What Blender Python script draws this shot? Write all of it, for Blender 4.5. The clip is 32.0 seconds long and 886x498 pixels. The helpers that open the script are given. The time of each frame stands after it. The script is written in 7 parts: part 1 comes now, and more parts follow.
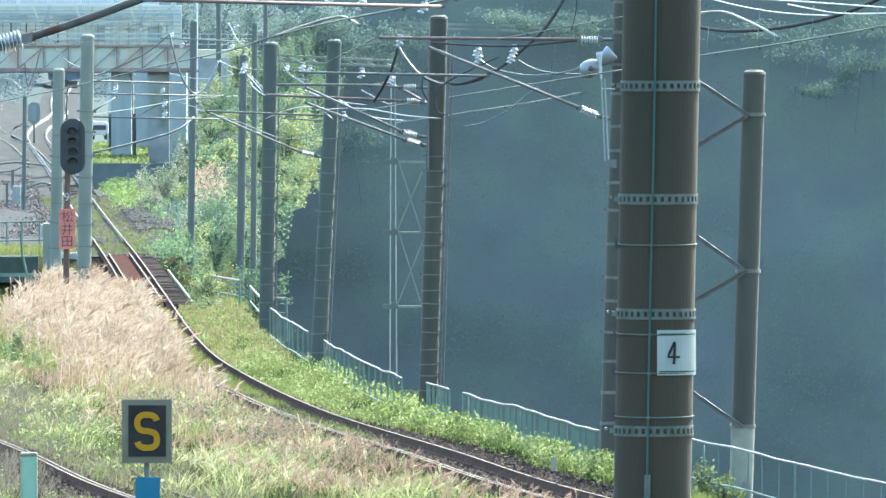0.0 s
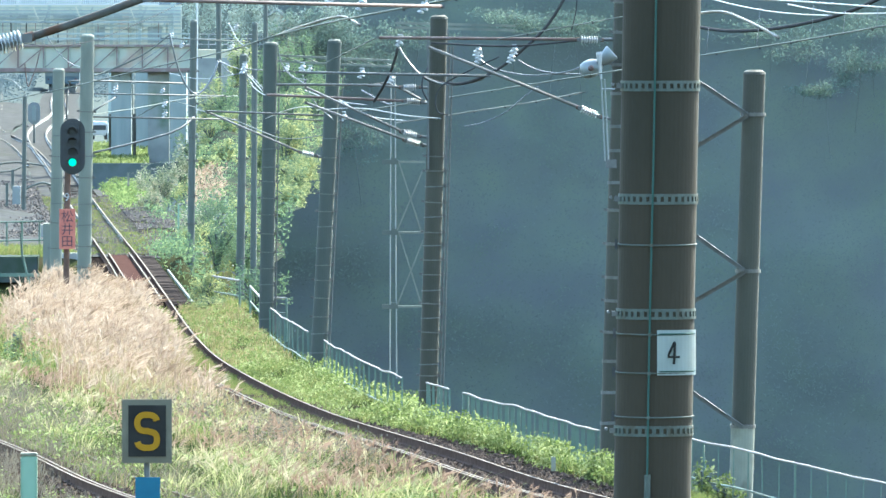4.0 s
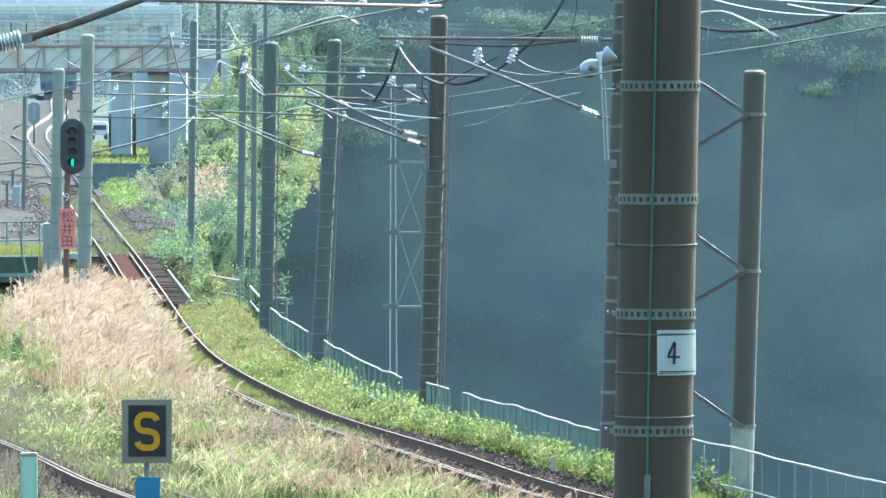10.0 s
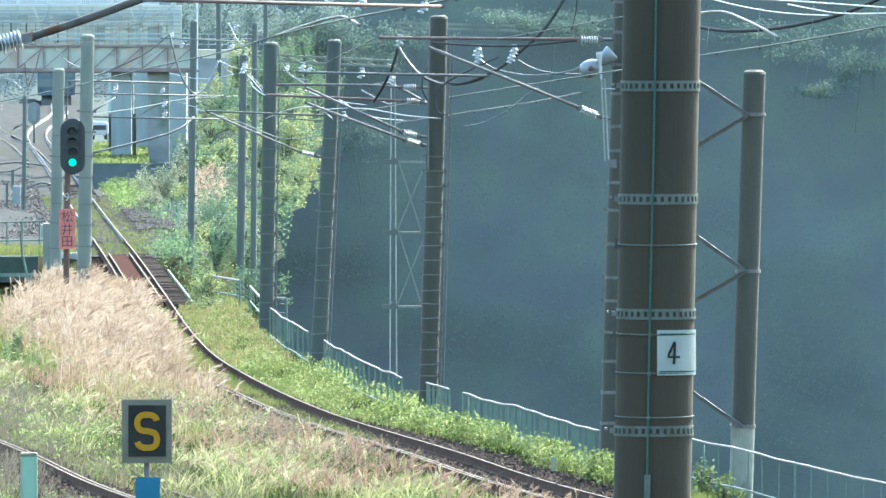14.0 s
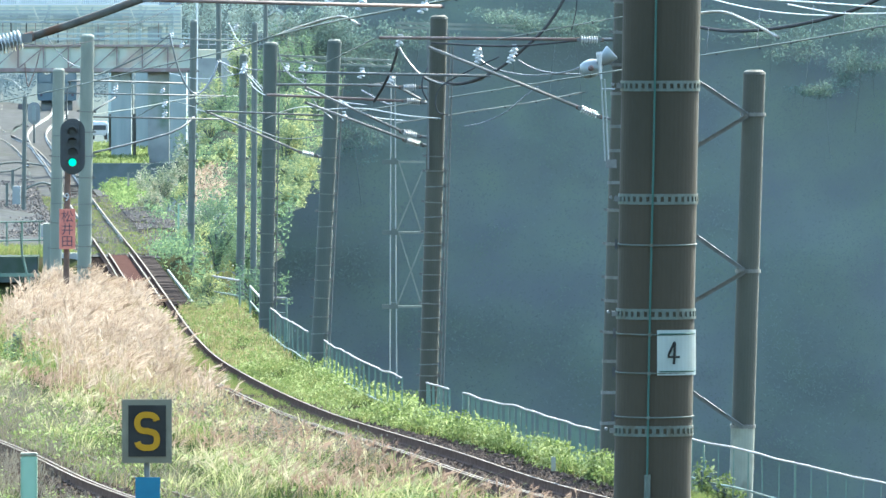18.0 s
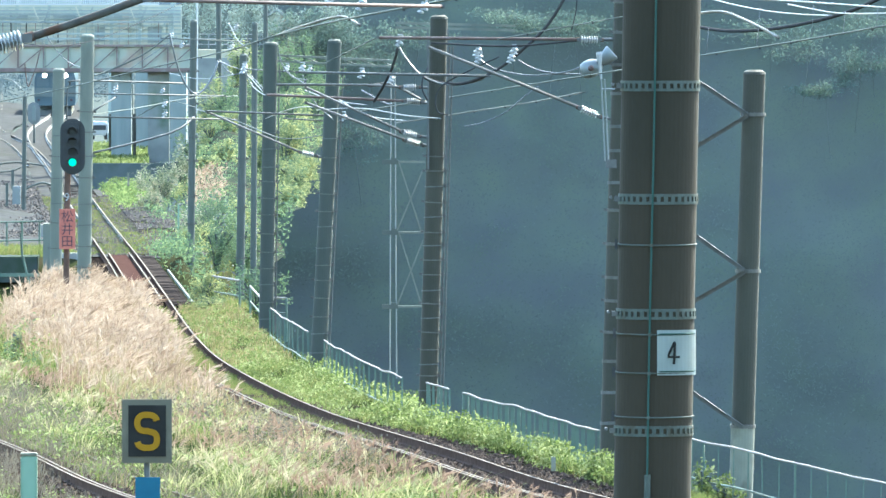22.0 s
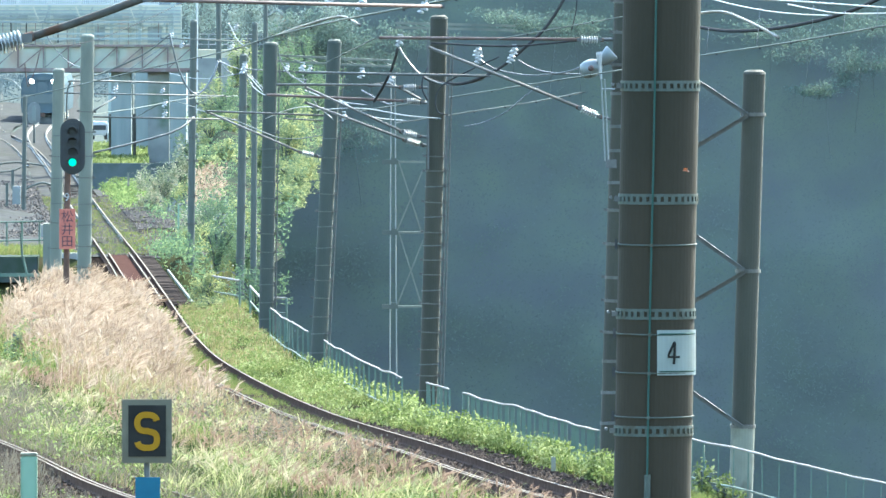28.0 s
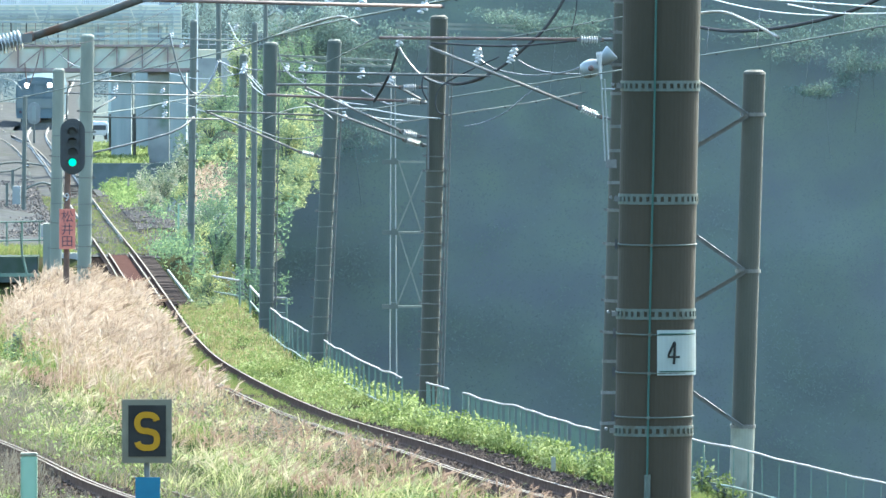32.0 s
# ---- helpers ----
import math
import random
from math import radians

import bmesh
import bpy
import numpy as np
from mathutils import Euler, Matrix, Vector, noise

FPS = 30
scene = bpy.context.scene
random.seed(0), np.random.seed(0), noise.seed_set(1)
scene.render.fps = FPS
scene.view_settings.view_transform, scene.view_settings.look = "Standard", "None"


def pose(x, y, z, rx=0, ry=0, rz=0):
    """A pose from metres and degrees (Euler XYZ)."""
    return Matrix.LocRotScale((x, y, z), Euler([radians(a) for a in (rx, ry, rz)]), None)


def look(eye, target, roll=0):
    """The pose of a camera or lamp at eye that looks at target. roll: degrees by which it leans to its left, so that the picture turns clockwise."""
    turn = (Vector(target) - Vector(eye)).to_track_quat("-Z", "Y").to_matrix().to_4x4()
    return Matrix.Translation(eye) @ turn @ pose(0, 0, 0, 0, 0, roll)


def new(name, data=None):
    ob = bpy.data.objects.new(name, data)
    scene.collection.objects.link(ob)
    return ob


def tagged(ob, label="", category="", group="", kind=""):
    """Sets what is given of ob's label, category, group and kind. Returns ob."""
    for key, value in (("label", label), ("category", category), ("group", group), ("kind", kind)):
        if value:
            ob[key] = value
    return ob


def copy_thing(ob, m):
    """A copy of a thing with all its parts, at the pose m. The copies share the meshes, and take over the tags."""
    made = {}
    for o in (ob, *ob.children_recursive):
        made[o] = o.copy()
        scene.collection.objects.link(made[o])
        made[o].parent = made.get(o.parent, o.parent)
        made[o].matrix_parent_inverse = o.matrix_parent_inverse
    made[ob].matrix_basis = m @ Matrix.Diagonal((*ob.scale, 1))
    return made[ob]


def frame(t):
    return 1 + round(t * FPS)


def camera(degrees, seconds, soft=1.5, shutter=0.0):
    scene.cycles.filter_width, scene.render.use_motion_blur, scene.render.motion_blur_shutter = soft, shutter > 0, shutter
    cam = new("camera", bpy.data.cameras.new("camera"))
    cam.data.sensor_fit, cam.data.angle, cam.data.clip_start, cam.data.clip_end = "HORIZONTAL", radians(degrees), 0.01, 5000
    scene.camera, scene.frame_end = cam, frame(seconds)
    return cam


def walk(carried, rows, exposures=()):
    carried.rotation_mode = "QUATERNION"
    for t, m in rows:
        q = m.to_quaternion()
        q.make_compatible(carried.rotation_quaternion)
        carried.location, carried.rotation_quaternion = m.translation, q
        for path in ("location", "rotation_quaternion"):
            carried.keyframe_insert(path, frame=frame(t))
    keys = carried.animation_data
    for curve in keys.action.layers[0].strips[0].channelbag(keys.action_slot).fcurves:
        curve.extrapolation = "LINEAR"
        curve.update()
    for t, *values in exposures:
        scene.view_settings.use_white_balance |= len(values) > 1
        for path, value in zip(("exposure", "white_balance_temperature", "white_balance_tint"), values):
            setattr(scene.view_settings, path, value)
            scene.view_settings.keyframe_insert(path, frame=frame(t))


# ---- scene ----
EYE = (0.0, 0.0, 9.75)
cam = camera(3.7422, 32.0, soft=1.5)
AIM = look(EYE, (0.0, 1000.0, -10.2917))
walk(cam, [(0.0, AIM), (32.0, AIM)], [(0.0, 3.2, 5800, 0), (32.0, 3.2, 5800, 0)])

# ---- daylight: hazy sun ahead and to the right, wide blue sky ----
SUN_EL, SUN_AZ = radians(46), radians(32)
world = bpy.data.worlds.new("sky")
scene.world = world
world.use_nodes = True
wt = world.node_tree
sky = wt.nodes.new("ShaderNodeTexSky")
sky.sky_type, sky.sun_disc = "NISHITA", False
sky.sun_elevation, sky.sun_rotation = SUN_EL, SUN_AZ
sky.air_density, sky.dust_density, sky.ozone_density = 1.3, 2.0, 1.5
wt.links.new(sky.outputs[0], wt.nodes["Background"].inputs[0])
wt.nodes["Background"].inputs[1].default_value = 0.15
sun = new("sun", bpy.data.lights.new("sun", "SUN"))
sun.data.energy, sun.data.angle, sun.data.color = 3.6, radians(0.6), (1.0, 0.92, 0.78)
TO_SUN = Vector((math.sin(SUN_AZ) * math.cos(SUN_EL), math.cos(SUN_AZ) * math.cos(SUN_EL), math.sin(SUN_EL)))
sun.matrix_world = look(TO_SUN * 50, (0, 0, 0))


# ---- materials ----
def node_mat(name):
    m = bpy.data.materials.new(name)
    m.use_nodes = True
    nt = m.node_tree
    return m, nt, nt.nodes["Principled BSDF"]


def ramp_mix(nt, fac, a, b, lo=0.3, hi=0.7):
    r = nt.nodes.new("ShaderNodeValToRGB")
    r.color_ramp.elements[0].position, r.color_ramp.elements[1].position = lo, hi
    r.color_ramp.elements[0].color, r.color_ramp.elements[1].color = (*a, 1), (*b, 1)
    nt.links.new(fac, r.inputs[0])
    return r.outputs[0]


def surface(name, a, b, rough=0.7, metal=0.0, scale=3.0, fine=40.0, bump=0.15, stretch=(1, 1, 1), stain=None, stain_scale=0.8, gloss=0.35):
    """Two-scale mottled surface: patches a to b, fine grain in the relief, optional stains."""
    m, nt, bsdf = node_mat(name)
    co = nt.nodes.new("ShaderNodeTexCoord")
    mp = nt.nodes.new("ShaderNodeMapping")
    mp.inputs["Scale"].default_value = stretch
    nt.links.new(co.outputs["Object"], mp.inputs[0])
    n1, n2 = nt.nodes.new("ShaderNodeTexNoise"), nt.nodes.new("ShaderNodeTexNoise")
    n1.inputs["Scale"].default_value, n1.inputs["Detail"].default_value = scale, 6
    n2.inputs["Scale"].default_value, n2.inputs["Detail"].default_value = fine, 4
    nt.links.new(mp.outputs[0], n1.inputs[0])
    nt.links.new(mp.outputs[0], n2.inputs[0])
    col = ramp_mix(nt, n1.outputs[0], a, b)
    if stain:
        n3 = nt.nodes.new("ShaderNodeTexNoise")
        n3.inputs["Scale"].default_value, n3.inputs["Detail"].default_value = stain_scale, 8
        nt.links.new(mp.outputs[0], n3.inputs[0])
        mask = ramp_mix(nt, n3.outputs[0], (0, 0, 0), (1, 1, 1), 0.5, 0.68)
        mix = nt.nodes.new("ShaderNodeMix")
        mix.data_type = "RGBA"
        nt.links.new(mask, mix.inputs[0])
        nt.links.new(col, mix.inputs[6])
        mix.inputs[7].default_value = (*stain, 1)
        col = mix.outputs[2]
    nt.links.new(col, bsdf.inputs["Base Color"])
    bsdf.inputs["Metallic"].default_value = metal
    bsdf.inputs["Specular IOR Level"].default_value = gloss
    rr = nt.nodes.new("ShaderNodeMapRange")
    rr.inputs[3].default_value, rr.inputs[4].default_value = max(0.05, rough - 0.12), min(1, rough + 0.12)
    nt.links.new(n2.outputs[0], rr.inputs[0])
    nt.links.new(rr.outputs[0], bsdf.inputs["Roughness"])
    if bump:
        bn = nt.nodes.new("ShaderNodeBump")
        bn.inputs["Strength"].default_value, bn.inputs["Distance"].default_value = bump, 0.02
        nt.links.new(n2.outputs[0], bn.inputs["Height"])
        nt.links.new(bn.outputs[0], bsdf.inputs["Normal"])
    return m


def leafy(name, colours, through_light=0.5, rough=0.8, clump=0.0):
    """Leaf or blade: colour varies leaf by leaf (and by clumps of that many to the metre), light passes through."""
    m, nt, bsdf = node_mat(name)
    geo = nt.nodes.new("ShaderNodeNewGeometry")
    r = nt.nodes.new("ShaderNodeValToRGB")
    els = r.color_ramp.elements
    while len(els) < len(colours):
        els.new(0.5)
    for i, c in enumerate(colours):
        els[i].position, els[i].color = i / max(1, len(colours) - 1), (*c, 1)
    if clump:
        co = nt.nodes.new("ShaderNodeTexCoord")
        n1 = nt.nodes.new("ShaderNodeTexNoise")
        n1.inputs["Scale"].default_value, n1.inputs["Detail"].default_value = clump, 3
        nt.links.new(co.outputs["Object"], n1.inputs[0])
        spread = nt.nodes.new("ShaderNodeMapRange")
        spread.inputs[1].default_value, spread.inputs[2].default_value = 0.3, 0.7
        nt.links.new(n1.outputs[0], spread.inputs[0])
        mix = nt.nodes.new("ShaderNodeMix")
        mix.inputs[0].default_value = 0.5
        nt.links.new(geo.outputs["Random Per Island"], mix.inputs[2])
        nt.links.new(spread.outputs[0], mix.inputs[3])
        nt.links.new(mix.outputs[0], r.inputs[0])
    else:
        nt.links.new(geo.outputs["Random Per Island"], r.inputs[0])
    nt.links.new(r.outputs[0], bsdf.inputs["Base Color"])
    bsdf.inputs["Roughness"].default_value = rough
    bsdf.inputs["Specular IOR Level"].default_value = 0.04
    tr = nt.nodes.new("ShaderNodeBsdfTranslucent")
    nt.links.new(r.outputs[0], tr.inputs[0])
    mix = nt.nodes.new("ShaderNodeMixShader")
    mix.inputs[0].default_value = through_light
    nt.links.new(bsdf.outputs[0], mix.inputs[1])
    nt.links.new(tr.outputs[0], mix.inputs[2])
    nt.links.new(mix.outputs[0], nt.nodes["Material Output"].inputs[0])
    return m


def glow(name, colour, strength):
    m, nt, bsdf = node_mat(name)
    bsdf.inputs["Base Color"].default_value = (*[c * 0.4 for c in colour], 1)
    bsdf.inputs["Emission Color"].default_value = (*colour, 1)
    bsdf.inputs["Emission Strength"].default_value = strength
    return m


CONCRETE = surface("pole_concrete", (0.0204, 0.0173, 0.0111), (0.0275, 0.0223, 0.0147), 0.9, 0, 1.4, 45, 0.08, (1, 1, 0.35), (0.0162, 0.0156, 0.0102), 1.2, gloss=0.15)
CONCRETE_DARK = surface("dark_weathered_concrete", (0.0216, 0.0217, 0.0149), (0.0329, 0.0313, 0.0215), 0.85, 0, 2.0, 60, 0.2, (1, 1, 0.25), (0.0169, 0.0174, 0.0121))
# farther poles get paler, bluer concrete: the haze is in the base colour
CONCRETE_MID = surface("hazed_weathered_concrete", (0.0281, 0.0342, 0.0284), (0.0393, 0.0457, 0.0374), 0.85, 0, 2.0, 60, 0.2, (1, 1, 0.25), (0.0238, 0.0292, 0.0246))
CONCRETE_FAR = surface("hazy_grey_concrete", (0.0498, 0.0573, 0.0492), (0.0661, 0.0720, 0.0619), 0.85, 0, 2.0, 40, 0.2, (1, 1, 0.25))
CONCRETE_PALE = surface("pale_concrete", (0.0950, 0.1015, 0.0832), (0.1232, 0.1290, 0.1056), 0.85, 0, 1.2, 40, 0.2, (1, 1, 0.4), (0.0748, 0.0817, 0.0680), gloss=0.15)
STEEL = surface("galvanised_steel", (0.0571, 0.0550, 0.0491), (0.0874, 0.0825, 0.0731), 0.6, 0.0, 8, 60, 0.05, gloss=0.12)
STRAP = surface("dull_galvanised_strap", (0.0400, 0.0500, 0.0420), (0.0600, 0.0690, 0.0590), 0.7, 0.0, 12, 60, 0.1, (1, 1, 1), (0.0420, 0.0400, 0.0280), 9, gloss=0.12)
STEEL_DULL = surface("weathered_steel", (0.052, 0.054, 0.052), (0.082, 0.082, 0.077), 0.65, 0.0, 6, 50, 0.08, gloss=0.2)
RUST = surface("rusty_iron", (0.0540, 0.0355, 0.0275), (0.0880, 0.0585, 0.0460), 0.85, 0.0, 5, 60, 0.3, gloss=0.0)
RUST_PIPE = surface("rust_brown_pipe", (0.060, 0.038, 0.032), (0.095, 0.070, 0.062), 0.7, 0.0, 4, 50, 0.1, gloss=0.15)
STRUT = surface("rust_stained_grey_pipe", (0.030, 0.031, 0.028), (0.062, 0.058, 0.050), 0.8, 0.0, 9, 60, 0.2, (1, 1, 1), (0.046, 0.027, 0.018), 5, gloss=0.06)
# worn heads; the sky's sheen is put into their base colour
RAIL_TOP = surface("worn_rail_head_with_sheen", (0.0720, 0.0600, 0.0480), (0.1200, 0.1035, 0.0855), 0.85, 0.0, 2, 80, 0.03, gloss=0.02)
PORCELAIN = surface("white_porcelain", (0.2014, 0.2077, 0.2077), (0.2308, 0.2343, 0.2308), 0.35, 0, 5, 40, 0.0)
WIRE = surface("dull_copper_wire", (0.05, 0.06, 0.055), (0.08, 0.09, 0.08), 0.7, 0.0, 5, 50, 0.0, gloss=0.06)
CABLE = surface("black_cable", (0.03, 0.03, 0.032), (0.045, 0.045, 0.045), 0.95, 0, 5, 50, 0.0, gloss=0.0)
CABLE_PALE = surface("pale_cable", (0.0819, 0.0873, 0.0900), (0.0981, 0.1017, 0.1035), 0.4, 0.2, 5, 50, 0.0)
CABLE_GREEN = surface("green_cable", (0.0150, 0.0410, 0.0320), (0.0210, 0.0500, 0.0395), 0.7, 0, 4, 40, 0.0, gloss=0.15)
GREEN_POST = surface("pale_green_plastic", (0.1156, 0.1850, 0.1300), (0.1480, 0.2150, 0.1560), 0.7, 0, 4, 60, 0.08, (1, 1, 0.3), (0.1840, 0.1960, 0.1550), gloss=0.12)
FENCE_PAINT = surface("weathered_green_fence_paint", (0.0586, 0.0888, 0.0672), (0.0830, 0.1152, 0.0900), 0.7, 0.0, 3, 50, 0.1, (1, 1, 1), (0.0439, 0.0516, 0.0396), gloss=0.15)
WHITE_PAINT = surface("white_paint", (0.2949, 0.3043, 0.3043), (0.3426, 0.3476, 0.3426), 0.5, 0, 3, 40, 0.05)
PLATE_WHITE = surface("white_number_plate", (0.2400, 0.2722, 0.2527), (0.2784, 0.3074, 0.2808), 0.5, 0, 6, 60, 0.03)
CONCRETE_WHITE = surface("chipped_white_paint", (0.1080, 0.1109, 0.0852), (0.1368, 0.1385, 0.1058), 0.8, 0, 3, 30, 0.2, (1, 1, 0.6), (0.0504, 0.0519, 0.0382), 2.5)
GREY_PAINT = surface("grey_sign_paint", (0.0740, 0.0690, 0.0500), (0.0980, 0.0900, 0.0660), 0.8, 0, 6, 60, 0.1, (1, 1, 1), (0.0560, 0.0480, 0.0330), gloss=0.06)
BLACK_PAINT = surface("black_sign_paint", (0.0121, 0.0115, 0.0104), (0.0187, 0.0179, 0.0160), 0.8, 0, 5, 60, 0.05, gloss=0.06)
SIGNAL_BLACK = surface("matt_black_signal_paint", (0.008, 0.010, 0.011), (0.013, 0.015, 0.016), 0.6, 0, 5, 60, 0.05)
YELLOW_PAINT = surface("yellow_sign_paint", (0.165, 0.086, 0.006), (0.205, 0.110, 0.009), 0.7, 0, 6, 60, 0.05, gloss=0.05)
BLUE_PAINT = surface("blue_sign_paint", (0.0096, 0.0600, 0.0972), (0.0144, 0.0760, 0.1188), 0.6, 0, 5, 60, 0.05, gloss=0.15)
PINK_PAINT = surface("faded_red_sign_paint", (0.27, 0.085, 0.065), (0.32, 0.115, 0.085), 0.7, 0, 5, 60, 0.05, gloss=0.1)
RED_PAINT = surface("dark_red_lettering", (0.026, 0.014, 0.020), (0.040, 0.020, 0.026), 0.7, 0, 5, 60, 0.0)
# bed colour darkened for the shadowed sides of its stones
GRAVEL = surface("dark_ballast_bed", (0.0118, 0.0082, 0.0056), (0.0250, 0.0176, 0.0129), 0.95, 0, 14, 30, 1.0, gloss=0.0)
STONE = leafy("ballast_stone", [(0.0280, 0.0200, 0.0150), (0.0480, 0.0344, 0.0268), (0.0360, 0.0248, 0.0187), (0.0680, 0.0516, 0.0412)], 0.0, 0.95)
STONE_PALE = leafy("pale_yard_stone", [(0.0552, 0.0460, 0.0396), (0.0718, 0.0607, 0.0524), (0.0883, 0.0754, 0.0662)], 0.0, 0.95, 0.6)
YARD = surface("pale_yard_gravel", (0.0232, 0.0236, 0.0233), (0.0537, 0.0533, 0.0525), 0.95, 0, 1.1, 14, 0.8, (1, 1, 1), (0.0366, 0.0384, 0.0320), 0.3, gloss=0.0)
# ridge colour stands in for distance haze over the woods
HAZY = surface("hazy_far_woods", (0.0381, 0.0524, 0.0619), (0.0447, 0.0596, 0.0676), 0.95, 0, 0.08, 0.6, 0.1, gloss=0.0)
SOIL = surface("dry_soil_with_moss", (0.0210, 0.0205, 0.0110), (0.0200, 0.0255, 0.0100), 0.95, 0, 0.6, 12, 0.8, (1, 1, 1), (0.0290, 0.0250, 0.0155), gloss=0.0)
# mossy wall concrete, its base colour raised to imitate haze
WALL_DARK = surface("mossy_retaining_wall", (0.1275, 0.1341, 0.1275), (0.1971, 0.2021, 0.1855), 0.9, 0, 1.0, 20, 0.4, (1, 1, 1), (0.0927, 0.1159, 0.0812), gloss=0.0)
WOOD = surface("weathered_timber", (0.0135, 0.0097, 0.0083), (0.0255, 0.0195, 0.0165), 0.9, 0, 4, 50, 0.3, (6, 1, 1), gloss=0.0)
# lot wall grey chosen to carry both its shade and the haze
LOT_WALL = surface("shade_haze_concrete", (0.0680, 0.0800, 0.0800), (0.0880, 0.1010, 0.0980), 0.9, 0, 1.0, 20, 0.4, (1, 1, 1), (0.0560, 0.0700, 0.0600), gloss=0.0)
# darkened wall concrete: the shade is put into its base colour
SHADE_WALL = surface("shade_dark_concrete", (0.0330, 0.0400, 0.0390), (0.0480, 0.0560, 0.0520), 0.9, 0, 1.0, 20, 0.4, (1, 1, 1), (0.0280, 0.0380, 0.0260), gloss=0.0)
# bridge panel and frame colours below are paled for distance haze
BRIDGE_PANEL = surface("pale_green_bridge_panel", (0.2328, 0.2509, 0.2022), (0.2901, 0.2916, 0.2328), 0.6, 0, 0.8, 20, 0.05, (1, 1, 1), (0.2586, 0.2006, 0.1528))
BRIDGE_BROWN = surface("faded_red_oxide_paint", (0.1092, 0.0805, 0.0759), (0.1596, 0.1150, 0.1058), 0.8, 0, 2, 30, 0.1, (1, 1, 1), (0.1725, 0.1725, 0.1552), 1.5, gloss=0.1)
FENCE_TOP = surface("pale_fence_pipe", (0.1358, 0.1260, 0.1142), (0.1902, 0.1733, 0.1575), 0.7, 0.0, 4, 50, 0.05, gloss=0.1)
CAN_GREY = surface("pale_grey_enamel", (0.1067, 0.1214, 0.1214), (0.1310, 0.1406, 0.1384), 0.4, 0.1, 4, 50, 0.03)
BEIGE = surface("beige_concrete", (0.252, 0.228, 0.156), (0.312, 0.282, 0.204), 0.85, 0, 1, 20, 0.2)
LOT_GRASS = surface("mown_lot_grass", (0.0316, 0.0462, 0.0124), (0.0469, 0.0600, 0.0205), 0.95, 0, 0.8, 12, 0.6, gloss=0.0)
# bank soil darkened to paint the shadow gaps between bushes
BANK_SOIL = surface("leaf_strewn_bank_soil", (0.0150, 0.0210, 0.0170), (0.0230, 0.0280, 0.0200), 0.95, 0, 0.8, 8, 0.8, (1, 1, 1), (0.0310, 0.0270, 0.0200), 0.6, gloss=0.0)
# shed and station colours likewise hold haze in their tone
SHED_BLUE = surface("blue_grey_sheet", (0.1227, 0.1469, 0.1393), (0.1698, 0.1888, 0.1760), 0.7, 0, 0.8, 20, 0.1, (3, 3, 0.4))
FRAME_WALL = surface("pale_blue_green_wall", (0.2537, 0.2638, 0.2129), (0.3250, 0.3136, 0.2497), 0.7, 0, 0.7, 15, 0.05)
FRAME_CYAN = surface("pale_blue_steel_paint", (0.1744, 0.2079, 0.1942), (0.2266, 0.2524, 0.2303), 0.6, 0, 2, 30, 0.05)
FRAME_GREY = surface("hazy_grey_steel", (0.1570, 0.1810, 0.1766), (0.2018, 0.2217, 0.2125), 0.8, 0, 2, 30, 0.05, gloss=0.1)
# hillside leaf and soil colours are lifted and blued to hold the valley haze
FOREST = leafy("hazed_forest_leaf", [(0.0679, 0.0748, 0.0733), (0.0702, 0.0789, 0.0729), (0.0730, 0.0854, 0.0718), (0.0761, 0.0945, 0.0718)], 0.0, 0.95, 0.3)
FOREST_SOIL = surface("hazed_leaf_litter", (0.0730, 0.0800, 0.0772), (0.0835, 0.1000, 0.0765), 0.95, 0, 0.35, 2, 0.3, gloss=0.0)
# next two leaf colours paint shaded and sunlit bushes, with some haze blue
BUSH = leafy("shade_toned_bush_leaf", [(0.038, 0.058, 0.044), (0.062, 0.096, 0.054), (0.096, 0.138, 0.066), (0.220, 0.255, 0.115)], 0.4, 0.8, 1.1)
BUSH_YELLOW = leafy("sun_toned_yellow_green_leaf", [(0.0466, 0.0706, 0.0490), (0.0830, 0.1185, 0.0653), (0.1590, 0.1842, 0.0796), (0.3328, 0.3234, 0.1275), (0.4876, 0.4410, 0.2071)], 0.45, 0.8, 1.1)
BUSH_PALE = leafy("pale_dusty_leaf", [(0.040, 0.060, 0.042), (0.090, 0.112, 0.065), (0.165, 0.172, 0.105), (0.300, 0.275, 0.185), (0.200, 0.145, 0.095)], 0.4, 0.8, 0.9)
GRASS = leafy("green_grass_blade", [(0.0440, 0.0640, 0.0185), (0.0650, 0.0865, 0.0250), (0.0930, 0.1080, 0.0350), (0.1253, 0.1162, 0.0448), (0.0540, 0.0760, 0.0205)], 0.45, 0.8, 0.9)
DECK_BROWN = surface("faded_red_brown_boards", (0.0252, 0.0140, 0.0119), (0.0385, 0.0224, 0.0189), 0.9, 0, 3, 40, 0.3, gloss=0.0)
DRY_WEED = leafy("grey_dry_weed", [(0.0420, 0.0370, 0.0270), (0.0760, 0.0660, 0.0480), (0.1080, 0.0950, 0.0720), (0.0500, 0.0510, 0.0300)], 0.4, 0.8, 0.8)
# tree and scrub leaf colours paled to imitate haze
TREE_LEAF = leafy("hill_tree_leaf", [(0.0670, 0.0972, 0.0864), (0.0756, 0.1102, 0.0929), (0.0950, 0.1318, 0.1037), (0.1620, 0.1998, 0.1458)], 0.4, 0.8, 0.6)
HAZE_LEAF = leafy("haze_pale_leaf", [(0.1075, 0.1425, 0.1375), (0.1350, 0.1750, 0.1625), (0.1688, 0.2075, 0.1812), (0.2375, 0.2750, 0.2250)], 0.4, 0.8, 0.6)
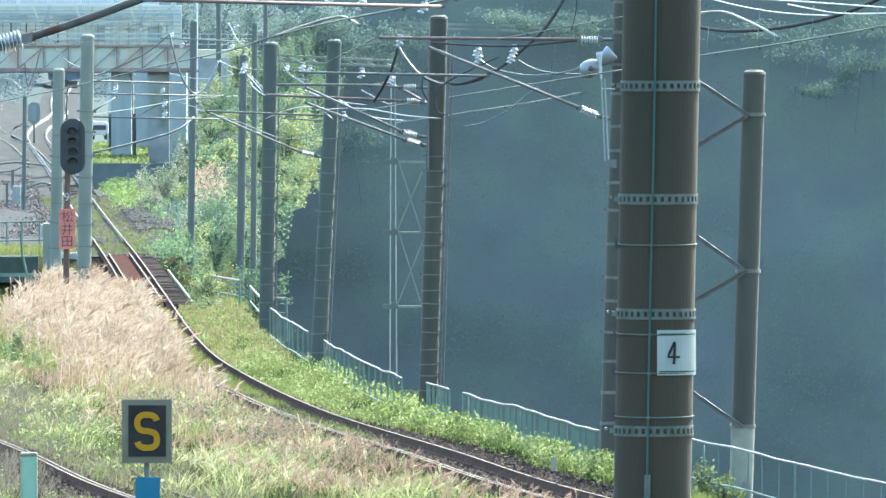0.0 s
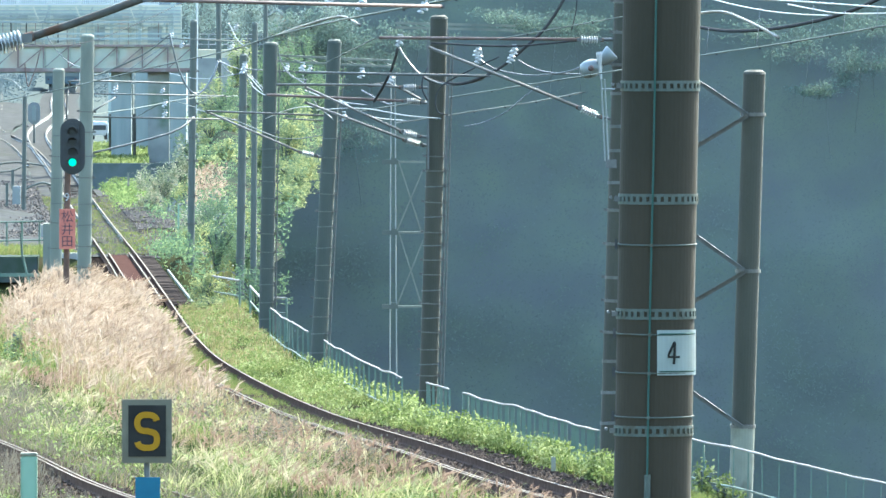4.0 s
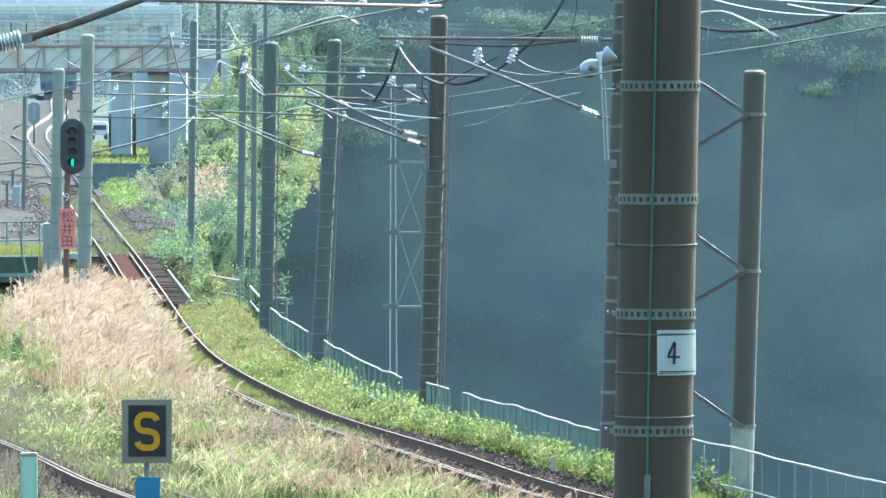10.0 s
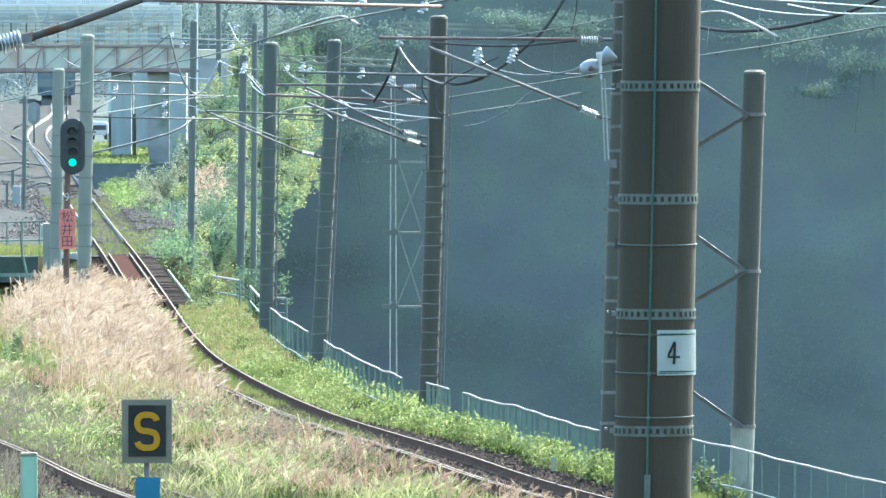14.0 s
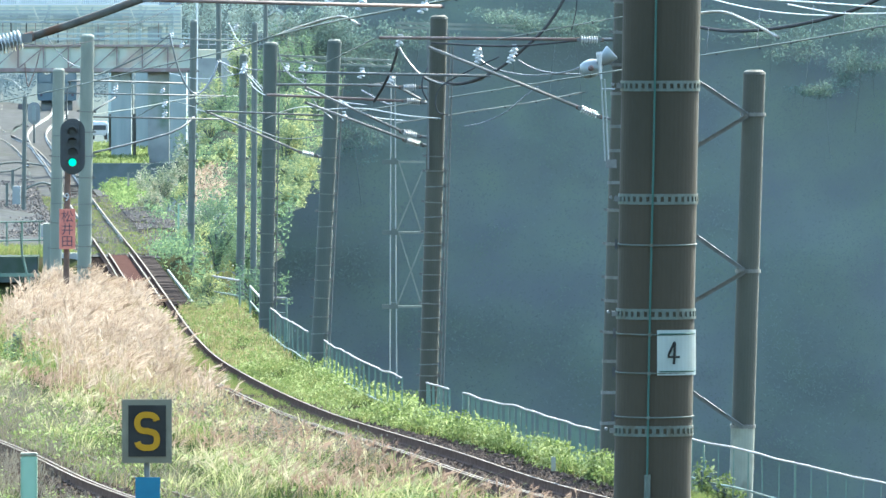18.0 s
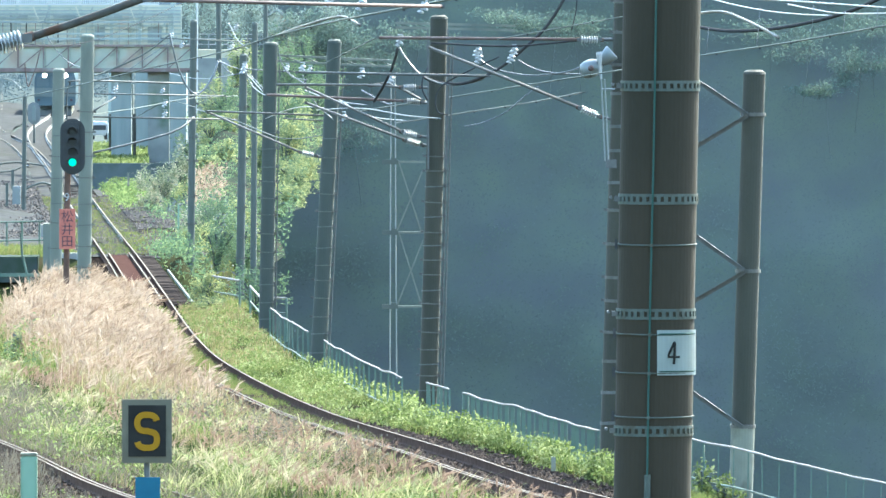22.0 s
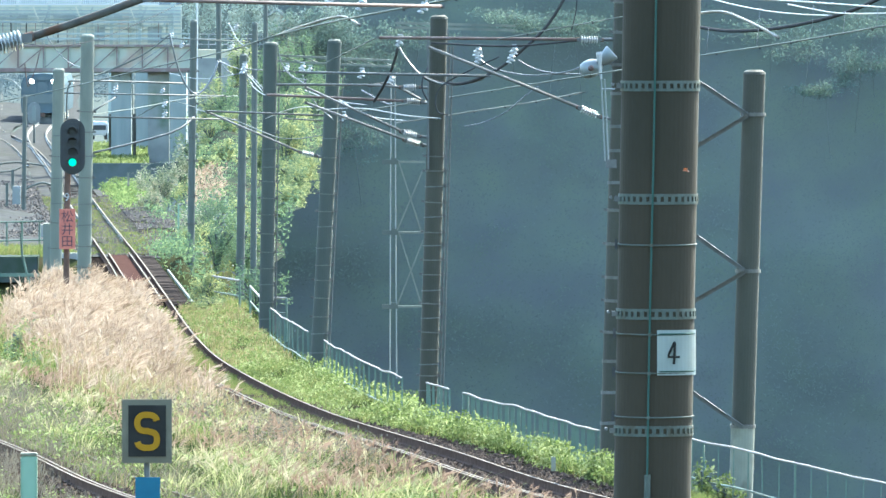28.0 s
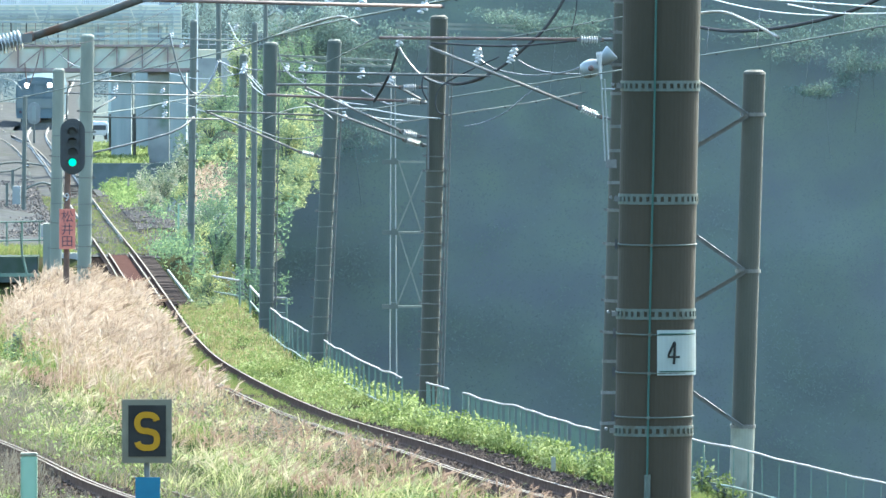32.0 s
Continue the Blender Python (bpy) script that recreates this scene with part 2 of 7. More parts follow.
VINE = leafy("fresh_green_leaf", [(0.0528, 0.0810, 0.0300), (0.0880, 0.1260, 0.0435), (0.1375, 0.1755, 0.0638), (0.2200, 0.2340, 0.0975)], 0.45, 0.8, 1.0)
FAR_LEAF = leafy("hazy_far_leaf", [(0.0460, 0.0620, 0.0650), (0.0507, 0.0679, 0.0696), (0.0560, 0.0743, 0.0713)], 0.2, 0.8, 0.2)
# lightened concrete: direct sun is put into its base colour
ROAD_PALE = surface("sun_pale_concrete", (0.16, 0.16, 0.15), (0.22, 0.215, 0.20), 0.9, 0, 1, 20, 0.1, gloss=0.0)
# greener drifts carry the same haze in their colour
FOREST_GREEN = leafy("hazed_green_leaf", [(0.0755, 0.0870, 0.0760), (0.0780, 0.0935, 0.0760), (0.0805, 0.1000, 0.0765), (0.0840, 0.1070, 0.0790)], 0.0, 0.95, 0.4)
# far ground colour with the haze mixed in
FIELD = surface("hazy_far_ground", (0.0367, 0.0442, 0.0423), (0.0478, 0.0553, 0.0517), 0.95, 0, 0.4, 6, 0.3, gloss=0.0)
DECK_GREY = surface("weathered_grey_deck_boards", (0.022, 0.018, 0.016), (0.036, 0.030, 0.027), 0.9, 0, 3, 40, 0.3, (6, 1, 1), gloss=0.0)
# both bark tones follow the hazed hillside's colour
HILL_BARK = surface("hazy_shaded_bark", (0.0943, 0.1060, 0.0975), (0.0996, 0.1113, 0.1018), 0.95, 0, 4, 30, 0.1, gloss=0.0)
BARK = surface("shaded_bark", (0.055, 0.066, 0.064), (0.068, 0.080, 0.076), 0.95, 0, 4, 30, 0.3, gloss=0.0)
# low blades coloured dark to give the shade in gaps between bright grass
GRASS_DARK = leafy("gap_shade_grass_blade", [(0.0135, 0.0215, 0.0058), (0.0215, 0.0330, 0.0088), (0.0290, 0.0345, 0.0120)], 0.35, 0.8, 0.8)
WEED = leafy("pale_weed_leaf", [(0.0270, 0.0440, 0.0130), (0.0550, 0.0760, 0.0220), (0.0900, 0.1130, 0.0335), (0.1850, 0.2060, 0.0960), (0.0400, 0.0600, 0.0170)], 0.5, 0.8, 1.2)
STRAW = leafy("straw_blade", [(0.0700, 0.0520, 0.0280), (0.1306, 0.0979, 0.0544), (0.1800, 0.1430, 0.0800), (0.0760, 0.0700, 0.0270)], 0.45, 0.8, 0.8)
PLUME = leafy("silver_grass_plume", [(0.0663, 0.0466, 0.0292), (0.1408, 0.1000, 0.0680), (0.2071, 0.1514, 0.1118), (0.2683, 0.2118, 0.1604), (0.3978, 0.3415, 0.2722)], 0.5, 0.8, 0.7)
YOUNG_BLADE = leafy("pale_young_blade", [(0.0404, 0.0588, 0.0167), (0.0936, 0.1074, 0.0384), (0.1584, 0.1567, 0.0712), (0.2460, 0.2302, 0.1266), (0.0432, 0.0606, 0.0174)], 0.5, 0.8, 1.0)
PLUME_WHITE = leafy("whitish_plume", [(0.0990, 0.0950, 0.0455), (0.1785, 0.1606, 0.0905), (0.2699, 0.2401, 0.1547), (0.1428, 0.1150, 0.0601)], 0.5, 0.8, 0.8)
RUSSET = leafy("russet_seed_head", [(0.0808, 0.0519, 0.0331), (0.1377, 0.0901, 0.0640), (0.1774, 0.1249, 0.0931), (0.2360, 0.1827, 0.1403)], 0.5, 0.8, 0.8)
GREEN_LIGHT = glow("green_signal_light", (0.01, 0.80, 0.42), 0.15)
LENS_DARK = surface("unlit_lens", (0.0120, 0.0140, 0.0130), (0.0170, 0.0190, 0.0170), 0.5, 0, 10, 60, 0.0, gloss=0.2)
HEADLIGHT = glow("headlight", (1.0, 0.86, 0.78), 6.0)
# train paint and glass colours have the distance haze mixed in
CREAM = surface("hazed_cream_train_paint", (0.0840, 0.0976, 0.0944), (0.0960, 0.1080, 0.1024), 0.6, 0, 2, 30, 0.0, gloss=0.1)
TRAIN_GREEN = surface("hazed_blue_green_train_paint", (0.0608, 0.0812, 0.0905), (0.0702, 0.0905, 0.0999), 0.8, 0, 2, 30, 0.0, gloss=0.0)
TRAIN_GLASS = surface("hazy_dark_train_window", (0.0562, 0.0743, 0.0810), (0.0698, 0.0878, 0.0945), 0.4, 0, 2, 30, 0.0, gloss=0.2)
INSECT = surface("orange_brown_insect", (0.16, 0.06, 0.025), (0.22, 0.09, 0.04), 0.5, 0, 30, 80, 0.0)
INSECT_WING = leafy("thin_orange_wing", [(0.30, 0.13, 0.06), (0.36, 0.18, 0.09)], 0.5)
GLASS_DARK = surface("dark_window_glass", (0.02, 0.025, 0.03), (0.03, 0.035, 0.04), 0.1, 0, 2, 30, 0.0)


# ---- mesh helpers ----
def thing(name, at, label, category, group="", kind=""):
    ob = new(name)
    ob.location = at
    return tagged(ob, label, category, group, kind)


def mesh_of(name, bm, material, smooth=False):
    me = bpy.data.meshes.new(name)
    bm.to_mesh(me)
    bm.free()
    me.materials.append(material)
    if smooth:
        for p in me.polygons:
            p.use_smooth = True
    return me


def part(name, bm, material, parent, label="", smooth=False):
    """Link a bmesh, in the place's metres, as one mesh under a thing (or a part of it)."""
    base = Vector(parent.location)
    if parent.parent:
        base = base + Vector(parent.parent.location)
    bmesh.ops.translate(bm, verts=bm.verts, vec=-base)
    ob = new(name, mesh_of(name, bm, material, smooth))
    ob.parent = parent
    return tagged(ob, label)


def whole(name, bm, material, at, label, category, group="", kind="", smooth=False):
    """A thing of one mesh, its origin at its base."""
    bmesh.ops.translate(bm, verts=bm.verts, vec=-Vector(at))
    ob = new(name, mesh_of(name, bm, material, smooth))
    ob.location = at
    return tagged(ob, label, category, group, kind)


def box(bm, centre, size, turn=None):
    r = bmesh.ops.create_cube(bm, size=1.0)
    m = Matrix.Translation(centre) @ (turn.to_4x4() if turn else Matrix()) @ Matrix.Diagonal((*size, 1))
    bmesh.ops.transform(bm, matrix=m, verts=r["verts"])
    return r["verts"]


def bar(bm, a, b, w, h):
    """A square bar from a to b, w wide and h high."""
    a, b = Vector(a), Vector(b)
    d = b - a
    turn = d.to_track_quat("Y", "Z").to_matrix()
    return box(bm, (a + b) / 2, (w, d.length, h), turn)


def rod(bm, a, b, r1, r2=None, seg=12):
    a, b = Vector(a), Vector(b)
    d = b - a
    c = bmesh.ops.create_cone(bm, cap_ends=True, segments=seg, radius1=r1, radius2=r1 if r2 is None else r2, depth=d.length)
    m = Matrix.Translation((a + b) / 2) @ d.to_track_quat("Z", "Y").to_matrix().to_4x4()
    bmesh.ops.transform(bm, matrix=m, verts=c["verts"])
    return c["verts"]


def smooth_path(pts, steps=6):
    """A smooth line through a few points."""
    pts = [Vector(p) for p in pts]
    out = []
    for i in range(len(pts) - 1):
        p0, p1, p2, p3 = pts[max(0, i - 1)], pts[i], pts[i + 1], pts[min(len(pts) - 1, i + 2)]
        for s in range(steps):
            t = s / steps
            out.append(0.5 * ((2 * p1) + (p2 - p0) * t + (2 * p0 - 5 * p1 + 4 * p2 - p3) * t * t + (3 * p1 - p0 - 3 * p2 + p3) * t ** 3))
    out.append(pts[-1])
    return out


def tube(bm, pts, r, seg=8):
    """A round tube along a line of points."""
    pts = [Vector(p) for p in pts]
    rings = []
    up = Vector((0.31, 0.12, 0.94))
    for i, p in enumerate(pts):
        d = (pts[min(i + 1, len(pts) - 1)] - pts[max(0, i - 1)]).normalized()
        side = d.cross(up)
        if side.length < 1e-3:
            side = d.cross(Vector((1, 0, 0)))
        side.normalize()
        top = side.cross(d)
        rings.append([bm.verts.new(p + (side * math.cos(a) + top * math.sin(a)) * r) for a in (2 * math.pi * j / seg for j in range(seg))])
    for a, b in zip(rings, rings[1:]):
        for j in range(seg):
            bm.faces.new((a[j], a[(j + 1) % seg], b[(j + 1) % seg], b[j]))
    bm.faces.new(rings[0][::-1])
    bm.faces.new(rings[-1])


def lathe(bm, a, b, profile, seg=14):
    """A turned body from a to b; profile: (share of the length, radius)."""
    a, b = Vector(a), Vector(b)
    d = b - a
    q = d.to_track_quat("Z", "Y").to_matrix()
    rings = [[bm.verts.new(a + d * s + q @ Vector((r * math.cos(t), r * math.sin(t), 0))) for t in (2 * math.pi * j / seg for j in range(seg))] for s, r in profile]
    for p, n in zip(rings, rings[1:]):
        for j in range(seg):
            bm.faces.new((p[j], p[(j + 1) % seg], n[(j + 1) % seg], n[j]))
    bm.faces.new(rings[0][::-1])
    bm.faces.new(rings[-1])


def strip(bm, pts, w, h):
    """A beam of one piece, w wide and h high, swept along a line of points."""
    rings = []
    for i, p in enumerate(pts):
        d = pts[min(i + 1, len(pts) - 1)] - pts[max(0, i - 1)]
        s = Vector((d.y, -d.x, 0)).normalized() * (w / 2)
        u = Vector((0, 0, h / 2))
        rings.append([bm.verts.new(q) for q in (p - s - u, p + s - u, p + s + u, p - s + u)])
    for a, b in zip(rings, rings[1:]):
        for j in range(4):
            bm.faces.new((a[j], a[(j + 1) % 4], b[(j + 1) % 4], b[j]))
    bm.faces.new(rings[0][::-1])
    bm.faces.new(rings[-1])


def clamp01(v):
    return max(0.0, min(1.0, v))


def ease(v):
    v = clamp01(v)
    return v * v * (3 - 2 * v)


# ---- plan: the main line's centre, its rail heads 0.15 m over the ground ----
LINE = [(-35.6, 1290), (-30.6, 1080), (-27.2, 960), (-25.1, 838), (-18.9, 672), (-15.6, 584), (-13.3, 524), (-11.0, 465), (-9.1, 414),
        (-7.2, 363), (-5.75, 334), (-3.25, 301), (-0.35, 275), (2.5, 250), (9.5, 205), (19.0, 155), (31.0, 105)]
LINE_PATH = smooth_path([(x, y, 0.0) for x, y in LINE], 8)
_ly = np.array([p.y for p in LINE_PATH][::-1])
_lx = np.array([p.x for p in LINE_PATH][::-1])


def line_x(y):
    return float(np.interp(y, _ly, _lx))


def ground_z(x, y):
    """Height of the ground: flat beside the line, a bank up to the loop track, a drop to the valley past the fence."""
    off = x - line_x(y)
    z = 3.6 * ease((215 - y) / 150)
    z -= 0.14 * ease((1.9 - abs(off)) / 0.5) + 0.14 * ease((1.9 - abs(off + 7.6)) / 0.5)
    edge = 2.9 - 0.4 * ease((y - 392) / 10) + 3.0 * ease((y - 480) / 60)
    drop = clamp01((off - edge) / 9.0)
    z -= 32.0 * drop * ease((y - 90) / 60)
    gorge = ease((y - 404) / 9) * ease((472 - y) / 9)
    z -= 9.0 * gorge
    return z + 0.05 * noise.noise(Vector((x * 0.5, y * 0.12, 0)))


# ---- ground, one sheet out to the horizon ----
def build_ground():
    ys = [-60, -20, 20, 60, 90] + list(range(110, 400, 4)) + list(range(400, 480, 2)) + list(range(480, 900, 10)) + list(range(900, 1300, 20)) + [1300, 1400, 1700, 2500, 4000]
    offs = [-1500, -400, -120, -60, -35, -24, -18, -14, -11, -9, -7.5, -6.2, -5.2, -4.4, -3.6, -2.8, -2.2, -1.7, -1.2, 1.2, 1.7, 2.2, 2.8, 3.4, 4.0, 4.6, 5.4, 6.4, 7.6, 8.8, 10, 12, 14, 16, 18, 20, 27, 34, 60, 150, 500, 1500]
    bm = bmesh.new()
    rows = []
    for y in ys:
        c = line_x(min(max(y, 105), 1250))
        rows.append([bm.verts.new((c + o, y, ground_z(c + o, y))) for o in offs])
    for a, b in zip(rows, rows[1:]):
        for j in range(len(offs) - 1):
            bm.faces.new((a[j], a[j + 1], b[j + 1], b[j])).material_index = 1 if a[0].co.y > 640 else 0
    whole("ground", bm, SOIL, (0, 300, 0), "dry soil and moss under weeds beside the railway", "ground", kind="structure", smooth=True).data.materials.append(FIELD)


def rail_profile(bm, pts, foot=0.12, head=0.052, height=0.19):
    """A flat-bottomed rail swept along its top centre line."""
    prof = [(-foot / 2, -height), (foot / 2, -height), (foot / 2, -height + 0.012), (0.010, -height + 0.035), (0.010, -0.040),
            (head / 2, -0.032), (head / 2, -0.004), (head / 2 - 0.006, 0), (-head / 2 + 0.006, 0), (-head / 2, -0.004), (-head / 2, -0.032), (-0.010, -0.040), (-0.010, -height + 0.035), (-foot / 2, -height + 0.012)]
    rings = []
    for i, p in enumerate(pts):
        d = (pts[min(i + 1, len(pts) - 1)] - pts[max(0, i - 1)])
        s = Vector((d.y, -d.x, 0)).normalized()
        rings.append([bm.verts.new(p + s * u + Vector((0, 0, v))) for u, v in prof])
    n = len(prof)
    for a, b in zip(rings, rings[1:]):
        for j in range(n):
            f = bm.faces.new((a[j], b[j], b[(j + 1) % n], a[(j + 1) % n]))
            f.material_index = 1 if j in (6, 7, 8) else 0


def offset_path(pts, off, z):
    out = []
    for i, p in enumerate(pts):
        d = pts[min(i + 1, len(pts) - 1)] - pts[max(0, i - 1)]
        s = Vector((d.y, -d.x, 0)).normalized()
        if s.x < 0:
            s = -s
        out.append(Vector((p.x, p.y, 0)) + s * off + Vector((0, 0, z + p.z)))
    return out


def build_track(name, path, label, guard=None, flank=None, inner=None):
    track = thing(name, path[len(path) // 2], label, "railway track")
    near, far = [p for p in path if p.y < 500], [p for p in path if p.y > 498]
    for side in (-1, 1):
        for run, steel in ((near, flank or RUST), (far, STEEL_DULL)):
            if len(run) > 1:
                bm = bmesh.new()
                rail_profile(bm, offset_path(run, side * 0.5655, 0.15))
                part("rail", bm, steel, track, "dull rail with a worn bright head").data.materials.append(RAIL_TOP)
    if guard:
        for side in (-1, 1):
            bm = bmesh.new()
            rail_profile(bm, offset_path([p for p in path if guard[0] <= p.y <= guard[1]], side * 0.36, 0.14))
            part("guard_rail", bm, RUST, track, "rusty guard rail").data.materials.append(RAIL_TOP)
    if inner:
        bm = bmesh.new()
        rail_profile(bm, offset_path([p for p in path if inner[0] <= p.y <= inner[1]], -0.40, 0.13))
        part("check_rail", bm, RUST, track, "rusty check rail close beside the running rail").data.materials.append(RAIL_TOP)
    return track


def sleepers(track, path, pitch, material, z=0.0):
    bm = bmesh.new()
    box(bm, (0, 0, 0), (2.0, 0.2, 0.14))
    me = mesh_of("sleeper", bm, material)
    acc = 0.0
    for a, b in zip(path, path[1:]):
        d = b - a
        acc += d.length
        if acc >= pitch:
            acc = 0.0
            ob = new("sleeper", me)
            ob.parent = track
            ob.matrix_local = Matrix.Translation(Vector((b.x, b.y, b.z + z - 0.095)) - Vector(track.location)) @ pose(0, 0, 0, 0, 0, math.degrees(math.atan2(d.y, d.x)) - 90)


def ballast_bed(name, path, label, width=1.65, z=-0.03, material=None):
    bm = bmesh.new()
    prof = [(-width - 0.5, -0.35), (-width, z - 0.05), (-0.7, z), (0, z - 0.01), (0.7, z), (width, z - 0.05), (width + 0.5, -0.35)]
    rings = []
    for i, p in enumerate(path):
        d = path[min(i + 1, len(path) - 1)] - path[max(0, i - 1)]
        s = Vector((d.y, -d.x, 0)).normalized()
        if s.x < 0:
            s = -s
        rings.append([bm.verts.new(p + s * u + Vector((0, 0, v + 0.03 * noise.noise(Vector((p.x + u * 3, p.y * 0.9, v)))))) for u, v in prof])
    for a, b in zip(rings, rings[1:]):
        for j in range(len(prof) - 1):
            bm.faces.new((a[j], a[j + 1], b[j + 1], b[j]))
    whole(name, bm, material or GRAVEL, tuple(path[len(path) // 2]), label, "ballast", kind="stuff")


build_ground()
MAIN = [p for p in smooth_path([(x, y, 0.0) for x, y in LINE], 40)]
main_track = build_track("railway_track", MAIN, "single rusty railway track curving through weeds and over a girder bridge", (404, 474), None, (106, 322))
LOOP_PATH = [p for p in offset_path(MAIN, -7.6, 0.0) if 150 < p.y < 340]
for p in LOOP_PATH:
    p.z = max(0.0, ground_z(p.x, p.y) + 0.09)
loop_track = build_track("railway_track", LOOP_PATH, "rusty loop track rising past weeds and a marker board", None, None, (150, 300))
SIDING = smooth_path([(-20.8, 700, 0.0), (-24.3, 780, 0.0), (-29.0, 870, 0.0), (-33.4, 1010, 0.0), (-39.0, 1180, 0.0)], 12)
ballast_bed("ballast", [p for p in MAIN if p.y < 402], "grey-brown crushed stone along the main line", 1.75, -0.06)
ballast_bed("ballast", [p for p in MAIN if p.y > 474], "grey crushed stone along the far main line", 1.5, -0.03, YARD)
ballast_bed("ballast", SIDING, "grey crushed stone under the siding", 1.5, -0.03, YARD)
build_track("railway_track", SIDING, "dull steel siding that branches off in the far yard", None, STEEL_DULL)
ballast_bed("ballast", LOOP_PATH, "dark crushed stone under the loop track")


# ---- concrete line poles ----
def band(bm, at, r, h=0.026, thick=0.008, seg=20):
    rod(bm, Vector(at) - Vector((0, 0, h / 2)), Vector(at) + Vector((0, 0, h / 2)), r + thick, None, seg)


def line_pole(foot, top, r_foot, r_top, label, bands=(), material=None, seg=24, group="concrete line poles", conduit=0, strap=0.026):
    """A spun-concrete pole with a domed cap and steel bands; bands: shares of its height. conduit: side of cable pipes."""
    material = material or CONCRETE_DARK
    foot, top = Vector(foot), Vector(top)
    pole = thing("line_pole", foot, label, "utility pole", group)
    bm = bmesh.new()
    sink = foot - (top - foot).normalized() * 0.6
    rod(bm, sink, top, r_foot, r_top, seg)
    part("shaft", bm, material, pole, smooth=False)
    bm = bmesh.new()
    rod(bm, top, top + Vector((0, 0, 0.05)), r_top + 0.012, r_top * 0.95, seg)
    rod(bm, top + Vector((0, 0, 0.05)), top + Vector((0, 0, 0.09)), r_top * 0.95, r_top * 0.6, seg)
    part("cap", bm, material, pole)
    for s in bands:
        c = foot.lerp(top, s)
        bm = bmesh.new()
        k = math.sin(s * 97.0)
        band(bm, c, r_foot + (r_top - r_foot) * s, strap, 0.016)
        box(bm, c + Vector((r_foot + 0.04, -0.02, 0.006)), (0.09, 0.05, 0.05))
        box(bm, c + Vector((r_foot + 0.015, -0.04, 0.03)), (0.03, 0.05, 0.07))
        if k > -0.3:
            box(bm, c + Vector((-r_foot - 0.03, -0.02, 0.012)), (0.08, 0.05, 0.05))
        bmesh.ops.rotate(bm, verts=bm.verts, cent=c, matrix=Matrix.Rotation(0.05 * k, 3, "Y"))
        part("band", bm, STEEL if k > -0.4 else STEEL_DULL, pole, "thin steel band")
    for i in range(conduit):
        bm = bmesh.new()
        off = Vector((r_foot + 0.05 + 0.07 * i, -0.1, 0))
        tube(bm, [foot + off, foot.lerp(top, 0.4) + off, foot.lerp(top, 0.93) + off], 0.018, 6)
        part("conduit", bm, STEEL, pole, "thin steel cable pipe")
    return pole


def shares(n, lo=0.08, hi=0.95, seed=1):
    r = random.Random(seed)
    return [lo + (hi - lo) * (i + 0.25 * r.random()) / n for i in range(n)]


line_pole((-0.337, 299, 0.13), (-0.087, 299, 8.828), 0.205, 0.19, "tall weathered concrete pole with steel bands beside the fence", shares(17, 0.05, 0.68, 2), conduit=2)
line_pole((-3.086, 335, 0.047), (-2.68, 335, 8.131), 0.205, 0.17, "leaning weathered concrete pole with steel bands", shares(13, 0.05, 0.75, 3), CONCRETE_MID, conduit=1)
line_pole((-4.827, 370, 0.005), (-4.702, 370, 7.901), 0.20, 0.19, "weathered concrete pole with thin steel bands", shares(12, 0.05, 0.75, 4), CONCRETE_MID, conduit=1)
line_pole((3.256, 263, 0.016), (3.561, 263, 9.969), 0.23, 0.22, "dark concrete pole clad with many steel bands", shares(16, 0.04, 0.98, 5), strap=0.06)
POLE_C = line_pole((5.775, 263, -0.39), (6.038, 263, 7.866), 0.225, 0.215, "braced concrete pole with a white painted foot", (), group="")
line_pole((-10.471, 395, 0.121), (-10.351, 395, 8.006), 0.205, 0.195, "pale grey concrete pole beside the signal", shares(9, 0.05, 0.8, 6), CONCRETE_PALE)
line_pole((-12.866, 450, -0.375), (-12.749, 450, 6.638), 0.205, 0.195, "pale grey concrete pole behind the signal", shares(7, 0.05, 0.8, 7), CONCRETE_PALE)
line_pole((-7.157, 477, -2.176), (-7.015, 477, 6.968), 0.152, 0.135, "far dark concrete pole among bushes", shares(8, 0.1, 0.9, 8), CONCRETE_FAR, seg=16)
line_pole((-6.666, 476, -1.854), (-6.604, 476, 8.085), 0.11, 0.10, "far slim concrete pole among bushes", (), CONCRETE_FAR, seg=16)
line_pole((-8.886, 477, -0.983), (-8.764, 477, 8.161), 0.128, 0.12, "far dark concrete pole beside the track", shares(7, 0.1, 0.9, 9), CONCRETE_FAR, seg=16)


def slotted_band(pole, centre, r, h=0.052):
    """A perforated strap: two hoops joined by short webs, with a lug at its side."""
    bm = bmesh.new()
    c = Vector(centre)
    for dz in (-h * 0.38, h * 0.38):
        rod(bm, c + Vector((0, 0, dz - h * 0.14)), c + Vector((0, 0, dz + h * 0.14)), r + 0.006, None, 40)
    n = 34
    for i in range(n):
        a = 2 * math.pi * (i + 0.5) / n
        box(bm, c + Vector(((r + 0.003) * math.cos(a), (r + 0.003) * math.sin(a), 0)), (0.008, 0.019, h * 0.6), Matrix.Rotation(a, 3, "Z"))
    part("slotted_band", bm, STRAP, pole, "perforated bright steel strap")
    bm = bmesh.new()
    box(bm, c + Vector((-r - 0.012, -0.03, 0)), (0.03, 0.03, 0.025))
    rod(bm, c + Vector((-r - 0.045, -0.06, 0.008)), c + Vector((-r - 0.045, 0.02, 0.008)), 0.008, None, 8)
    part("strap_lug", bm, STEEL_DULL, pole)


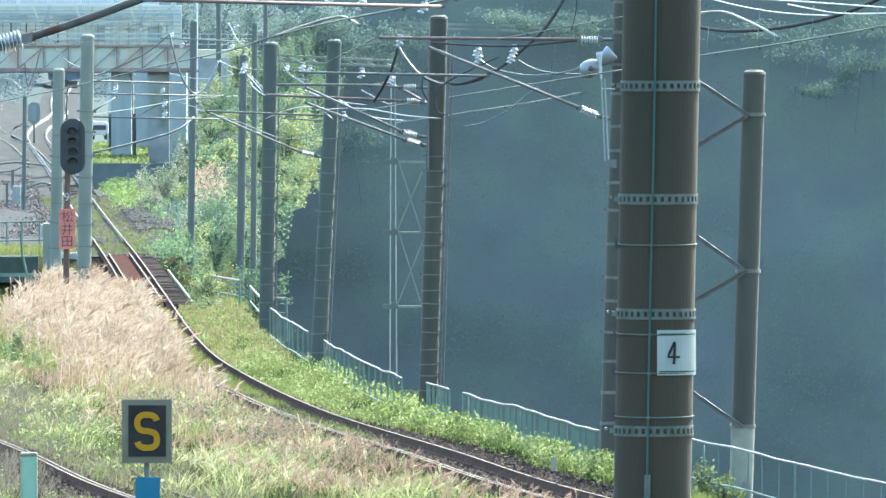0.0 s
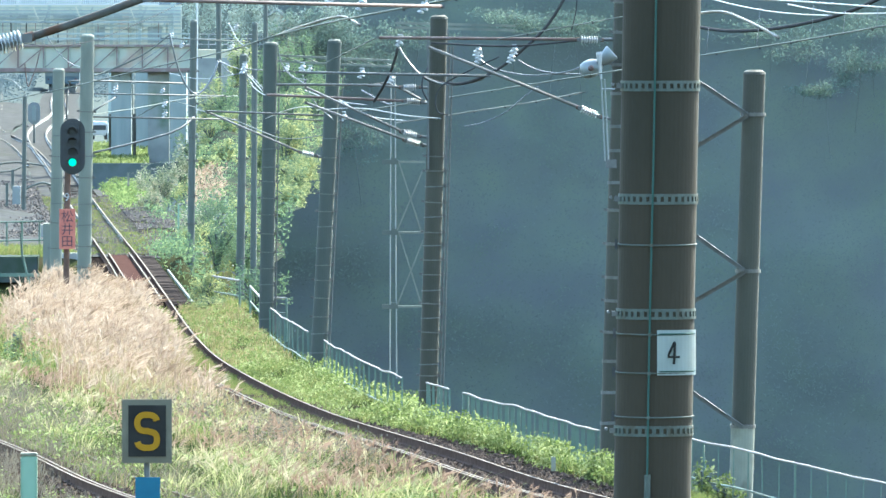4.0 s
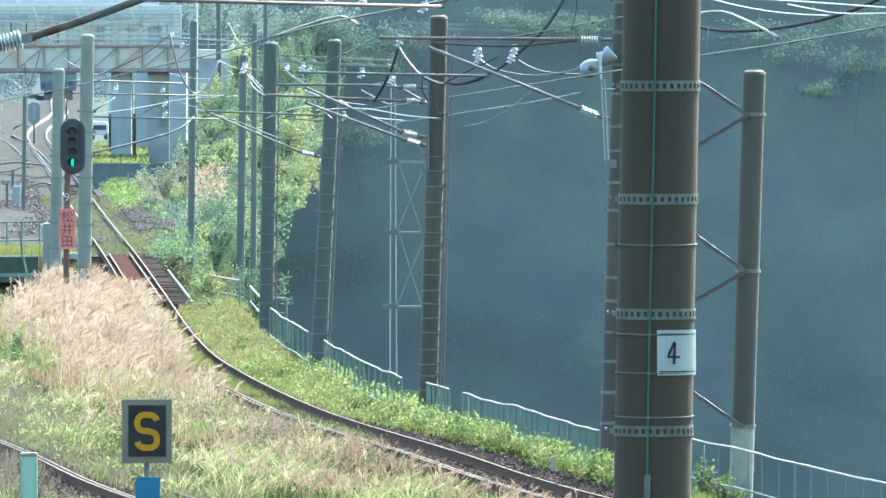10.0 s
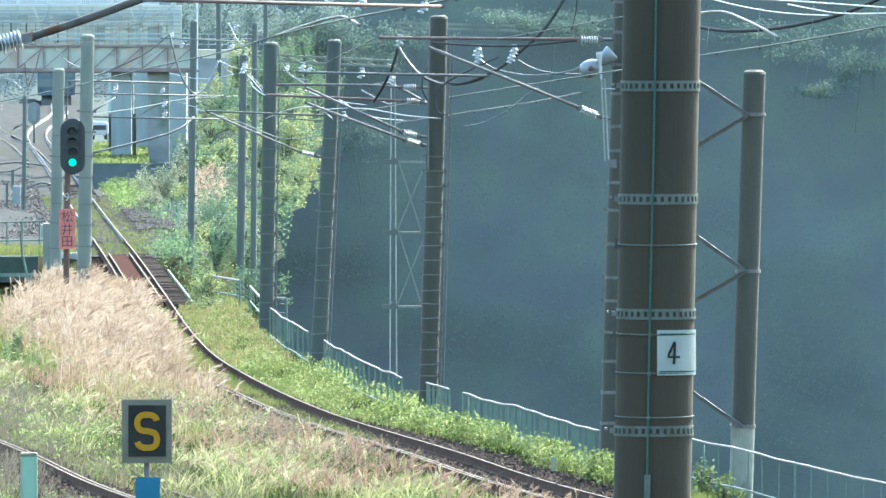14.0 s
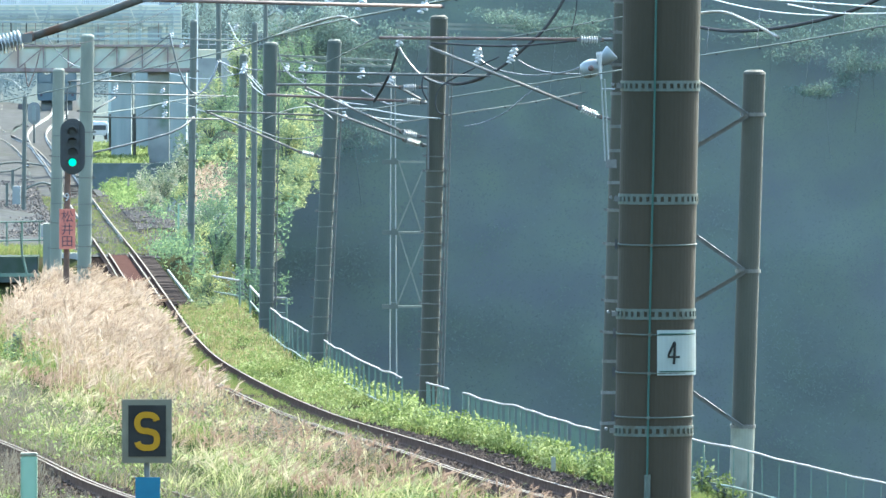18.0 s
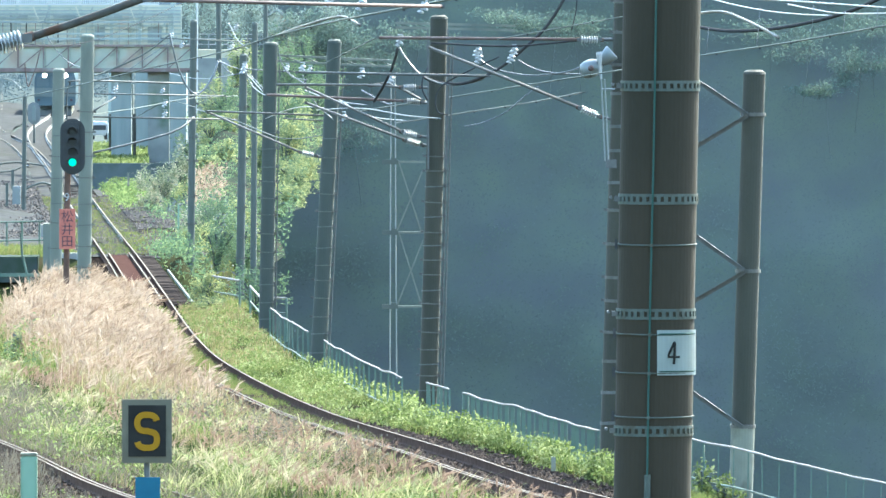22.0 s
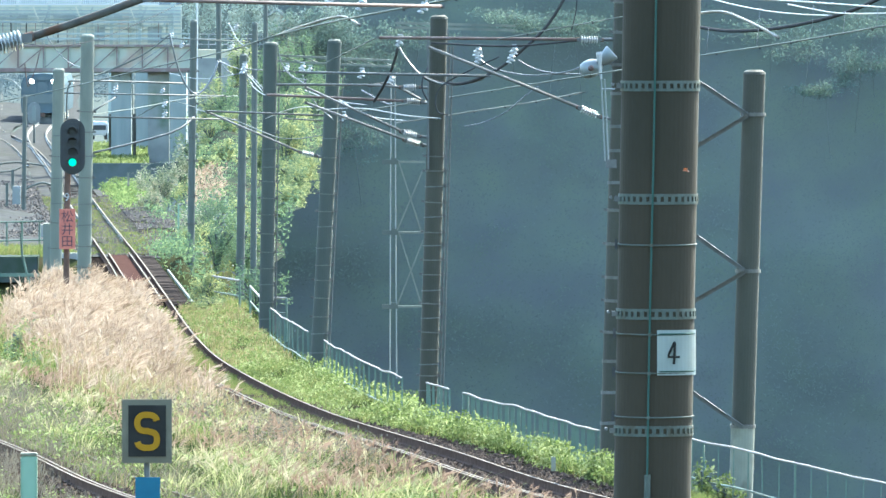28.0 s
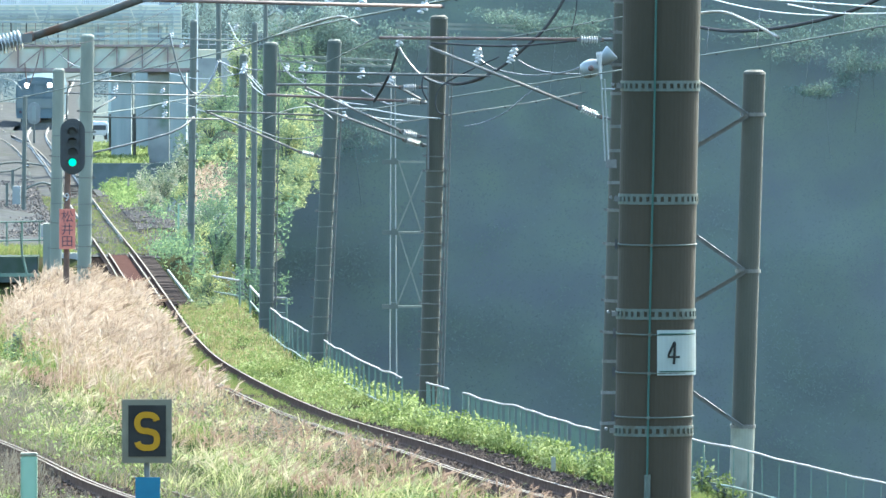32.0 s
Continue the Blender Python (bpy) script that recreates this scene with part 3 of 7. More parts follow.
def wire_tie(pole, centre, r, droop):
    bm = bmesh.new()
    c = Vector(centre)
    pts = [c + Vector(((r + 0.004) * math.sin(a), -(r + 0.004) * math.cos(a), -droop * math.cos(a))) for a in (2 * math.pi * i / 32 for i in range(33))]
    tube(bm, pts, 0.0042, 6)
    box(bm, c + Vector((-0.032, -r - 0.010, -droop)), (0.018, 0.012, 0.016))
    part("wire_tie", bm, STRAP, pole, "thin pale wire tie")
    bm = bmesh.new()
    box(bm, c + Vector((-r - 0.012, -0.02, 0)), (0.014, 0.02, 0.05))
    part("tie_knot", bm, CABLE, pole)


def near_pole():
    y = 69.0
    top = (1.127, 69, 10.325)
    foot = Vector((0.998, y, ground_z(0.998, y)))
    pole = line_pole(foot, top, 0.195, 0.198, "dark grey-brown concrete pole with perforated bands and a number plate", (), CONCRETE, seg=48, group="")
    axis = lambda z: foot + (Vector(top) - foot) * ((z - foot.z) / (top[2] - foot.z))
    for z in (9.198, 8.623, 8.039, 7.444):
        slotted_band(pole, axis(z), 0.197)
    for z in (8.393, 7.939, 7.743, 7.518):
        wire_tie(pole, axis(z), 0.197, 0.004)
    bm = bmesh.new()
    pts = [axis(z) + Vector((-0.032 + 0.0015 * math.sin(z * 3), -0.206, 0)) for z in np.linspace(7.205, 10.1, 30)]
    tube(bm, pts, 0.0058, 8)
    part("earth_cable", bm, CABLE_GREEN, pole, "thin green cable down the face")
    bm = bmesh.new()
    rod(bm, axis(6.874) + Vector((-0.03, -0.212, 0)), axis(7.225) + Vector((-0.03, -0.212, 0)), 0.016, None, 10)
    part("cable_sleeve", bm, STRAP, pole, "pale plastic cable sleeve")
    # number plate, bent round the shaft
    c = axis(7.844)
    bm = bmesh.new()
    cols = []
    for i in range(11):
        a = radians(2 + 79 * i / 10)
        r = 0.203 + 0.0016 * max(0, i - 6)
        cols.append([bm.verts.new(c + Vector((r * math.sin(a), -r * math.cos(a), dz))) for dz in (-0.115, 0.115)])
    for a, b in zip(cols, cols[1:]):
        bm.faces.new((a[0], b[0], b[1], a[1]))
    bmesh.ops.solidify(bm, geom=bm.faces[:], thickness=0.003)
    plate = part("number_plate", bm, PLATE_WHITE, pole, "white plate with a handwritten dark figure")
    bm = bmesh.new()
    for dz in (-0.095, 0.095):
        pts = [c + Vector((0.206 * math.sin(a), -0.206 * math.cos(a), dz)) for a in (radians(5 + 70 * i / 8) for i in range(9))]
        tube(bm, pts, 0.0045, 6)
    part("plate_edge", bm, CABLE_GREEN, plate, "thin green line")
    bm = bmesh.new()
    f = c + Vector((0.092, -0.196, 0.0))
    pen = lambda u, v: f + Vector((u, 0.35 * max(0, u + 0.02), v))
    tube(bm, [pen(0.005, 0.056), pen(-0.028, -0.014), pen(-0.03, -0.02), pen(0.03, -0.022)], 0.0065, 6)
    tube(bm, [pen(0.006, 0.05), pen(0.005, 0.0), pen(0.001, -0.058)], 0.0065, 6)
    part("figure", bm, BLACK_PAINT, plate, "dark figure 4")
    return pole


near_pole()


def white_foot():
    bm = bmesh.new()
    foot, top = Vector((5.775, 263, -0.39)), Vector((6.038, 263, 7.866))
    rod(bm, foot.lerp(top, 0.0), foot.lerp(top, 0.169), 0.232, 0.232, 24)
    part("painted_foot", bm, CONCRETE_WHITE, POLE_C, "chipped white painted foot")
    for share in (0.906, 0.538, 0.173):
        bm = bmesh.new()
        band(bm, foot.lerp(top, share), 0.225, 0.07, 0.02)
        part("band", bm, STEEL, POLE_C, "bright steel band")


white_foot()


def braces():
    """Steel angles that tie the outer pole to the inner one, in a zigzag."""
    b = thing("pole_bracing", (5.854, 263, 1.036), "dark steel zigzag braces between two poles", "bracing")
    for a, c in (((5.896, 263, 7.088), (3.528, 263, 8.676)), ((5.896, 263, 7.066), (3.463, 263, 5.586)), ((5.831, 263, 4.073), (3.441, 263, 5.783)), ((5.831, 263, 4.03), (3.376, 263, 2.604)), ((5.80, 263, 1.036), (3.332, 263, 2.736))):
        bm = bmesh.new()
        a, c = Vector(a) + Vector((0, -0.25, 0)), Vector(c) + Vector((0, -0.05, 0))
        bar(bm, a, c, 0.012, 0.085)
        bar(bm, a + Vector((0, -0.04, 0.04)), c + Vector((0, -0.04, 0.04)), 0.085, 0.012)
        # downward braces take paler steel to paint their lit highlight
        part("brace", bm, STEEL if c.z < a.z else STEEL_DULL, b)


braces()


# ---- colour-light signal ----
def build_signal():
    base = (-10.803, 388, 0.049)
    sig = thing("railway_signal", base, "black four-lens railway signal with oval backplate and name board", "railway signal")
    bm = bmesh.new()
    rod(bm, Vector(base) - Vector((0, 0, 0.3)), (-10.719, 388, 5.628), 0.085, 0.085, 16)
    part("post", bm, RUST, sig, "dark rust-brown post")
    c = Vector((-10.592, 387.8, 4.911))
    bm = bmesh.new()
    hw, hh, n = 0.355, 0.80, 16
    ring = [(hw * math.cos(math.pi * i / n), hh - hw + hw * math.sin(math.pi * i / n)) for i in range(n + 1)]
    ring += [(-u, -v) for u, v in ring]
    fr = [bm.verts.new((c.x + u, c.y - 0.02, c.z + v)) for u, v in ring]
    bk = [bm.verts.new((c.x + u, c.y + 0.02, c.z + v)) for u, v in ring]
    bm.faces.new(fr)
    bm.faces.new(bk[::-1])
    for i in range(len(fr)):
        j = (i + 1) % len(fr)
        bm.faces.new((fr[j], fr[i], bk[i], bk[j]))
    part("backplate", bm, SIGNAL_BLACK, sig, "oval black backplate")
    bm = bmesh.new()
    box(bm, c + Vector((0, -0.06, 0)), (0.36, 0.1, 1.36))
    housing = part("lamp_housing", bm, SIGNAL_BLACK, sig)
    lit = None
    for i in range(4):
        lc = c + Vector((0, -0.13, 0.42 - 0.29 * i))
        bm = bmesh.new()
        for k in range(13):
            a0 = math.pi * (-0.12 + 1.24 * k / 13)
            a1 = math.pi * (-0.12 + 1.24 * (k + 1) / 13)
            p = [lc + Vector((0.135 * math.cos(a), y, 0.135 * math.sin(a))) for a, y in ((a0, 0.02), (a1, 0.02), (a1, -0.17), (a0, -0.17))]
            bm.faces.new([bm.verts.new(q) for q in p])
        r = bmesh.ops.solidify(bm, geom=bm.faces[:], thickness=0.008)
        part("hood", bm, SIGNAL_BLACK, housing)
        bm = bmesh.new()
        rod(bm, (0, -0.012, 0), (0, 0.0, 0), 0.085 if i < 3 else 0.11, None, 20)
        if i == 3:
            front = [f for f in bm.faces if f.normal.y < -0.5]
            for f in front:
                f.material_index = 1
        me = mesh_of("lens", bm, LENS_DARK)
        me.materials.append(GREEN_LIGHT)
        lens = new("lens", me)
        lens.parent = sig
        lens.location = lc + Vector((0, -0.01, 0)) - Vector(base)
        tagged(lens, "round unlit lens" if i < 3 else "round green signal lens")
        lit = lens
    b = Vector((-10.746, 387.75, 2.553))
    bm = bmesh.new()
    box(bm, b, (0.46, 0.03, 1.15))
    board = part("name_board", bm, PINK_PAINT, sig, "faded red board with dark lettering")
    for i, ch in enumerate("松井田"):
        lettering(ch, Vector((b.x, b.y - 0.02, b.z + 0.36 - 0.36 * i)), 0.36, RED_PAINT, board, "character")
    lettering("9", Vector((-10.753, 387.75, 3.466)) + Vector((0, -0.12, 0)), 0.33, PORCELAIN, sig, "number")
    return sig, lit


def lettering(text, centre, size, material, parent, name):
    cu = bpy.data.curves.new("text", "FONT")
    cu.body, cu.size, cu.extrude, cu.align_x, cu.align_y = text, size, 0.003, "CENTER", "CENTER"
    tmp = new("text", cu)
    me = bpy.data.meshes.new_from_object(tmp.evaluated_get(bpy.context.evaluated_depsgraph_get()))
    bpy.data.objects.remove(tmp)
    me.materials.clear()
    me.materials.append(material)
    xs, ys = [v.co.x for v in me.vertices], [v.co.y for v in me.vertices]
    if xs:
        me.transform(Matrix.Translation((-(min(xs) + max(xs)) / 2, -(min(ys) + max(ys)) / 2, 0)))
    me.transform(pose(0, 0, 0, 90))
    ob = new(name, me)
    ob.parent = parent
    base = Vector(parent.location) + (Vector(parent.parent.location) if parent.parent else Vector())
    ob.location = Vector(centre) - base
    return ob


SIGNAL, GREEN_LENS = build_signal()


# ---- S marker board ----
def build_marker():
    y = 123.0
    base = (-2.686, y, ground_z(-2.686, y))
    m = thing("marker_board", base, "grey-framed black board with a yellow letter on a post", "sign")
    bm = bmesh.new()
    rod(bm, Vector(base) - Vector((0, 0, 0.3)), (-2.687, 123, 5.854), 0.028, None, 12)
    part("post", bm, STEEL_DULL, m)
    c = Vector((-2.686, 122.95, 5.633))
    bm = bmesh.new()
    box(bm, c, (0.455, 0.04, 0.58))
    part("backboard", bm, GREY_PAINT, m, "weathered grey border")
    bm = bmesh.new()
    box(bm, c + Vector((0.003, -0.024, 0.004)), (0.34, 0.012, 0.465))
    panel = part("panel", bm, BLACK_PAINT, m, "black panel")
    letter_s(panel, c + Vector((0.003, -0.036, 0)))
    bm = bmesh.new()
    box(bm, (-2.678, 122.93, 5.036), (0.225, 0.02, 0.36))
    part("plate", bm, BLUE_PAINT, m, "plain blue plate")


def letter_s(parent, c):
    """A bold rounded S, drawn as a flat band along two arcs."""
    r, w = 0.088, 0.056
    soft = lambda c: math.copysign(abs(c) ** 0.8, c)
    pts = []
    for i in range(25):
        a = radians(12 + 258 * i / 24)
        pts.append((r * 1.02 * soft(math.cos(a)), 0.076 + r * 0.84 * soft(math.sin(a))))
    for i in range(1, 26):
        a = radians(90 - 258 * i / 25)
        pts.append((r * 1.02 * soft(math.cos(a)), -0.076 + r * 0.84 * soft(math.sin(a))))
    bm = bmesh.new()
    rings = []
    for i, (u, v) in enumerate(pts):
        a, e = pts[max(0, i - 1)], pts[min(len(pts) - 1, i + 1)]
        d = Vector((e[0] - a[0], 0, e[1] - a[1])).normalized()
        s = Vector((-d.z, 0, d.x)) * (w / 2)
        q = c + Vector((u, 0, v))
        t = Vector((0, 0.006, 0))
        rings.append([bm.verts.new(p) for p in (q + s - t, q - s - t, q - s + t, q + s + t)])
    for a, e in zip(rings, rings[1:]):
        for k in range(4):
            bm.faces.new((a[k], a[(k + 1) % 4], e[(k + 1) % 4], e[k]))
    bm.faces.new(rings[0][::-1])
    bm.faces.new(rings[-1])
    bmesh.ops.recalc_face_normals(bm, faces=bm.faces[:])
    part("letter", bm, YELLOW_PAINT, parent, "yellow letter S")


build_marker()


# ---- vegetation ----
def scatter_mesh(name, verts, faces, material, label, category="grass", kind="stuff"):
    me = bpy.data.meshes.new(name)
    me.from_pydata(verts.reshape(-1, 3).tolist(), [], faces.tolist())
    me.materials.append(material)
    ob = new(name, me)
    return tagged(ob, label, category, "", kind)


def blades(points, height, width, lean, rng, segs=2):
    """Tapered bent blades rooted at points (n,3): verts and quads/tris as arrays."""
    n = len(points)
    h = height * rng.uniform(0.55, 1.15, n)
    a = rng.uniform(0, 2 * math.pi, n)
    side = np.stack([np.cos(a), np.sin(a) * 0.5, np.zeros(n)], 1)
    la = rng.uniform(0, 2 * math.pi, n)
    tip = np.stack([np.cos(la), np.sin(la), np.zeros(n)], 1) * (lean * h * rng.uniform(0.2, 1.2, n))[:, None]
    tip += np.array([0.18, 0, 0]) * h[:, None]
    w = width * rng.uniform(0.6, 1.3, n)
    up = np.array([0, 0, 1.0])
    mid = points + up * (h * 0.6)[:, None] + tip * 0.35
    top = points + up * h[:, None] * 0.98 + tip
    v = np.stack([points - side * w[:, None] / 2, points + side * w[:, None] / 2, mid + side * w[:, None] * 0.42, mid - side * w[:, None] * 0.42, top], 1)
    base = (np.arange(n) * 5)[:, None]
    quads = base + np.array([[0, 1, 2, 3]])
    tris = base + np.array([[3, 2, 4]])
    return v, quads, tris


def mesh_blades(name, points, height, width, lean, seed, material, label, category="grass"):
    rng = np.random.default_rng(seed)
    v, q, t = blades(points, height, width, lean, rng)
    me = bpy.data.meshes.new(name)
    me.from_pydata(v.reshape(-1, 3).tolist(), [], q.tolist() + t.tolist())
    me.materials.append(material)
    return tagged(new(name, me), label, category, "", "stuff")


def leaves(centres, size, seed, up=False, loose=0.3):
    """Loose leaf diamonds: turned at random, or (up) with their faces towards the open sky."""
    rng = np.random.default_rng(seed)
    n = len(centres)
    d = rng.normal(0, 1, (n, 3))
    d /= np.linalg.norm(d, axis=1)[:, None]
    face = rng.normal(0, 1, (n, 3))
    if up:
        face = np.array([0, -0.6, 0.75]) * (1 if loose > 0.2 else 0) + np.array([0, -0.93, 0.35]) * (loose <= 0.2) + face * loose
        d = np.cross(d, face)
        d /= np.linalg.norm(d, axis=1)[:, None] + 1e-9
    e = np.cross(d, face)
    e /= np.linalg.norm(e, axis=1)[:, None] + 1e-9
    s = (size * rng.uniform(0.6, 1.4, n))[:, None]
    v = np.stack([centres - d * s, centres + e * s * 0.36 - d * s * 0.1, centres + d * s, centres - e * s * 0.36 - d * s * 0.1], 1)
    return v, (np.arange(n) * 4)[:, None] + np.array([[0, 1, 2, 3]])


def patch(n, y0, y1, off0, off1, seed, lift=0.0, keep=None):
    """n points on the ground between two depths and two offsets from the line."""
    rng = np.random.default_rng(seed)
    out = []
    while len(out) < n:
        y = rng.uniform(y0, y1)
        o = rng.uniform(off0(y) if callable(off0) else off0, off1(y) if callable(off1) else off1)
        if keep and not keep(o, y, rng):
            continue
        x = line_x(y) + o
        out.append((x, y, ground_z(x, y) + lift))
    return np.array(out)


def clumpy(o, y, rng):
    return noise.noise(Vector((o * 0.9, y * 0.22, 3.0))) * 1.2 + 0.55 > rng.random()


CLEAR = lambda y: -1.0 - 0.4 * ease((315 - y) / 25)


def tussocks(n, per, spread, *args, **kw):
    """Points gathered in tufts."""
    seeds = patch(n, *args, **kw)
    rng = np.random.default_rng(n)
    p = np.repeat(seeds, per, 0)
    j = rng.normal(0, spread, (len(p), 2))
    p[:, :2] += j
    return p


def plumes(points, stem, length, seed, strands=9, width=0.011):
    """Feathery heads: fine strands that fan from a bent stalk and blow to one side."""
    rng = np.random.default_rng(seed)
    n = len(points)
    h = stem * rng.uniform(0.65, 1.2, n) * np.array([0.85 + 0.6 * noise.noise(Vector((p[0] * 0.9, p[1] * 0.16, 6.0))) for p in points])
    wind = rng.normal(0.24, 0.22, n)
    yaw = rng.normal(0, 0.25, n)
    ln0 = length * rng.uniform(0.7, 1.35, n)
    allv = []
    neck = points + np.stack([wind * 0.3 * h, yaw * 0.3 * h, h], 1)
    side = np.stack([np.full(n, 0.006), np.zeros(n), np.zeros(n)], 1)
    allv.append(np.stack([points - side, points + side, neck + side * 0.6, neck - side * 0.6], 1))
    for k in range(strands):
        s0 = rng.uniform(0.0, 0.45, n) * ln0
        ln = ln0 * rng.uniform(0.4, 0.75, n)
        root = neck + np.stack([wind * s0 * 0.8, yaw * s0, s0 * 0.75], 1)
        spread = rng.normal(0, 0.16, n)
        tip = root + np.stack([(wind * 1.5 + spread) * ln, (yaw + rng.normal(0, 0.2, n)) * ln, ln * (0.80 - 0.5 * np.abs(wind) + rng.normal(0, 0.15, n))], 1)
        w = np.stack([np.full(n, width * 0.5), np.zeros(n), np.full(n, width)], 1) * rng.uniform(0.6, 1.5, n)[:, None]
        mid = root * 0.55 + tip * 0.45 + np.array([0, 0, 0.02])
        allv.append(np.stack([root, mid - w, tip, mid + w], 1))
    v = np.stack(allv, 1).reshape(-1, 4, 3)
    return v, (np.arange(len(v)) * 4)[:, None] + np.array([[0, 1, 2, 3]])


def weeds_of(name, n, per, tall, leaf, seed, y0, y1, off0, off1, keep, material, label):
    p = tussocks(n, per, 0.15, y0, y1, off0, off1, seed, keep=keep)
    r = np.random.default_rng(seed + 1)
    p[:, 2] += r.uniform(0.03, 1.0, len(p)) ** 1.2 * np.repeat(r.uniform(0.35, 1.0, n), per) * tall
    v, q = leaves(p, leaf, seed + 2)
    scatter_mesh(name, v, q, material, label, "weeds")


# verge between the line and the fence
VERGE = lambda y: 0.78 + 1.05 * ease((312 - y) / 30)
mesh_blades("verge_grass", patch(36000, 236, 402, VERGE, 2.45, 11, keep=clumpy), 0.24, 0.012, 0.5, 12, GRASS, "bright green grass on the verge beside the track")
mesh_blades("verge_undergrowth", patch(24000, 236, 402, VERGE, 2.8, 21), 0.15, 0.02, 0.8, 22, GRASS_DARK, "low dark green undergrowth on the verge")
weeds = tussocks(800, 34, 0.13, 254, 350, lambda y: VERGE(y) + 0.12, 2.15, 13, keep=clumpy)
weeds[:, 2] += np.random.default_rng(5).uniform(0.05, 1.0, len(weeds)) ** 1.3 * np.repeat(np.random.default_rng(6).uniform(0.2, 0.62, 800), 34) * np.where(weeds[:, 1] > 294, 0.5, 1.0)
v, q = leaves(weeds, 0.038, 14)
scatter_mesh("verge_weeds", v, q, WEED, "sunlit leafy weeds along the fence", "weeds")
tall = patch(26, 266, 290, 1.85, 2.2, 61)
mesh_blades("tall_weed_stems", np.repeat(tall, 6, 0) + np.random.default_rng(62).normal(0, 0.05, (156, 3)) * np.array([1, 1, 0]), 0.5, 0.03, 0.6, 63, WEED, "tall bright green weeds at the fence", "weeds")
weeds_of("fence_side_weeds", 330, 34, 0.62, 0.05, 251, 256, 300, lambda y: VERGE(y) + 0.15, 2.3, clumpy, WEED, "broad-leaved pale green weeds against the fence")
weeds_of("fence_side_weeds", 260, 34, 0.5, 0.05, 255, 296, 336, 2.2, 3.1, clumpy, WEED, "bright green weeds behind the fence bars")
weeds_of("far_verge_weeds", 620, 30, 0.26, 0.04, 65, 346, 403, 0.75, 2.5, clumpy, WEED, "low pale green weeds along the far verge")
mesh_blades("far_verge_straw", patch(5000, 340, 403, 0.75, 2.5, 68, keep=clumpy), 0.3, 0.012, 0.6, 69, STRAW, "dry blades among the verge weeds")
# low grass between the rails, where the line is overgrown
mesh_blades("track_grass", patch(34000, 285, 402, -0.75, 0.47, 51, keep=clumpy), 0.2, 0.012, 0.6, 52, GRASS, "low green grass between the rails")
mesh_blades("railside_grass", patch(9000, 280, 352, -1.5, -0.62, 55), 0.26, 0.011, 0.6, 56, GRASS, "yellow-green grass growing over the inner rail")
mesh_blades("railside_straw", patch(6000, 270, 345, -1.6, -0.66, 57), 0.3, 0.009, 0.6, 58, STRAW, "dry straw growing over the inner rail")
# silver grass and weeds between the two tracks
TAN0 = lambda y: -3.6 - 0.9 * ease((y - 338) / 14) * ease((386 - y) / 16) + 0.4 * ease((y - 380) / 15) - 0.9 * ease((335 - y) / 25) - 1.8 * ease((292 - y) / 20)
TAN1 = lambda y: -0.65 - 1.2 * ease((335 - y) / 25) - 1.3 * ease((295 - y) / 20)
FREE = lambda o, y: o > -7.6 or y > 292


def silver(o, y, rng):
    """Dense on the far knoll, in loose drifts nearer."""
    drift = noise.noise(Vector((o * 0.45, y * 0.09, 8.0))) * 1.5 + 0.45
    return FREE(o, y) and clumpy(o, y, rng) and rng.random() < (1.0 if y > 345 else max(0.03, min(0.2, drift * 0.3)) + 0.7 * ease((y - 318) / 26))


def green_spot(o, y, rng):
    return FREE(o, y) and noise.noise(Vector((o * 0.5, y * 0.1, 21.0))) * 1.5 + 0.5 > rng.random()


mesh_blades("silver_grass", tussocks(1250, 20, 0.14, 296, 404, TAN0, TAN1, 15, keep=silver), 0.9, 0.010, 0.5, 16, STRAW, "dry straw-coloured silver grass between the tracks")
v, q = plumes(tussocks(1300, 5, 0.15, 294, 404, TAN0, TAN1, 19, keep=silver), 0.8, 0.42, 20, 8, 0.013)
scatter_mesh("silver_grass_plumes", v, q, PLUME, "pinkish tan feathery plumes of silver grass in sun")
v, q = plumes(tussocks(170, 5, 0.16, 246, 330, -6.4, lambda y: CLEAR(y) - 0.6, 29, keep=green_spot), 0.34, 0.34, 30, 9, 0.017)
scatter_mesh("white_plumes", v, q, PLUME_WHITE, "whitish green plumes of young silver grass")
mesh_blades("green_grass", tussocks(1700, 14, 0.18, 236, 404, -14, lambda y: TAN1(y) - 0.3, 17, keep=green_spot), 0.5, 0.014, 0.5, 18, GRASS, "green grass and weeds between the tracks")
mesh_blades("trackside_grass", tussocks(1900, 12, 0.13, 236, 335, -6.0, CLEAR, 31, keep=green_spot), 0.3, 0.012, 0.6, 32, GRASS, "short green grass beside the ballast")
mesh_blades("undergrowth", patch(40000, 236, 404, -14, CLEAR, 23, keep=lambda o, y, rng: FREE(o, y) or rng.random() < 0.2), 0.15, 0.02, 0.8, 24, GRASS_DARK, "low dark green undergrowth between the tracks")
weeds_of("green_weeds", 700, 36, 0.95, 0.05, 33, 262, 396, -12.0, lambda y: TAN0(y) - 0.1, green_spot, WEED, "leafy green weeds beside the silver grass")
weeds_of("brown_weeds", 300, 30, 0.85, 0.04, 171, 262, 300, lambda y: CLEAR(y) - 2.6, lambda y: CLEAR(y) - 0.2, clumpy, DRY_WEED, "withered brown weeds beside the ballast")
weeds_of("near_weeds", 800, 34, 0.5, 0.05, 133, 240, 312, -7.5, lambda y: CLEAR(y) - 0.8, green_spot, WEED, "leafy yellow-green weeds among dry grass")
mesh_blades("young_silver_grass", tussocks(120, 24, 0.08, 244, 318, -7.2, lambda y: CLEAR(y) - 0.3, 145, keep=green_spot), 0.7, 0.026, 1.1, 146, YOUNG_BLADE, "arching tufts of pale young silver grass")
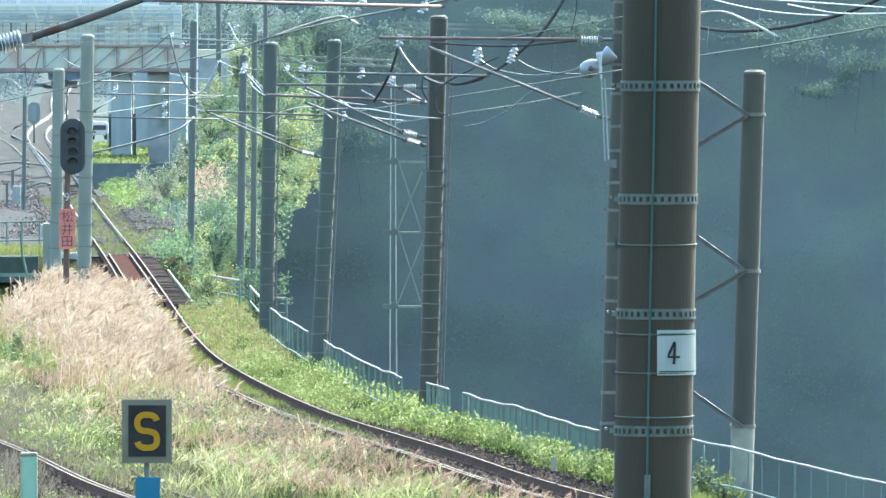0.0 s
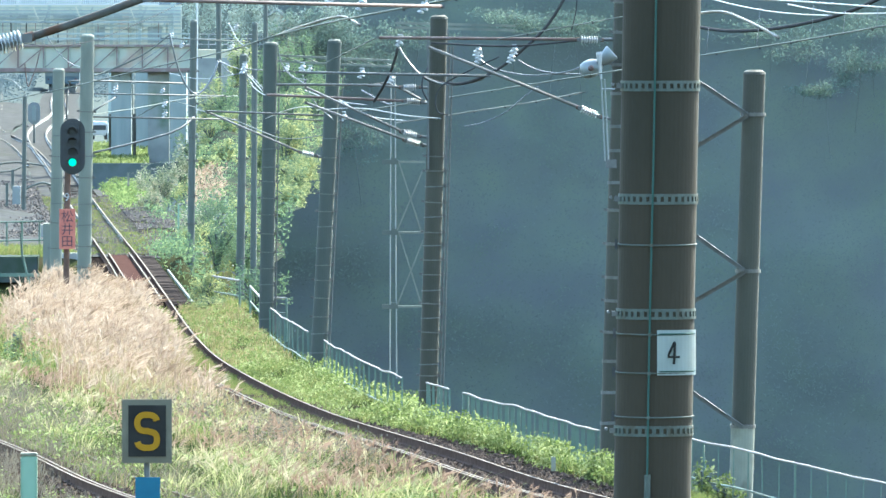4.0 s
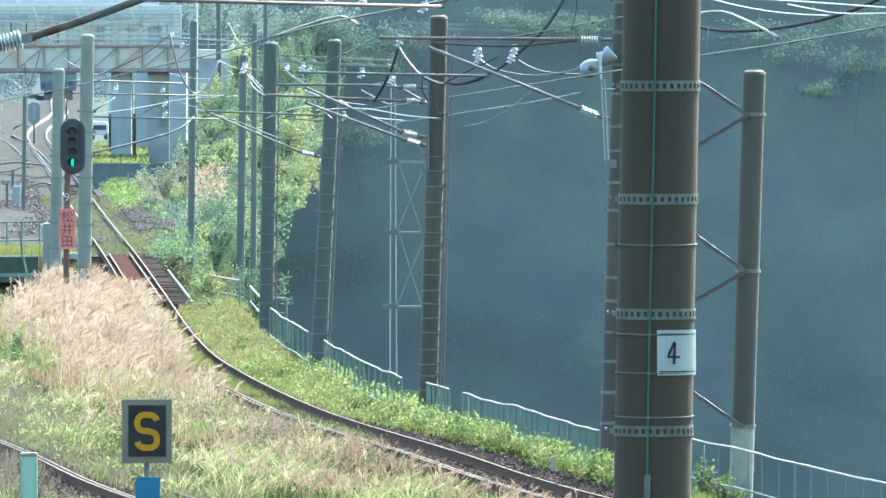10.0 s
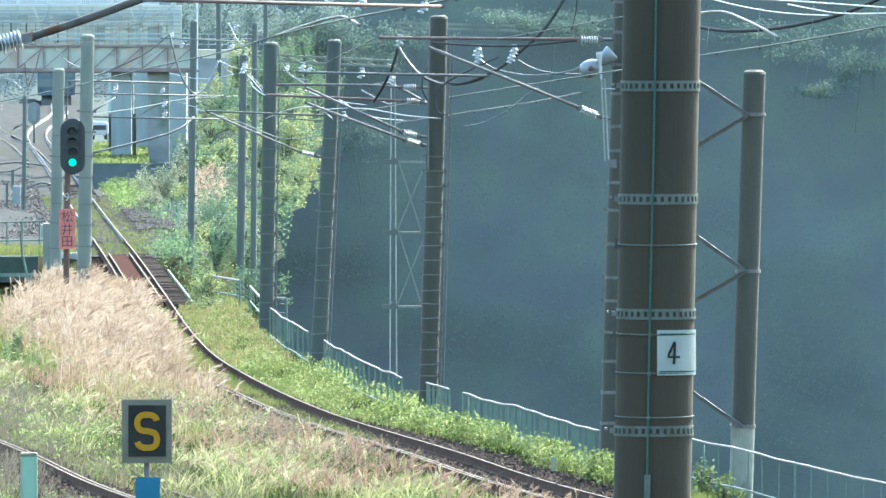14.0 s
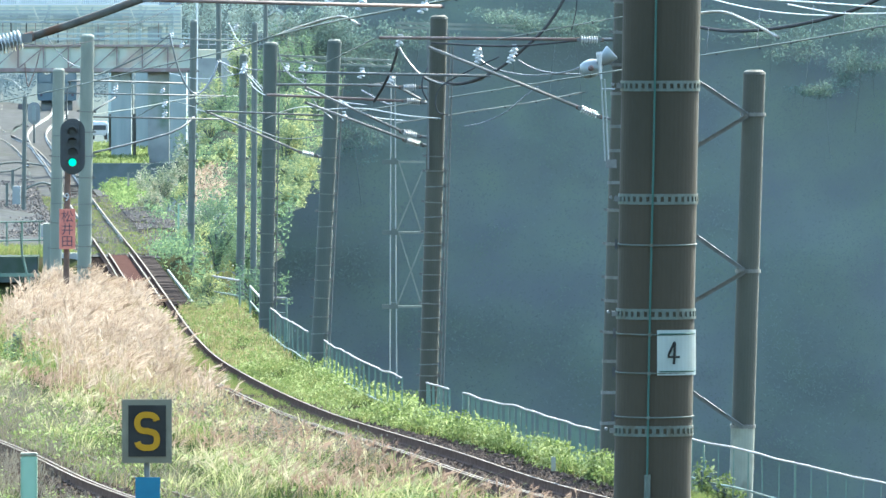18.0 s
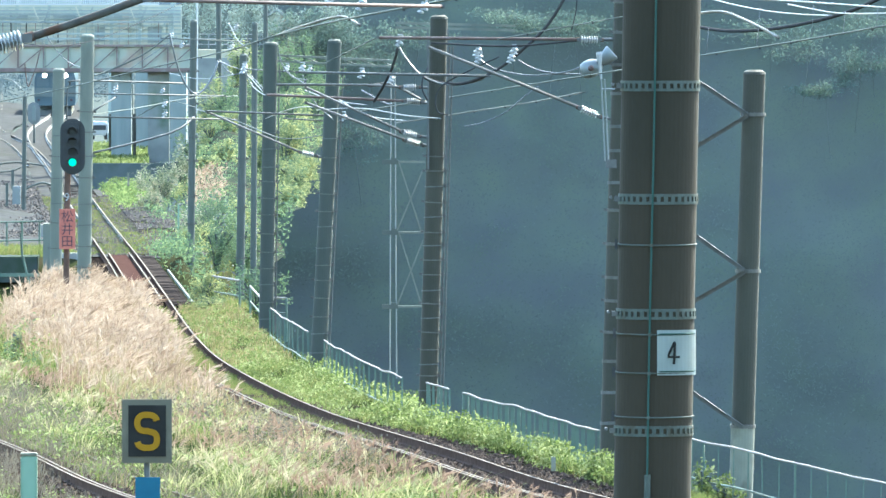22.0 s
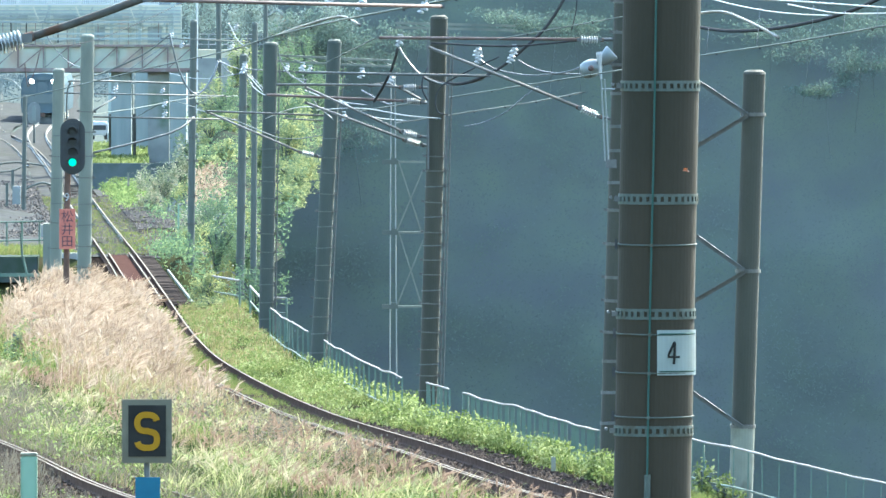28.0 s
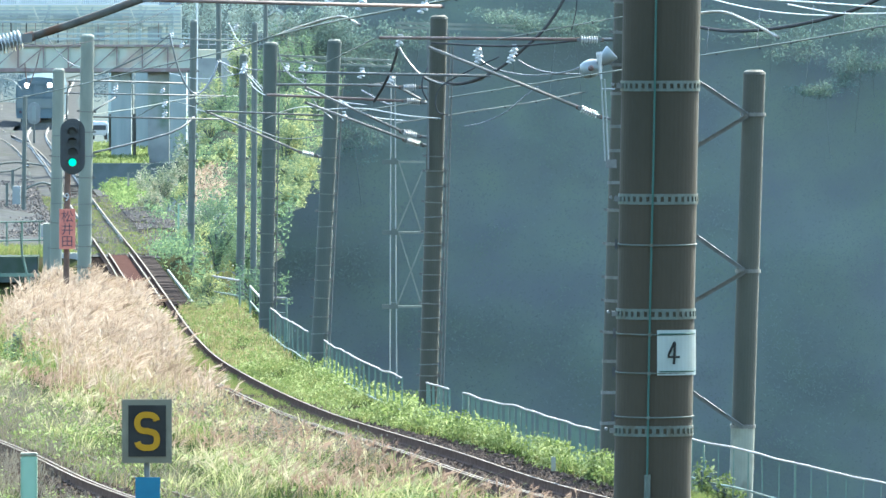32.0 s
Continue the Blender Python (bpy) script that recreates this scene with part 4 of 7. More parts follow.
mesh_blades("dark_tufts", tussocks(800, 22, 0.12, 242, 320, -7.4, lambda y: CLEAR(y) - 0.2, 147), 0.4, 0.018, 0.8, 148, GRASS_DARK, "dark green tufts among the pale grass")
# thin dry grass beside the nearer stretch of the line
v, q = plumes(tussocks(300, 5, 0.14, 240, 326, -5.5, lambda y: CLEAR(y) - 0.05, 25, keep=clumpy), 0.42, 0.34, 26, 8, 0.011)
scatter_mesh("dry_grass", v, q, RUSSET, "thin russet and straw seed heads beside the track")
mesh_blades("dry_blades", tussocks(800, 12, 0.1, 240, 312, -7.5, CLEAR, 27, keep=clumpy), 0.42, 0.013, 0.6, 28, STRAW, "dry straw blades beside the track")
mesh_blades("dry_weeds", tussocks(420, 14, 0.12, 244, 292, -7.5, -6.2, 37), 0.45, 0.011, 0.7, 38, DRY_WEED, "grey dry weeds in the loop track", "weeds")


mesh_blades("dry_weeds", tussocks(330, 14, 0.16, 262, 302, -9.8, -6.9, 137), 0.42, 0.011, 0.7, 138, DRY_WEED, "grey dry weeds beside the loop track", "weeds")


mesh_blades("dry_weeds", tussocks(520, 16, 0.14, 238, 290, -7.0, -5.3, 237, keep=clumpy), 0.42, 0.012, 0.7, 238, DRY_WEED, "grey dry weeds at the foot of the grass", "weeds")
mesh_blades("dark_tufts", tussocks(300, 18, 0.14, 238, 300, -7.0, -4.6, 239, keep=clumpy), 0.46, 0.022, 0.9, 240, GRASS_DARK, "dark green tufts beside the loop track")


mesh_blades("dry_weeds", tussocks(560, 20, 0.17, 284, 314, -7.5, -5.6, 243), 0.55, 0.012, 0.8, 244, DRY_WEED, "grey seeded dry weeds beside the silver grass", "weeds")


# ---- loose stones of the ballast ----
def stones(n, y0, y1, off0, off1, size, seed, material, label, lift=-0.03, keep=None, rise=0.0):
    rng = np.random.default_rng(seed)
    p = patch(n, y0, y1, off0, off1, seed, 0.0, keep)
    p[:, 2] = np.maximum(p[:, 2], lift) + rise + rng.uniform(0, 0.02, n)
    oct6 = np.array([(1, 0, 0), (0, 1, 0), (-1, 0, 0), (0, -1, 0), (0, 0, 1), (0, 0, -1)], float)
    v = oct6[None] * rng.uniform(0.55, 1.25, (n, 6, 1)) + rng.normal(0, 0.18, (n, 6, 3))
    a = rng.uniform(0, 6.28, n)
    x = v[:, :, 0] * np.cos(a)[:, None] - v[:, :, 1] * np.sin(a)[:, None]
    y = v[:, :, 0] * np.sin(a)[:, None] + v[:, :, 1] * np.cos(a)[:, None]
    v = np.stack([x, y, v[:, :, 2] * 0.75], 2) * (size * rng.uniform(0.6, 1.4, n))[:, None, None] + p[:, None, :]
    f = np.array([(0, 1, 4), (1, 2, 4), (2, 3, 4), (3, 0, 4), (1, 0, 5), (2, 1, 5), (3, 2, 5), (0, 3, 5)])
    q = ((np.arange(n) * 6)[:, None, None] + f[None]).reshape(-1, 3)
    scatter_mesh("ballast_stones", v, q, material, label, "ballast")


stones(26000, 240, 318, -1.9, 2.2, 0.045, 81, STONE, "dark brown crushed stones on the track bed", -0.06)
stones(4500, 240, 302, -9.4, -6.6, 0.05, 82, STONE, "dark crushed stones under the loop track")
stones(17000, 478, 606, -3.0, 3.2, 0.055, 83, STONE_PALE, "pale crushed stones along the far track")
stones(15000, 480, 640, -16.0, -1.6, 0.07, 84, STONE_PALE, "pale stones of the gravel yard", rise=0.12)
stones(4000, 515, 575, 1.4, 3.4, 0.06, 87, STONE_PALE, "mound of pale stones beside the far track", rise=0.2, keep=clumpy)
weeds_of("bank_weeds", 560, 40, 0.6, 0.06, 177, 560, 628, 1.5, 6.0, None, VINE, "low leafy green ground cover below the wall")
mesh_blades("far_track_grass", patch(16000, 478, 600, -1.6, 1.4, 141, keep=clumpy), 0.22, 0.03, 0.6, 142, GRASS, "low mossy grass between the far rails")
mesh_blades("bank_edge_grass", patch(3000, 396, 405, 1.2, 3.6, 143), 0.3, 0.016, 0.5, 144, GRASS, "green grass at the bridge end")
# growth on the far bank, in the gorge and on the steep valley side
mesh_blades("bank_grass", patch(7000, 478, 640, 1.4, 6, 41, keep=lambda o, y, rng: (o > 3.6 or rng.random() < 0.1) and clumpy(o, y, rng)), 0.4, 0.03, 0.5, 42, GRASS, "sunlit grass on the far bank beside the track")
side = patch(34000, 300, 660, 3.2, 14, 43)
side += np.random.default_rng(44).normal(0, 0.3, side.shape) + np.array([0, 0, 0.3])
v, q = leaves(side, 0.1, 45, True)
scatter_mesh("valley_side_foliage", v, q, FOREST, "haze-toned leaves on the steep valley side", "undergrowth")


low = patch(16000, 464, 486, 1.45, 8.5, 221)
low += np.random.default_rng(222).normal(0, 1, low.shape) * np.array([0.3, 0.3, 0.25]) + np.array([0, 0, 0.25])
v, q = leaves(low, 0.075, 223)
scatter_mesh("stream_bank_scrub", v, q, BUSH, "dark green scrub on the stream bank below the bridge", "undergrowth")
mesh_blades("bank_edge_grass", patch(5000, 472.5, 480, -9.5, -1.6, 241), 0.35, 0.03, 0.6, 242, GRASS, "green grass along the stream bank wall")
# rough growth on the near side of the loop track
weeds_of("loop_weeds", 260, 30, 0.35, 0.036, 231, 236, 300, -13.0, -9.3, clumpy, WEED, "low green weeds beyond the loop track")
mesh_blades("dry_weeds", tussocks(420, 14, 0.16, 236, 300, -13.0, -9.2, 233), 0.4, 0.011, 0.7, 234, DRY_WEED, "grey dry weeds beyond the loop track", "weeds")


# ---- tufts that sway in the wind ----
def tuft(at, seed):
    t = thing("silver_grass_tuft", at, "swaying tuft of silver grass with pale plumes", "grass tuft", "swaying grass tufts")
    rng = np.random.default_rng(seed)
    root = rng.normal(0, 0.09, (12, 3)) * np.array([1, 1, 0])
    v, q, tr = blades(np.repeat(root, 2, 0), 0.95, 0.011, 0.5, rng)
    me = bpy.data.meshes.new("foliage")
    me.from_pydata(v.reshape(-1, 3).tolist(), [], q.tolist() + tr.tolist())
    me.materials.append(STRAW)
    new("foliage", me).parent = t
    v, q = plumes(root, 0.92, 0.32, seed + 1)
    me = bpy.data.meshes.new("plume_head")
    me.from_pydata(v.reshape(-1, 3).tolist(), [], q.tolist())
    me.materials.append(PLUME)
    ob = new("plume_head", me)
    ob.parent = t
    tagged(ob, "feathery pinkish tan plumes")
    return t


TUFT_KINDS = [tuft((0, 0, 0), 300 + 5 * i) for i in range(4)]
TUFTS = []
for i, p in enumerate(patch(64, 312, 402, TAN0, TAN1, 71)):
    if i < 4:
        TUFT_KINDS[i].location = p
        TUFTS.append(TUFT_KINDS[i])
    else:
        TUFTS.append(copy_thing(TUFT_KINDS[i % 4], pose(*p, 0, 0, 0)))


# ---- wooded hillside across the valley ----
def hill_point(u, w):
    """u along the slope, w up it (0..1): a steep face with bulging crowns."""
    x = -14 + 84 * u
    z = -26 + 70 * w
    y = 690 + 26 * w + 6 * max(0, -10 - x)
    b = noise.noise(Vector((x * 0.13, z * 0.16, 1.0))) * 1.2 + noise.noise(Vector((x * 0.42, z * 0.45, 2.0))) * 0.15
    return Vector((x, y - b, z))


def build_hill():
    bm = bmesh.new()
    rows = [[bm.verts.new(hill_point(i / 90, j / 50) + Vector((0, 0.5, 0))) for i in range(91)] for j in range(27)]
    rows += [[bm.verts.new(v.co + Vector((0, dy, dz))) for v in rows[26]] for dy, dz in ((25, 4), (80, -4))]
    for a, b in zip(rows, rows[1:]):
        for j in range(90):
            bm.faces.new((a[j], a[j + 1], b[j + 1], b[j]))
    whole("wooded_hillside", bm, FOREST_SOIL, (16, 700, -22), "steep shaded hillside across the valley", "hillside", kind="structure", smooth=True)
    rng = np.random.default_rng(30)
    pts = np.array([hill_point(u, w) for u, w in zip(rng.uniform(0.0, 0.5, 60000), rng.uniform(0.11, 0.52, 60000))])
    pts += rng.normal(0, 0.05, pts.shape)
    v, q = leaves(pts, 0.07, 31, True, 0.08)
    scatter_mesh("hillside_foliage", v, q, FOREST, "shaded woodland foliage with haze in its blue-green", "woodland")


build_hill()


def hill_shrubs():
    """Drifts of slightly greener leaves over the shaded slope."""
    rng = np.random.default_rng(36)
    pts = []
    for u, w in zip(rng.uniform(0.0, 0.5, 90000), rng.uniform(0.11, 0.52, 90000)):
        p = hill_point(u, w)
        if noise.noise(Vector((p.x * 0.22, p.z * 0.3, 11.0))) + 0.5 * noise.noise(Vector((p.x * 0.9, p.z * 1.1, 13.0))) > 0.12 + 0.25 * rng.random():
            pts.append(p)
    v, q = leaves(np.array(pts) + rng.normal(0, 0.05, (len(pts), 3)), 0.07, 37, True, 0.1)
    scatter_mesh("hillside_shrubs", v, q, FOREST_GREEN, "drifts of haze-toned green leaves on the hillside", "shrubs")


hill_shrubs()



def far_ridge():
    """Wooded ridge that closes the valley beyond the station, its haze put into the colour."""
    bm = bmesh.new()
    rows = []
    for j in range(13):
        rows.append([bm.verts.new((-160 + 4 * i, 1500 + 12 * j + 10 * noise.noise(Vector((i * 0.3, j * 0.4, 5))), -14 + 7 * j + 3 * noise.noise(Vector((i * 0.25, j * 0.3, 9))))) for i in range(61)])
    for a, b in zip(rows, rows[1:]):
        for i in range(60):
            bm.faces.new((a[i], a[i + 1], b[i + 1], b[i]))
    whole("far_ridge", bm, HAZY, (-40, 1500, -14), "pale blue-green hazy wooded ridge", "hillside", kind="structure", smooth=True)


far_ridge()


def yard_sheet():
    bm = bmesh.new()
    rows = []
    for y in range(479, 1030, 10):
        c = line_x(y)
        rows.append([bm.verts.new((c + o, y, ground_z(c + o, y) + 0.12 + 0.45 * max(0, noise.noise(Vector((o * 0.3, y * 0.05, 4)))) + 0.12 * noise.noise(Vector((o * 1.3, y * 0.3, 7))))) for o in (-40, -24, -17, -12, -8, -4, -1.6)])
    for a, b in zip(rows, rows[1:]):
        for i in range(6):
            bm.faces.new((a[i], a[i + 1], b[i + 1], b[i]))
    whole("gravel_yard", bm, YARD, (line_x(590) - 10, 590, 0), "pale grey gravel yard beside the track", "gravel", kind="structure", smooth=True)



def far_field():
    bm = bmesh.new()
    rows = []
    for y in range(655, 1480, 15):
        c = line_x(min(y, 1250))
        rows.append([bm.verts.new((c + o, y, ground_z(c + o, y) + 0.10 + 0.3 * max(0, noise.noise(Vector((o * 0.3, y * 0.05, 4)))) * (abs(o) > 4))) for o in (-60, -40, -24, -15, -8, -4, -1.8, 1.8, 4, 8, 14, 20)])
    for a, b in zip(rows, rows[1:]):
        for i in range(11):
            if i > 6 or (i < 6 and a[0].co.y > 1025):
                bm.faces.new((a[i], a[i + 1], b[i + 1], b[i]))
    whole("far_field", bm, FIELD, (line_x(1100) - 10, 1100, 0), "hazy blue-green ground beyond the yard", "field", kind="structure", smooth=True)


yard_sheet()
far_field()


def bush(name, base, radii, n, size, seed, material, label):
    """Stems with a loose uneven crown of small leaves."""
    rng = np.random.default_rng(seed)
    r = random.Random(seed)
    b = thing(name, base, label, "bush")
    bm = bmesh.new()
    tips = []
    for i in range(9):
        a, s = r.uniform(0, 6.28), r.uniform(0.25, 0.8)
        tip = Vector(base) + Vector((radii[0] * s * math.cos(a), radii[1] * s * math.sin(a), radii[2] * r.uniform(0.5, 1.0)))
        tips.append(tip)
        mid = Vector(base).lerp(tip, 0.5) + Vector((0, 0, 0.15 * radii[2]))
        tube(bm, smooth_path([base, mid, tip], 3), 0.03, 5)
    part("stem", bm, BARK, b, "thin stems of one root")
    k = 32
    cl = np.array([tips[r.randrange(len(tips))].lerp(Vector(base), r.uniform(0, 0.8) ** 1.5) for _ in range(k)]) + rng.normal(0, 1, (k, 3)) * np.array(radii) * 0.28
    c = cl[rng.integers(0, k, n)] + rng.normal(0, 1, (n, 3)) * np.array(radii) * 0.13
    c[:, 2] = np.maximum(c[:, 2], base[2] + 0.05)
    v, q = leaves(c - np.array(base), size, seed + 1, True)
    me = bpy.data.meshes.new("crown")
    me.from_pydata(v.reshape(-1, 3).tolist(), [], q.tolist())
    me.materials.append(material)
    ob = new("crown", me)
    ob.parent = b
    return b


# scrubby bank that climbs beside the far track
def bank_z(x, y):
    rise = 0.35 + 0.046 * max(0.0, y - 552) + 0.5 * noise.noise(Vector((x * 0.35, y * 0.06, 15)))
    left = ease((x - line_x(y) - 2.6 - 0.035 * max(0, y - 560)) / 2.6)
    return rise * left - 1.6 * ease((548 - y) / 28) * ease((x + 10.5) / 3)


def scrub_bank():
    bm = bmesh.new()
    n = 22
    rows = []
    for y in range(520, 650, 4):
        x1 = -6.2 + 0.013 * (y - 560) + 1.3 * noise.noise(Vector((y * 0.09, 3, 71)))
        row = [(line_x(y) + 2.5 + (x1 - line_x(y) - 2.5) * i / n, 0.05 if i else -0.4) for i in range(n + 1)]
        rows.append([bm.verts.new((x, y, bank_z(min(x, x1), y) + dz)) for x, dz in row])
    for a, b in zip(rows, rows[1:]):
        for i in range(n):
            bm.faces.new((a[i], a[i + 1], b[i + 1], b[i]))
    whole("scrub_bank", bm, BANK_SOIL, (-11, 590, 0), "overgrown bank that climbs beside the far track", "bank", kind="structure", smooth=True)


def bank_cover(n, x0, x1, y0, y1, seed, tall, keep=None):
    rng = np.random.default_rng(seed)
    out = []
    while len(out) < n:
        x, y = rng.uniform(x0, x1), rng.uniform(y0, y1)
        if x < line_x(y) + 2.2 + 0.04 * max(0, y - 560) or x > -5.7 + 0.013 * (y - 560) or (keep and not keep(x, y, rng)):
            continue
        out.append((x, y, bank_z(x, y) + rng.uniform(0.05, 1) * tall * (0.6 + noise.noise(Vector((x * 0.8, y * 0.2, 33))))))
    return np.array(out)


scrub_bank()
v, q = leaves(bank_cover(15000, -15.5, -4.6, 524, 646, 211, 0.9, clumpy), 0.07, 212, False)
scatter_mesh("bank_scrub", v, q, BUSH, "tangled green scrub over the far bank", "undergrowth")
v, q = plumes(bank_cover(330, -10.5, -9.1, 545, 570, 213, 0.1, clumpy), 0.42, 0.36, 214, 7, 0.018)
scatter_mesh("bank_dry_grass", v, q, PLUME, "dry tan grass on the far bank")
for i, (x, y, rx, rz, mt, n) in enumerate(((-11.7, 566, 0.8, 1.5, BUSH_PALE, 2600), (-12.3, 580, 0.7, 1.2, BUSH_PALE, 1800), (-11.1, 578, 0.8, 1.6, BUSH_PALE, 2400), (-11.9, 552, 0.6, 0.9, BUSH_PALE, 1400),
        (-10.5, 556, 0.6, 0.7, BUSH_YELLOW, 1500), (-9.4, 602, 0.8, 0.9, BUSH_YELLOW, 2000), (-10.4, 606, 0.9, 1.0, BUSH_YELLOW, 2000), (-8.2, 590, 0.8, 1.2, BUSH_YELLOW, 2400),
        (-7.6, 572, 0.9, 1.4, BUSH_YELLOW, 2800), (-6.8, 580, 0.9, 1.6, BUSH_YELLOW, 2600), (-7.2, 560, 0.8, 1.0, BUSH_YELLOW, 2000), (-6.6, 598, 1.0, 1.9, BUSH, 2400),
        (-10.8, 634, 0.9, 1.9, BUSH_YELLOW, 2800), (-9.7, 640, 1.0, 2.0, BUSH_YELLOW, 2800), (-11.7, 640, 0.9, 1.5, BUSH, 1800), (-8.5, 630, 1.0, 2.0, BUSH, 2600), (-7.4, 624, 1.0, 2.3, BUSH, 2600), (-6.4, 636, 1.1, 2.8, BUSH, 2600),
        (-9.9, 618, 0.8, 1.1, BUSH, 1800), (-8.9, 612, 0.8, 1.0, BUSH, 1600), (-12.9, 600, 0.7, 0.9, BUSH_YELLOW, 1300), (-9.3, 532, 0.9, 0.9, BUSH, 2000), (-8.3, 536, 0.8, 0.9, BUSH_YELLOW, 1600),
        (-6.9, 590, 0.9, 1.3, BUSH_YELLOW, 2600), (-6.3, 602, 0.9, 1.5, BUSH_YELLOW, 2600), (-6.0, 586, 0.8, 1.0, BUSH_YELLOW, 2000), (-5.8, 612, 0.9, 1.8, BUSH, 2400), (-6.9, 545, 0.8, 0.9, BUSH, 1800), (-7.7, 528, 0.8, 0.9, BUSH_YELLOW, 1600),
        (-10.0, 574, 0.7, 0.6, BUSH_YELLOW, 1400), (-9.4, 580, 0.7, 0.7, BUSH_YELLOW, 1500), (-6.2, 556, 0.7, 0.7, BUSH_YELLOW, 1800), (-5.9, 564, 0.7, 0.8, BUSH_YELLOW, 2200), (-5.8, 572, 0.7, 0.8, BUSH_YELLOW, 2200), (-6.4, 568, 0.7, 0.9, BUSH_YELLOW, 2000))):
    # tint tells which light or shade the leaf colour imitates
    tint = {BUSH: "shade-toned dark green", BUSH_YELLOW: "sun-toned yellow-green", BUSH_PALE: "dusty pale green and tan"}[mt]
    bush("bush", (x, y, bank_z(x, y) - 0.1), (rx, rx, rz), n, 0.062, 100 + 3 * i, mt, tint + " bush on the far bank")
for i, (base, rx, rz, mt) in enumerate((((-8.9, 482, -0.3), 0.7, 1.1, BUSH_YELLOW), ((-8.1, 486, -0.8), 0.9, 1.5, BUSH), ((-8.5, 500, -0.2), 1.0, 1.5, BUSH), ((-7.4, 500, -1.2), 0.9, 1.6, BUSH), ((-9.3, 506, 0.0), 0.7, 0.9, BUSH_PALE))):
    tint = {BUSH: "shade-toned dark green", BUSH_YELLOW: "sun-toned yellow-green", BUSH_PALE: "dusty pale green and tan"}[mt]
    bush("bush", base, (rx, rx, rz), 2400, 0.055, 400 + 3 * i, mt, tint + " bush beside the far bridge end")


bush("bush", (-7, 398, 0.197), (0.55, 0.5, 0.6), 2200, 0.036, 190, BUSH_YELLOW, "yellowish flowering bush at the bridge end")
bush("bush", (-6.8, 396, 0.047), (0.5, 0.4, 0.35), 1500, 0.034, 188, BUSH_YELLOW, "low yellowish weedy bush at the railing")
bush("bush", (-10.692, 334, -0.411), (0.8, 0.7, 0.75), 1300, 0.045, 183, BUSH, "dark green leafy shrub beside the silver grass")
bush("bush", (-10.708, 350, -0.168), (0.8, 0.7, 0.8), 1300, 0.05, 186, BUSH_YELLOW, "yellow-green shrub beside the silver grass")
bush("bush", (-9.303, 479, -1.028), (0.8, 0.8, 1.0), 900, 0.07, 193, BUSH, "shade-toned dark green bush on the stream bank")
bush("bush", (4.84, 252, ground_z(4.84, 252) - 0.03), (0.26, 0.3, 0.62), 420, 0.05, 801, WEED, "sunlit leafy weed against the concrete pole and fence")
bush("bush", (5.2, 251, ground_z(5.2, 251) - 0.03), (0.36, 0.3, 0.36), 380, 0.05, 804, WEED, "low leafy weed under the fence's lower pipe")
bush("bush", (-5.512, 402, -0.301), (0.9, 0.9, 1.1), 1400, 0.06, 196, BUSH, "shade-toned dark green bush below the fence")


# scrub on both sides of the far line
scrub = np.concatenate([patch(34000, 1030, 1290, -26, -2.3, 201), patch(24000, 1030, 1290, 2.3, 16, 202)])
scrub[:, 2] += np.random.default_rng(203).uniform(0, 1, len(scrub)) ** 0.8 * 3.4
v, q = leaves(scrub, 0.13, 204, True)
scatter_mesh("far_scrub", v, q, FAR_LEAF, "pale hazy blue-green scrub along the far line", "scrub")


# ---- trees that stand out from the hillside ----
def tree(base, height, radii, n, seed, label, leaf=None):
    r = random.Random(seed)
    rng = np.random.default_rng(seed)
    t = thing("tree", base, label, "tree", "trees on the hillside")
    b = Vector(base)
    top = b + Vector((r.uniform(-0.5, 0.5), -max(0.22 * height, 2.1), height))
    bm = bmesh.new()
    lathe(bm, b - Vector((0, 0, 0.5)), top, [(0, 0.022), (0.3, 0.02), (0.7, 0.016), (1.0, 0.008)], 6)
    part("trunk", bm, HILL_BARK, t)
    tips = []
    for i in range(12):
        s = 1 - r.uniform(0.02, 0.9) * radii[2] / height
        a = r.uniform(0, 6.28)
        st = b.lerp(top, s)
        tip = st + Vector((math.cos(a) * radii[0] * r.uniform(0.4, 1), math.sin(a) * radii[1] * r.uniform(0.4, 1), radii[2] * r.uniform(0.0, 0.5)))
        bm = bmesh.new()
        tube(bm, smooth_path([st, st.lerp(tip, 0.5) + Vector((0, 0, 0.25)), tip], 3), 0.012, 5)
        part("limb", bm, HILL_BARK, t)
        tips += [tip, st.lerp(tip, 0.6)]
    k = len(tips) * 2
    cl = np.array([tips[i % len(tips)] for i in range(k)]) + rng.normal(0, 0.16, (k, 3)) * np.array(radii)
    c = cl[rng.integers(0, k, n)] + rng.normal(0, 0.13, (n, 3)) * np.array(radii)
    v, q = leaves(c - np.array(base), 0.065, seed + 1)
    me = bpy.data.meshes.new("crown")
    me.from_pydata(v.reshape(-1, 3).tolist(), [], q.tolist())
    me.materials.append(leaf or TREE_LEAF)
    new("crown", me).parent = t
    return t


def on_hill(x, z):
    w = (z + 26) / 70
    return tuple(hill_point((x + 14) / 84, w) + Vector((0, -0.2, 0)))


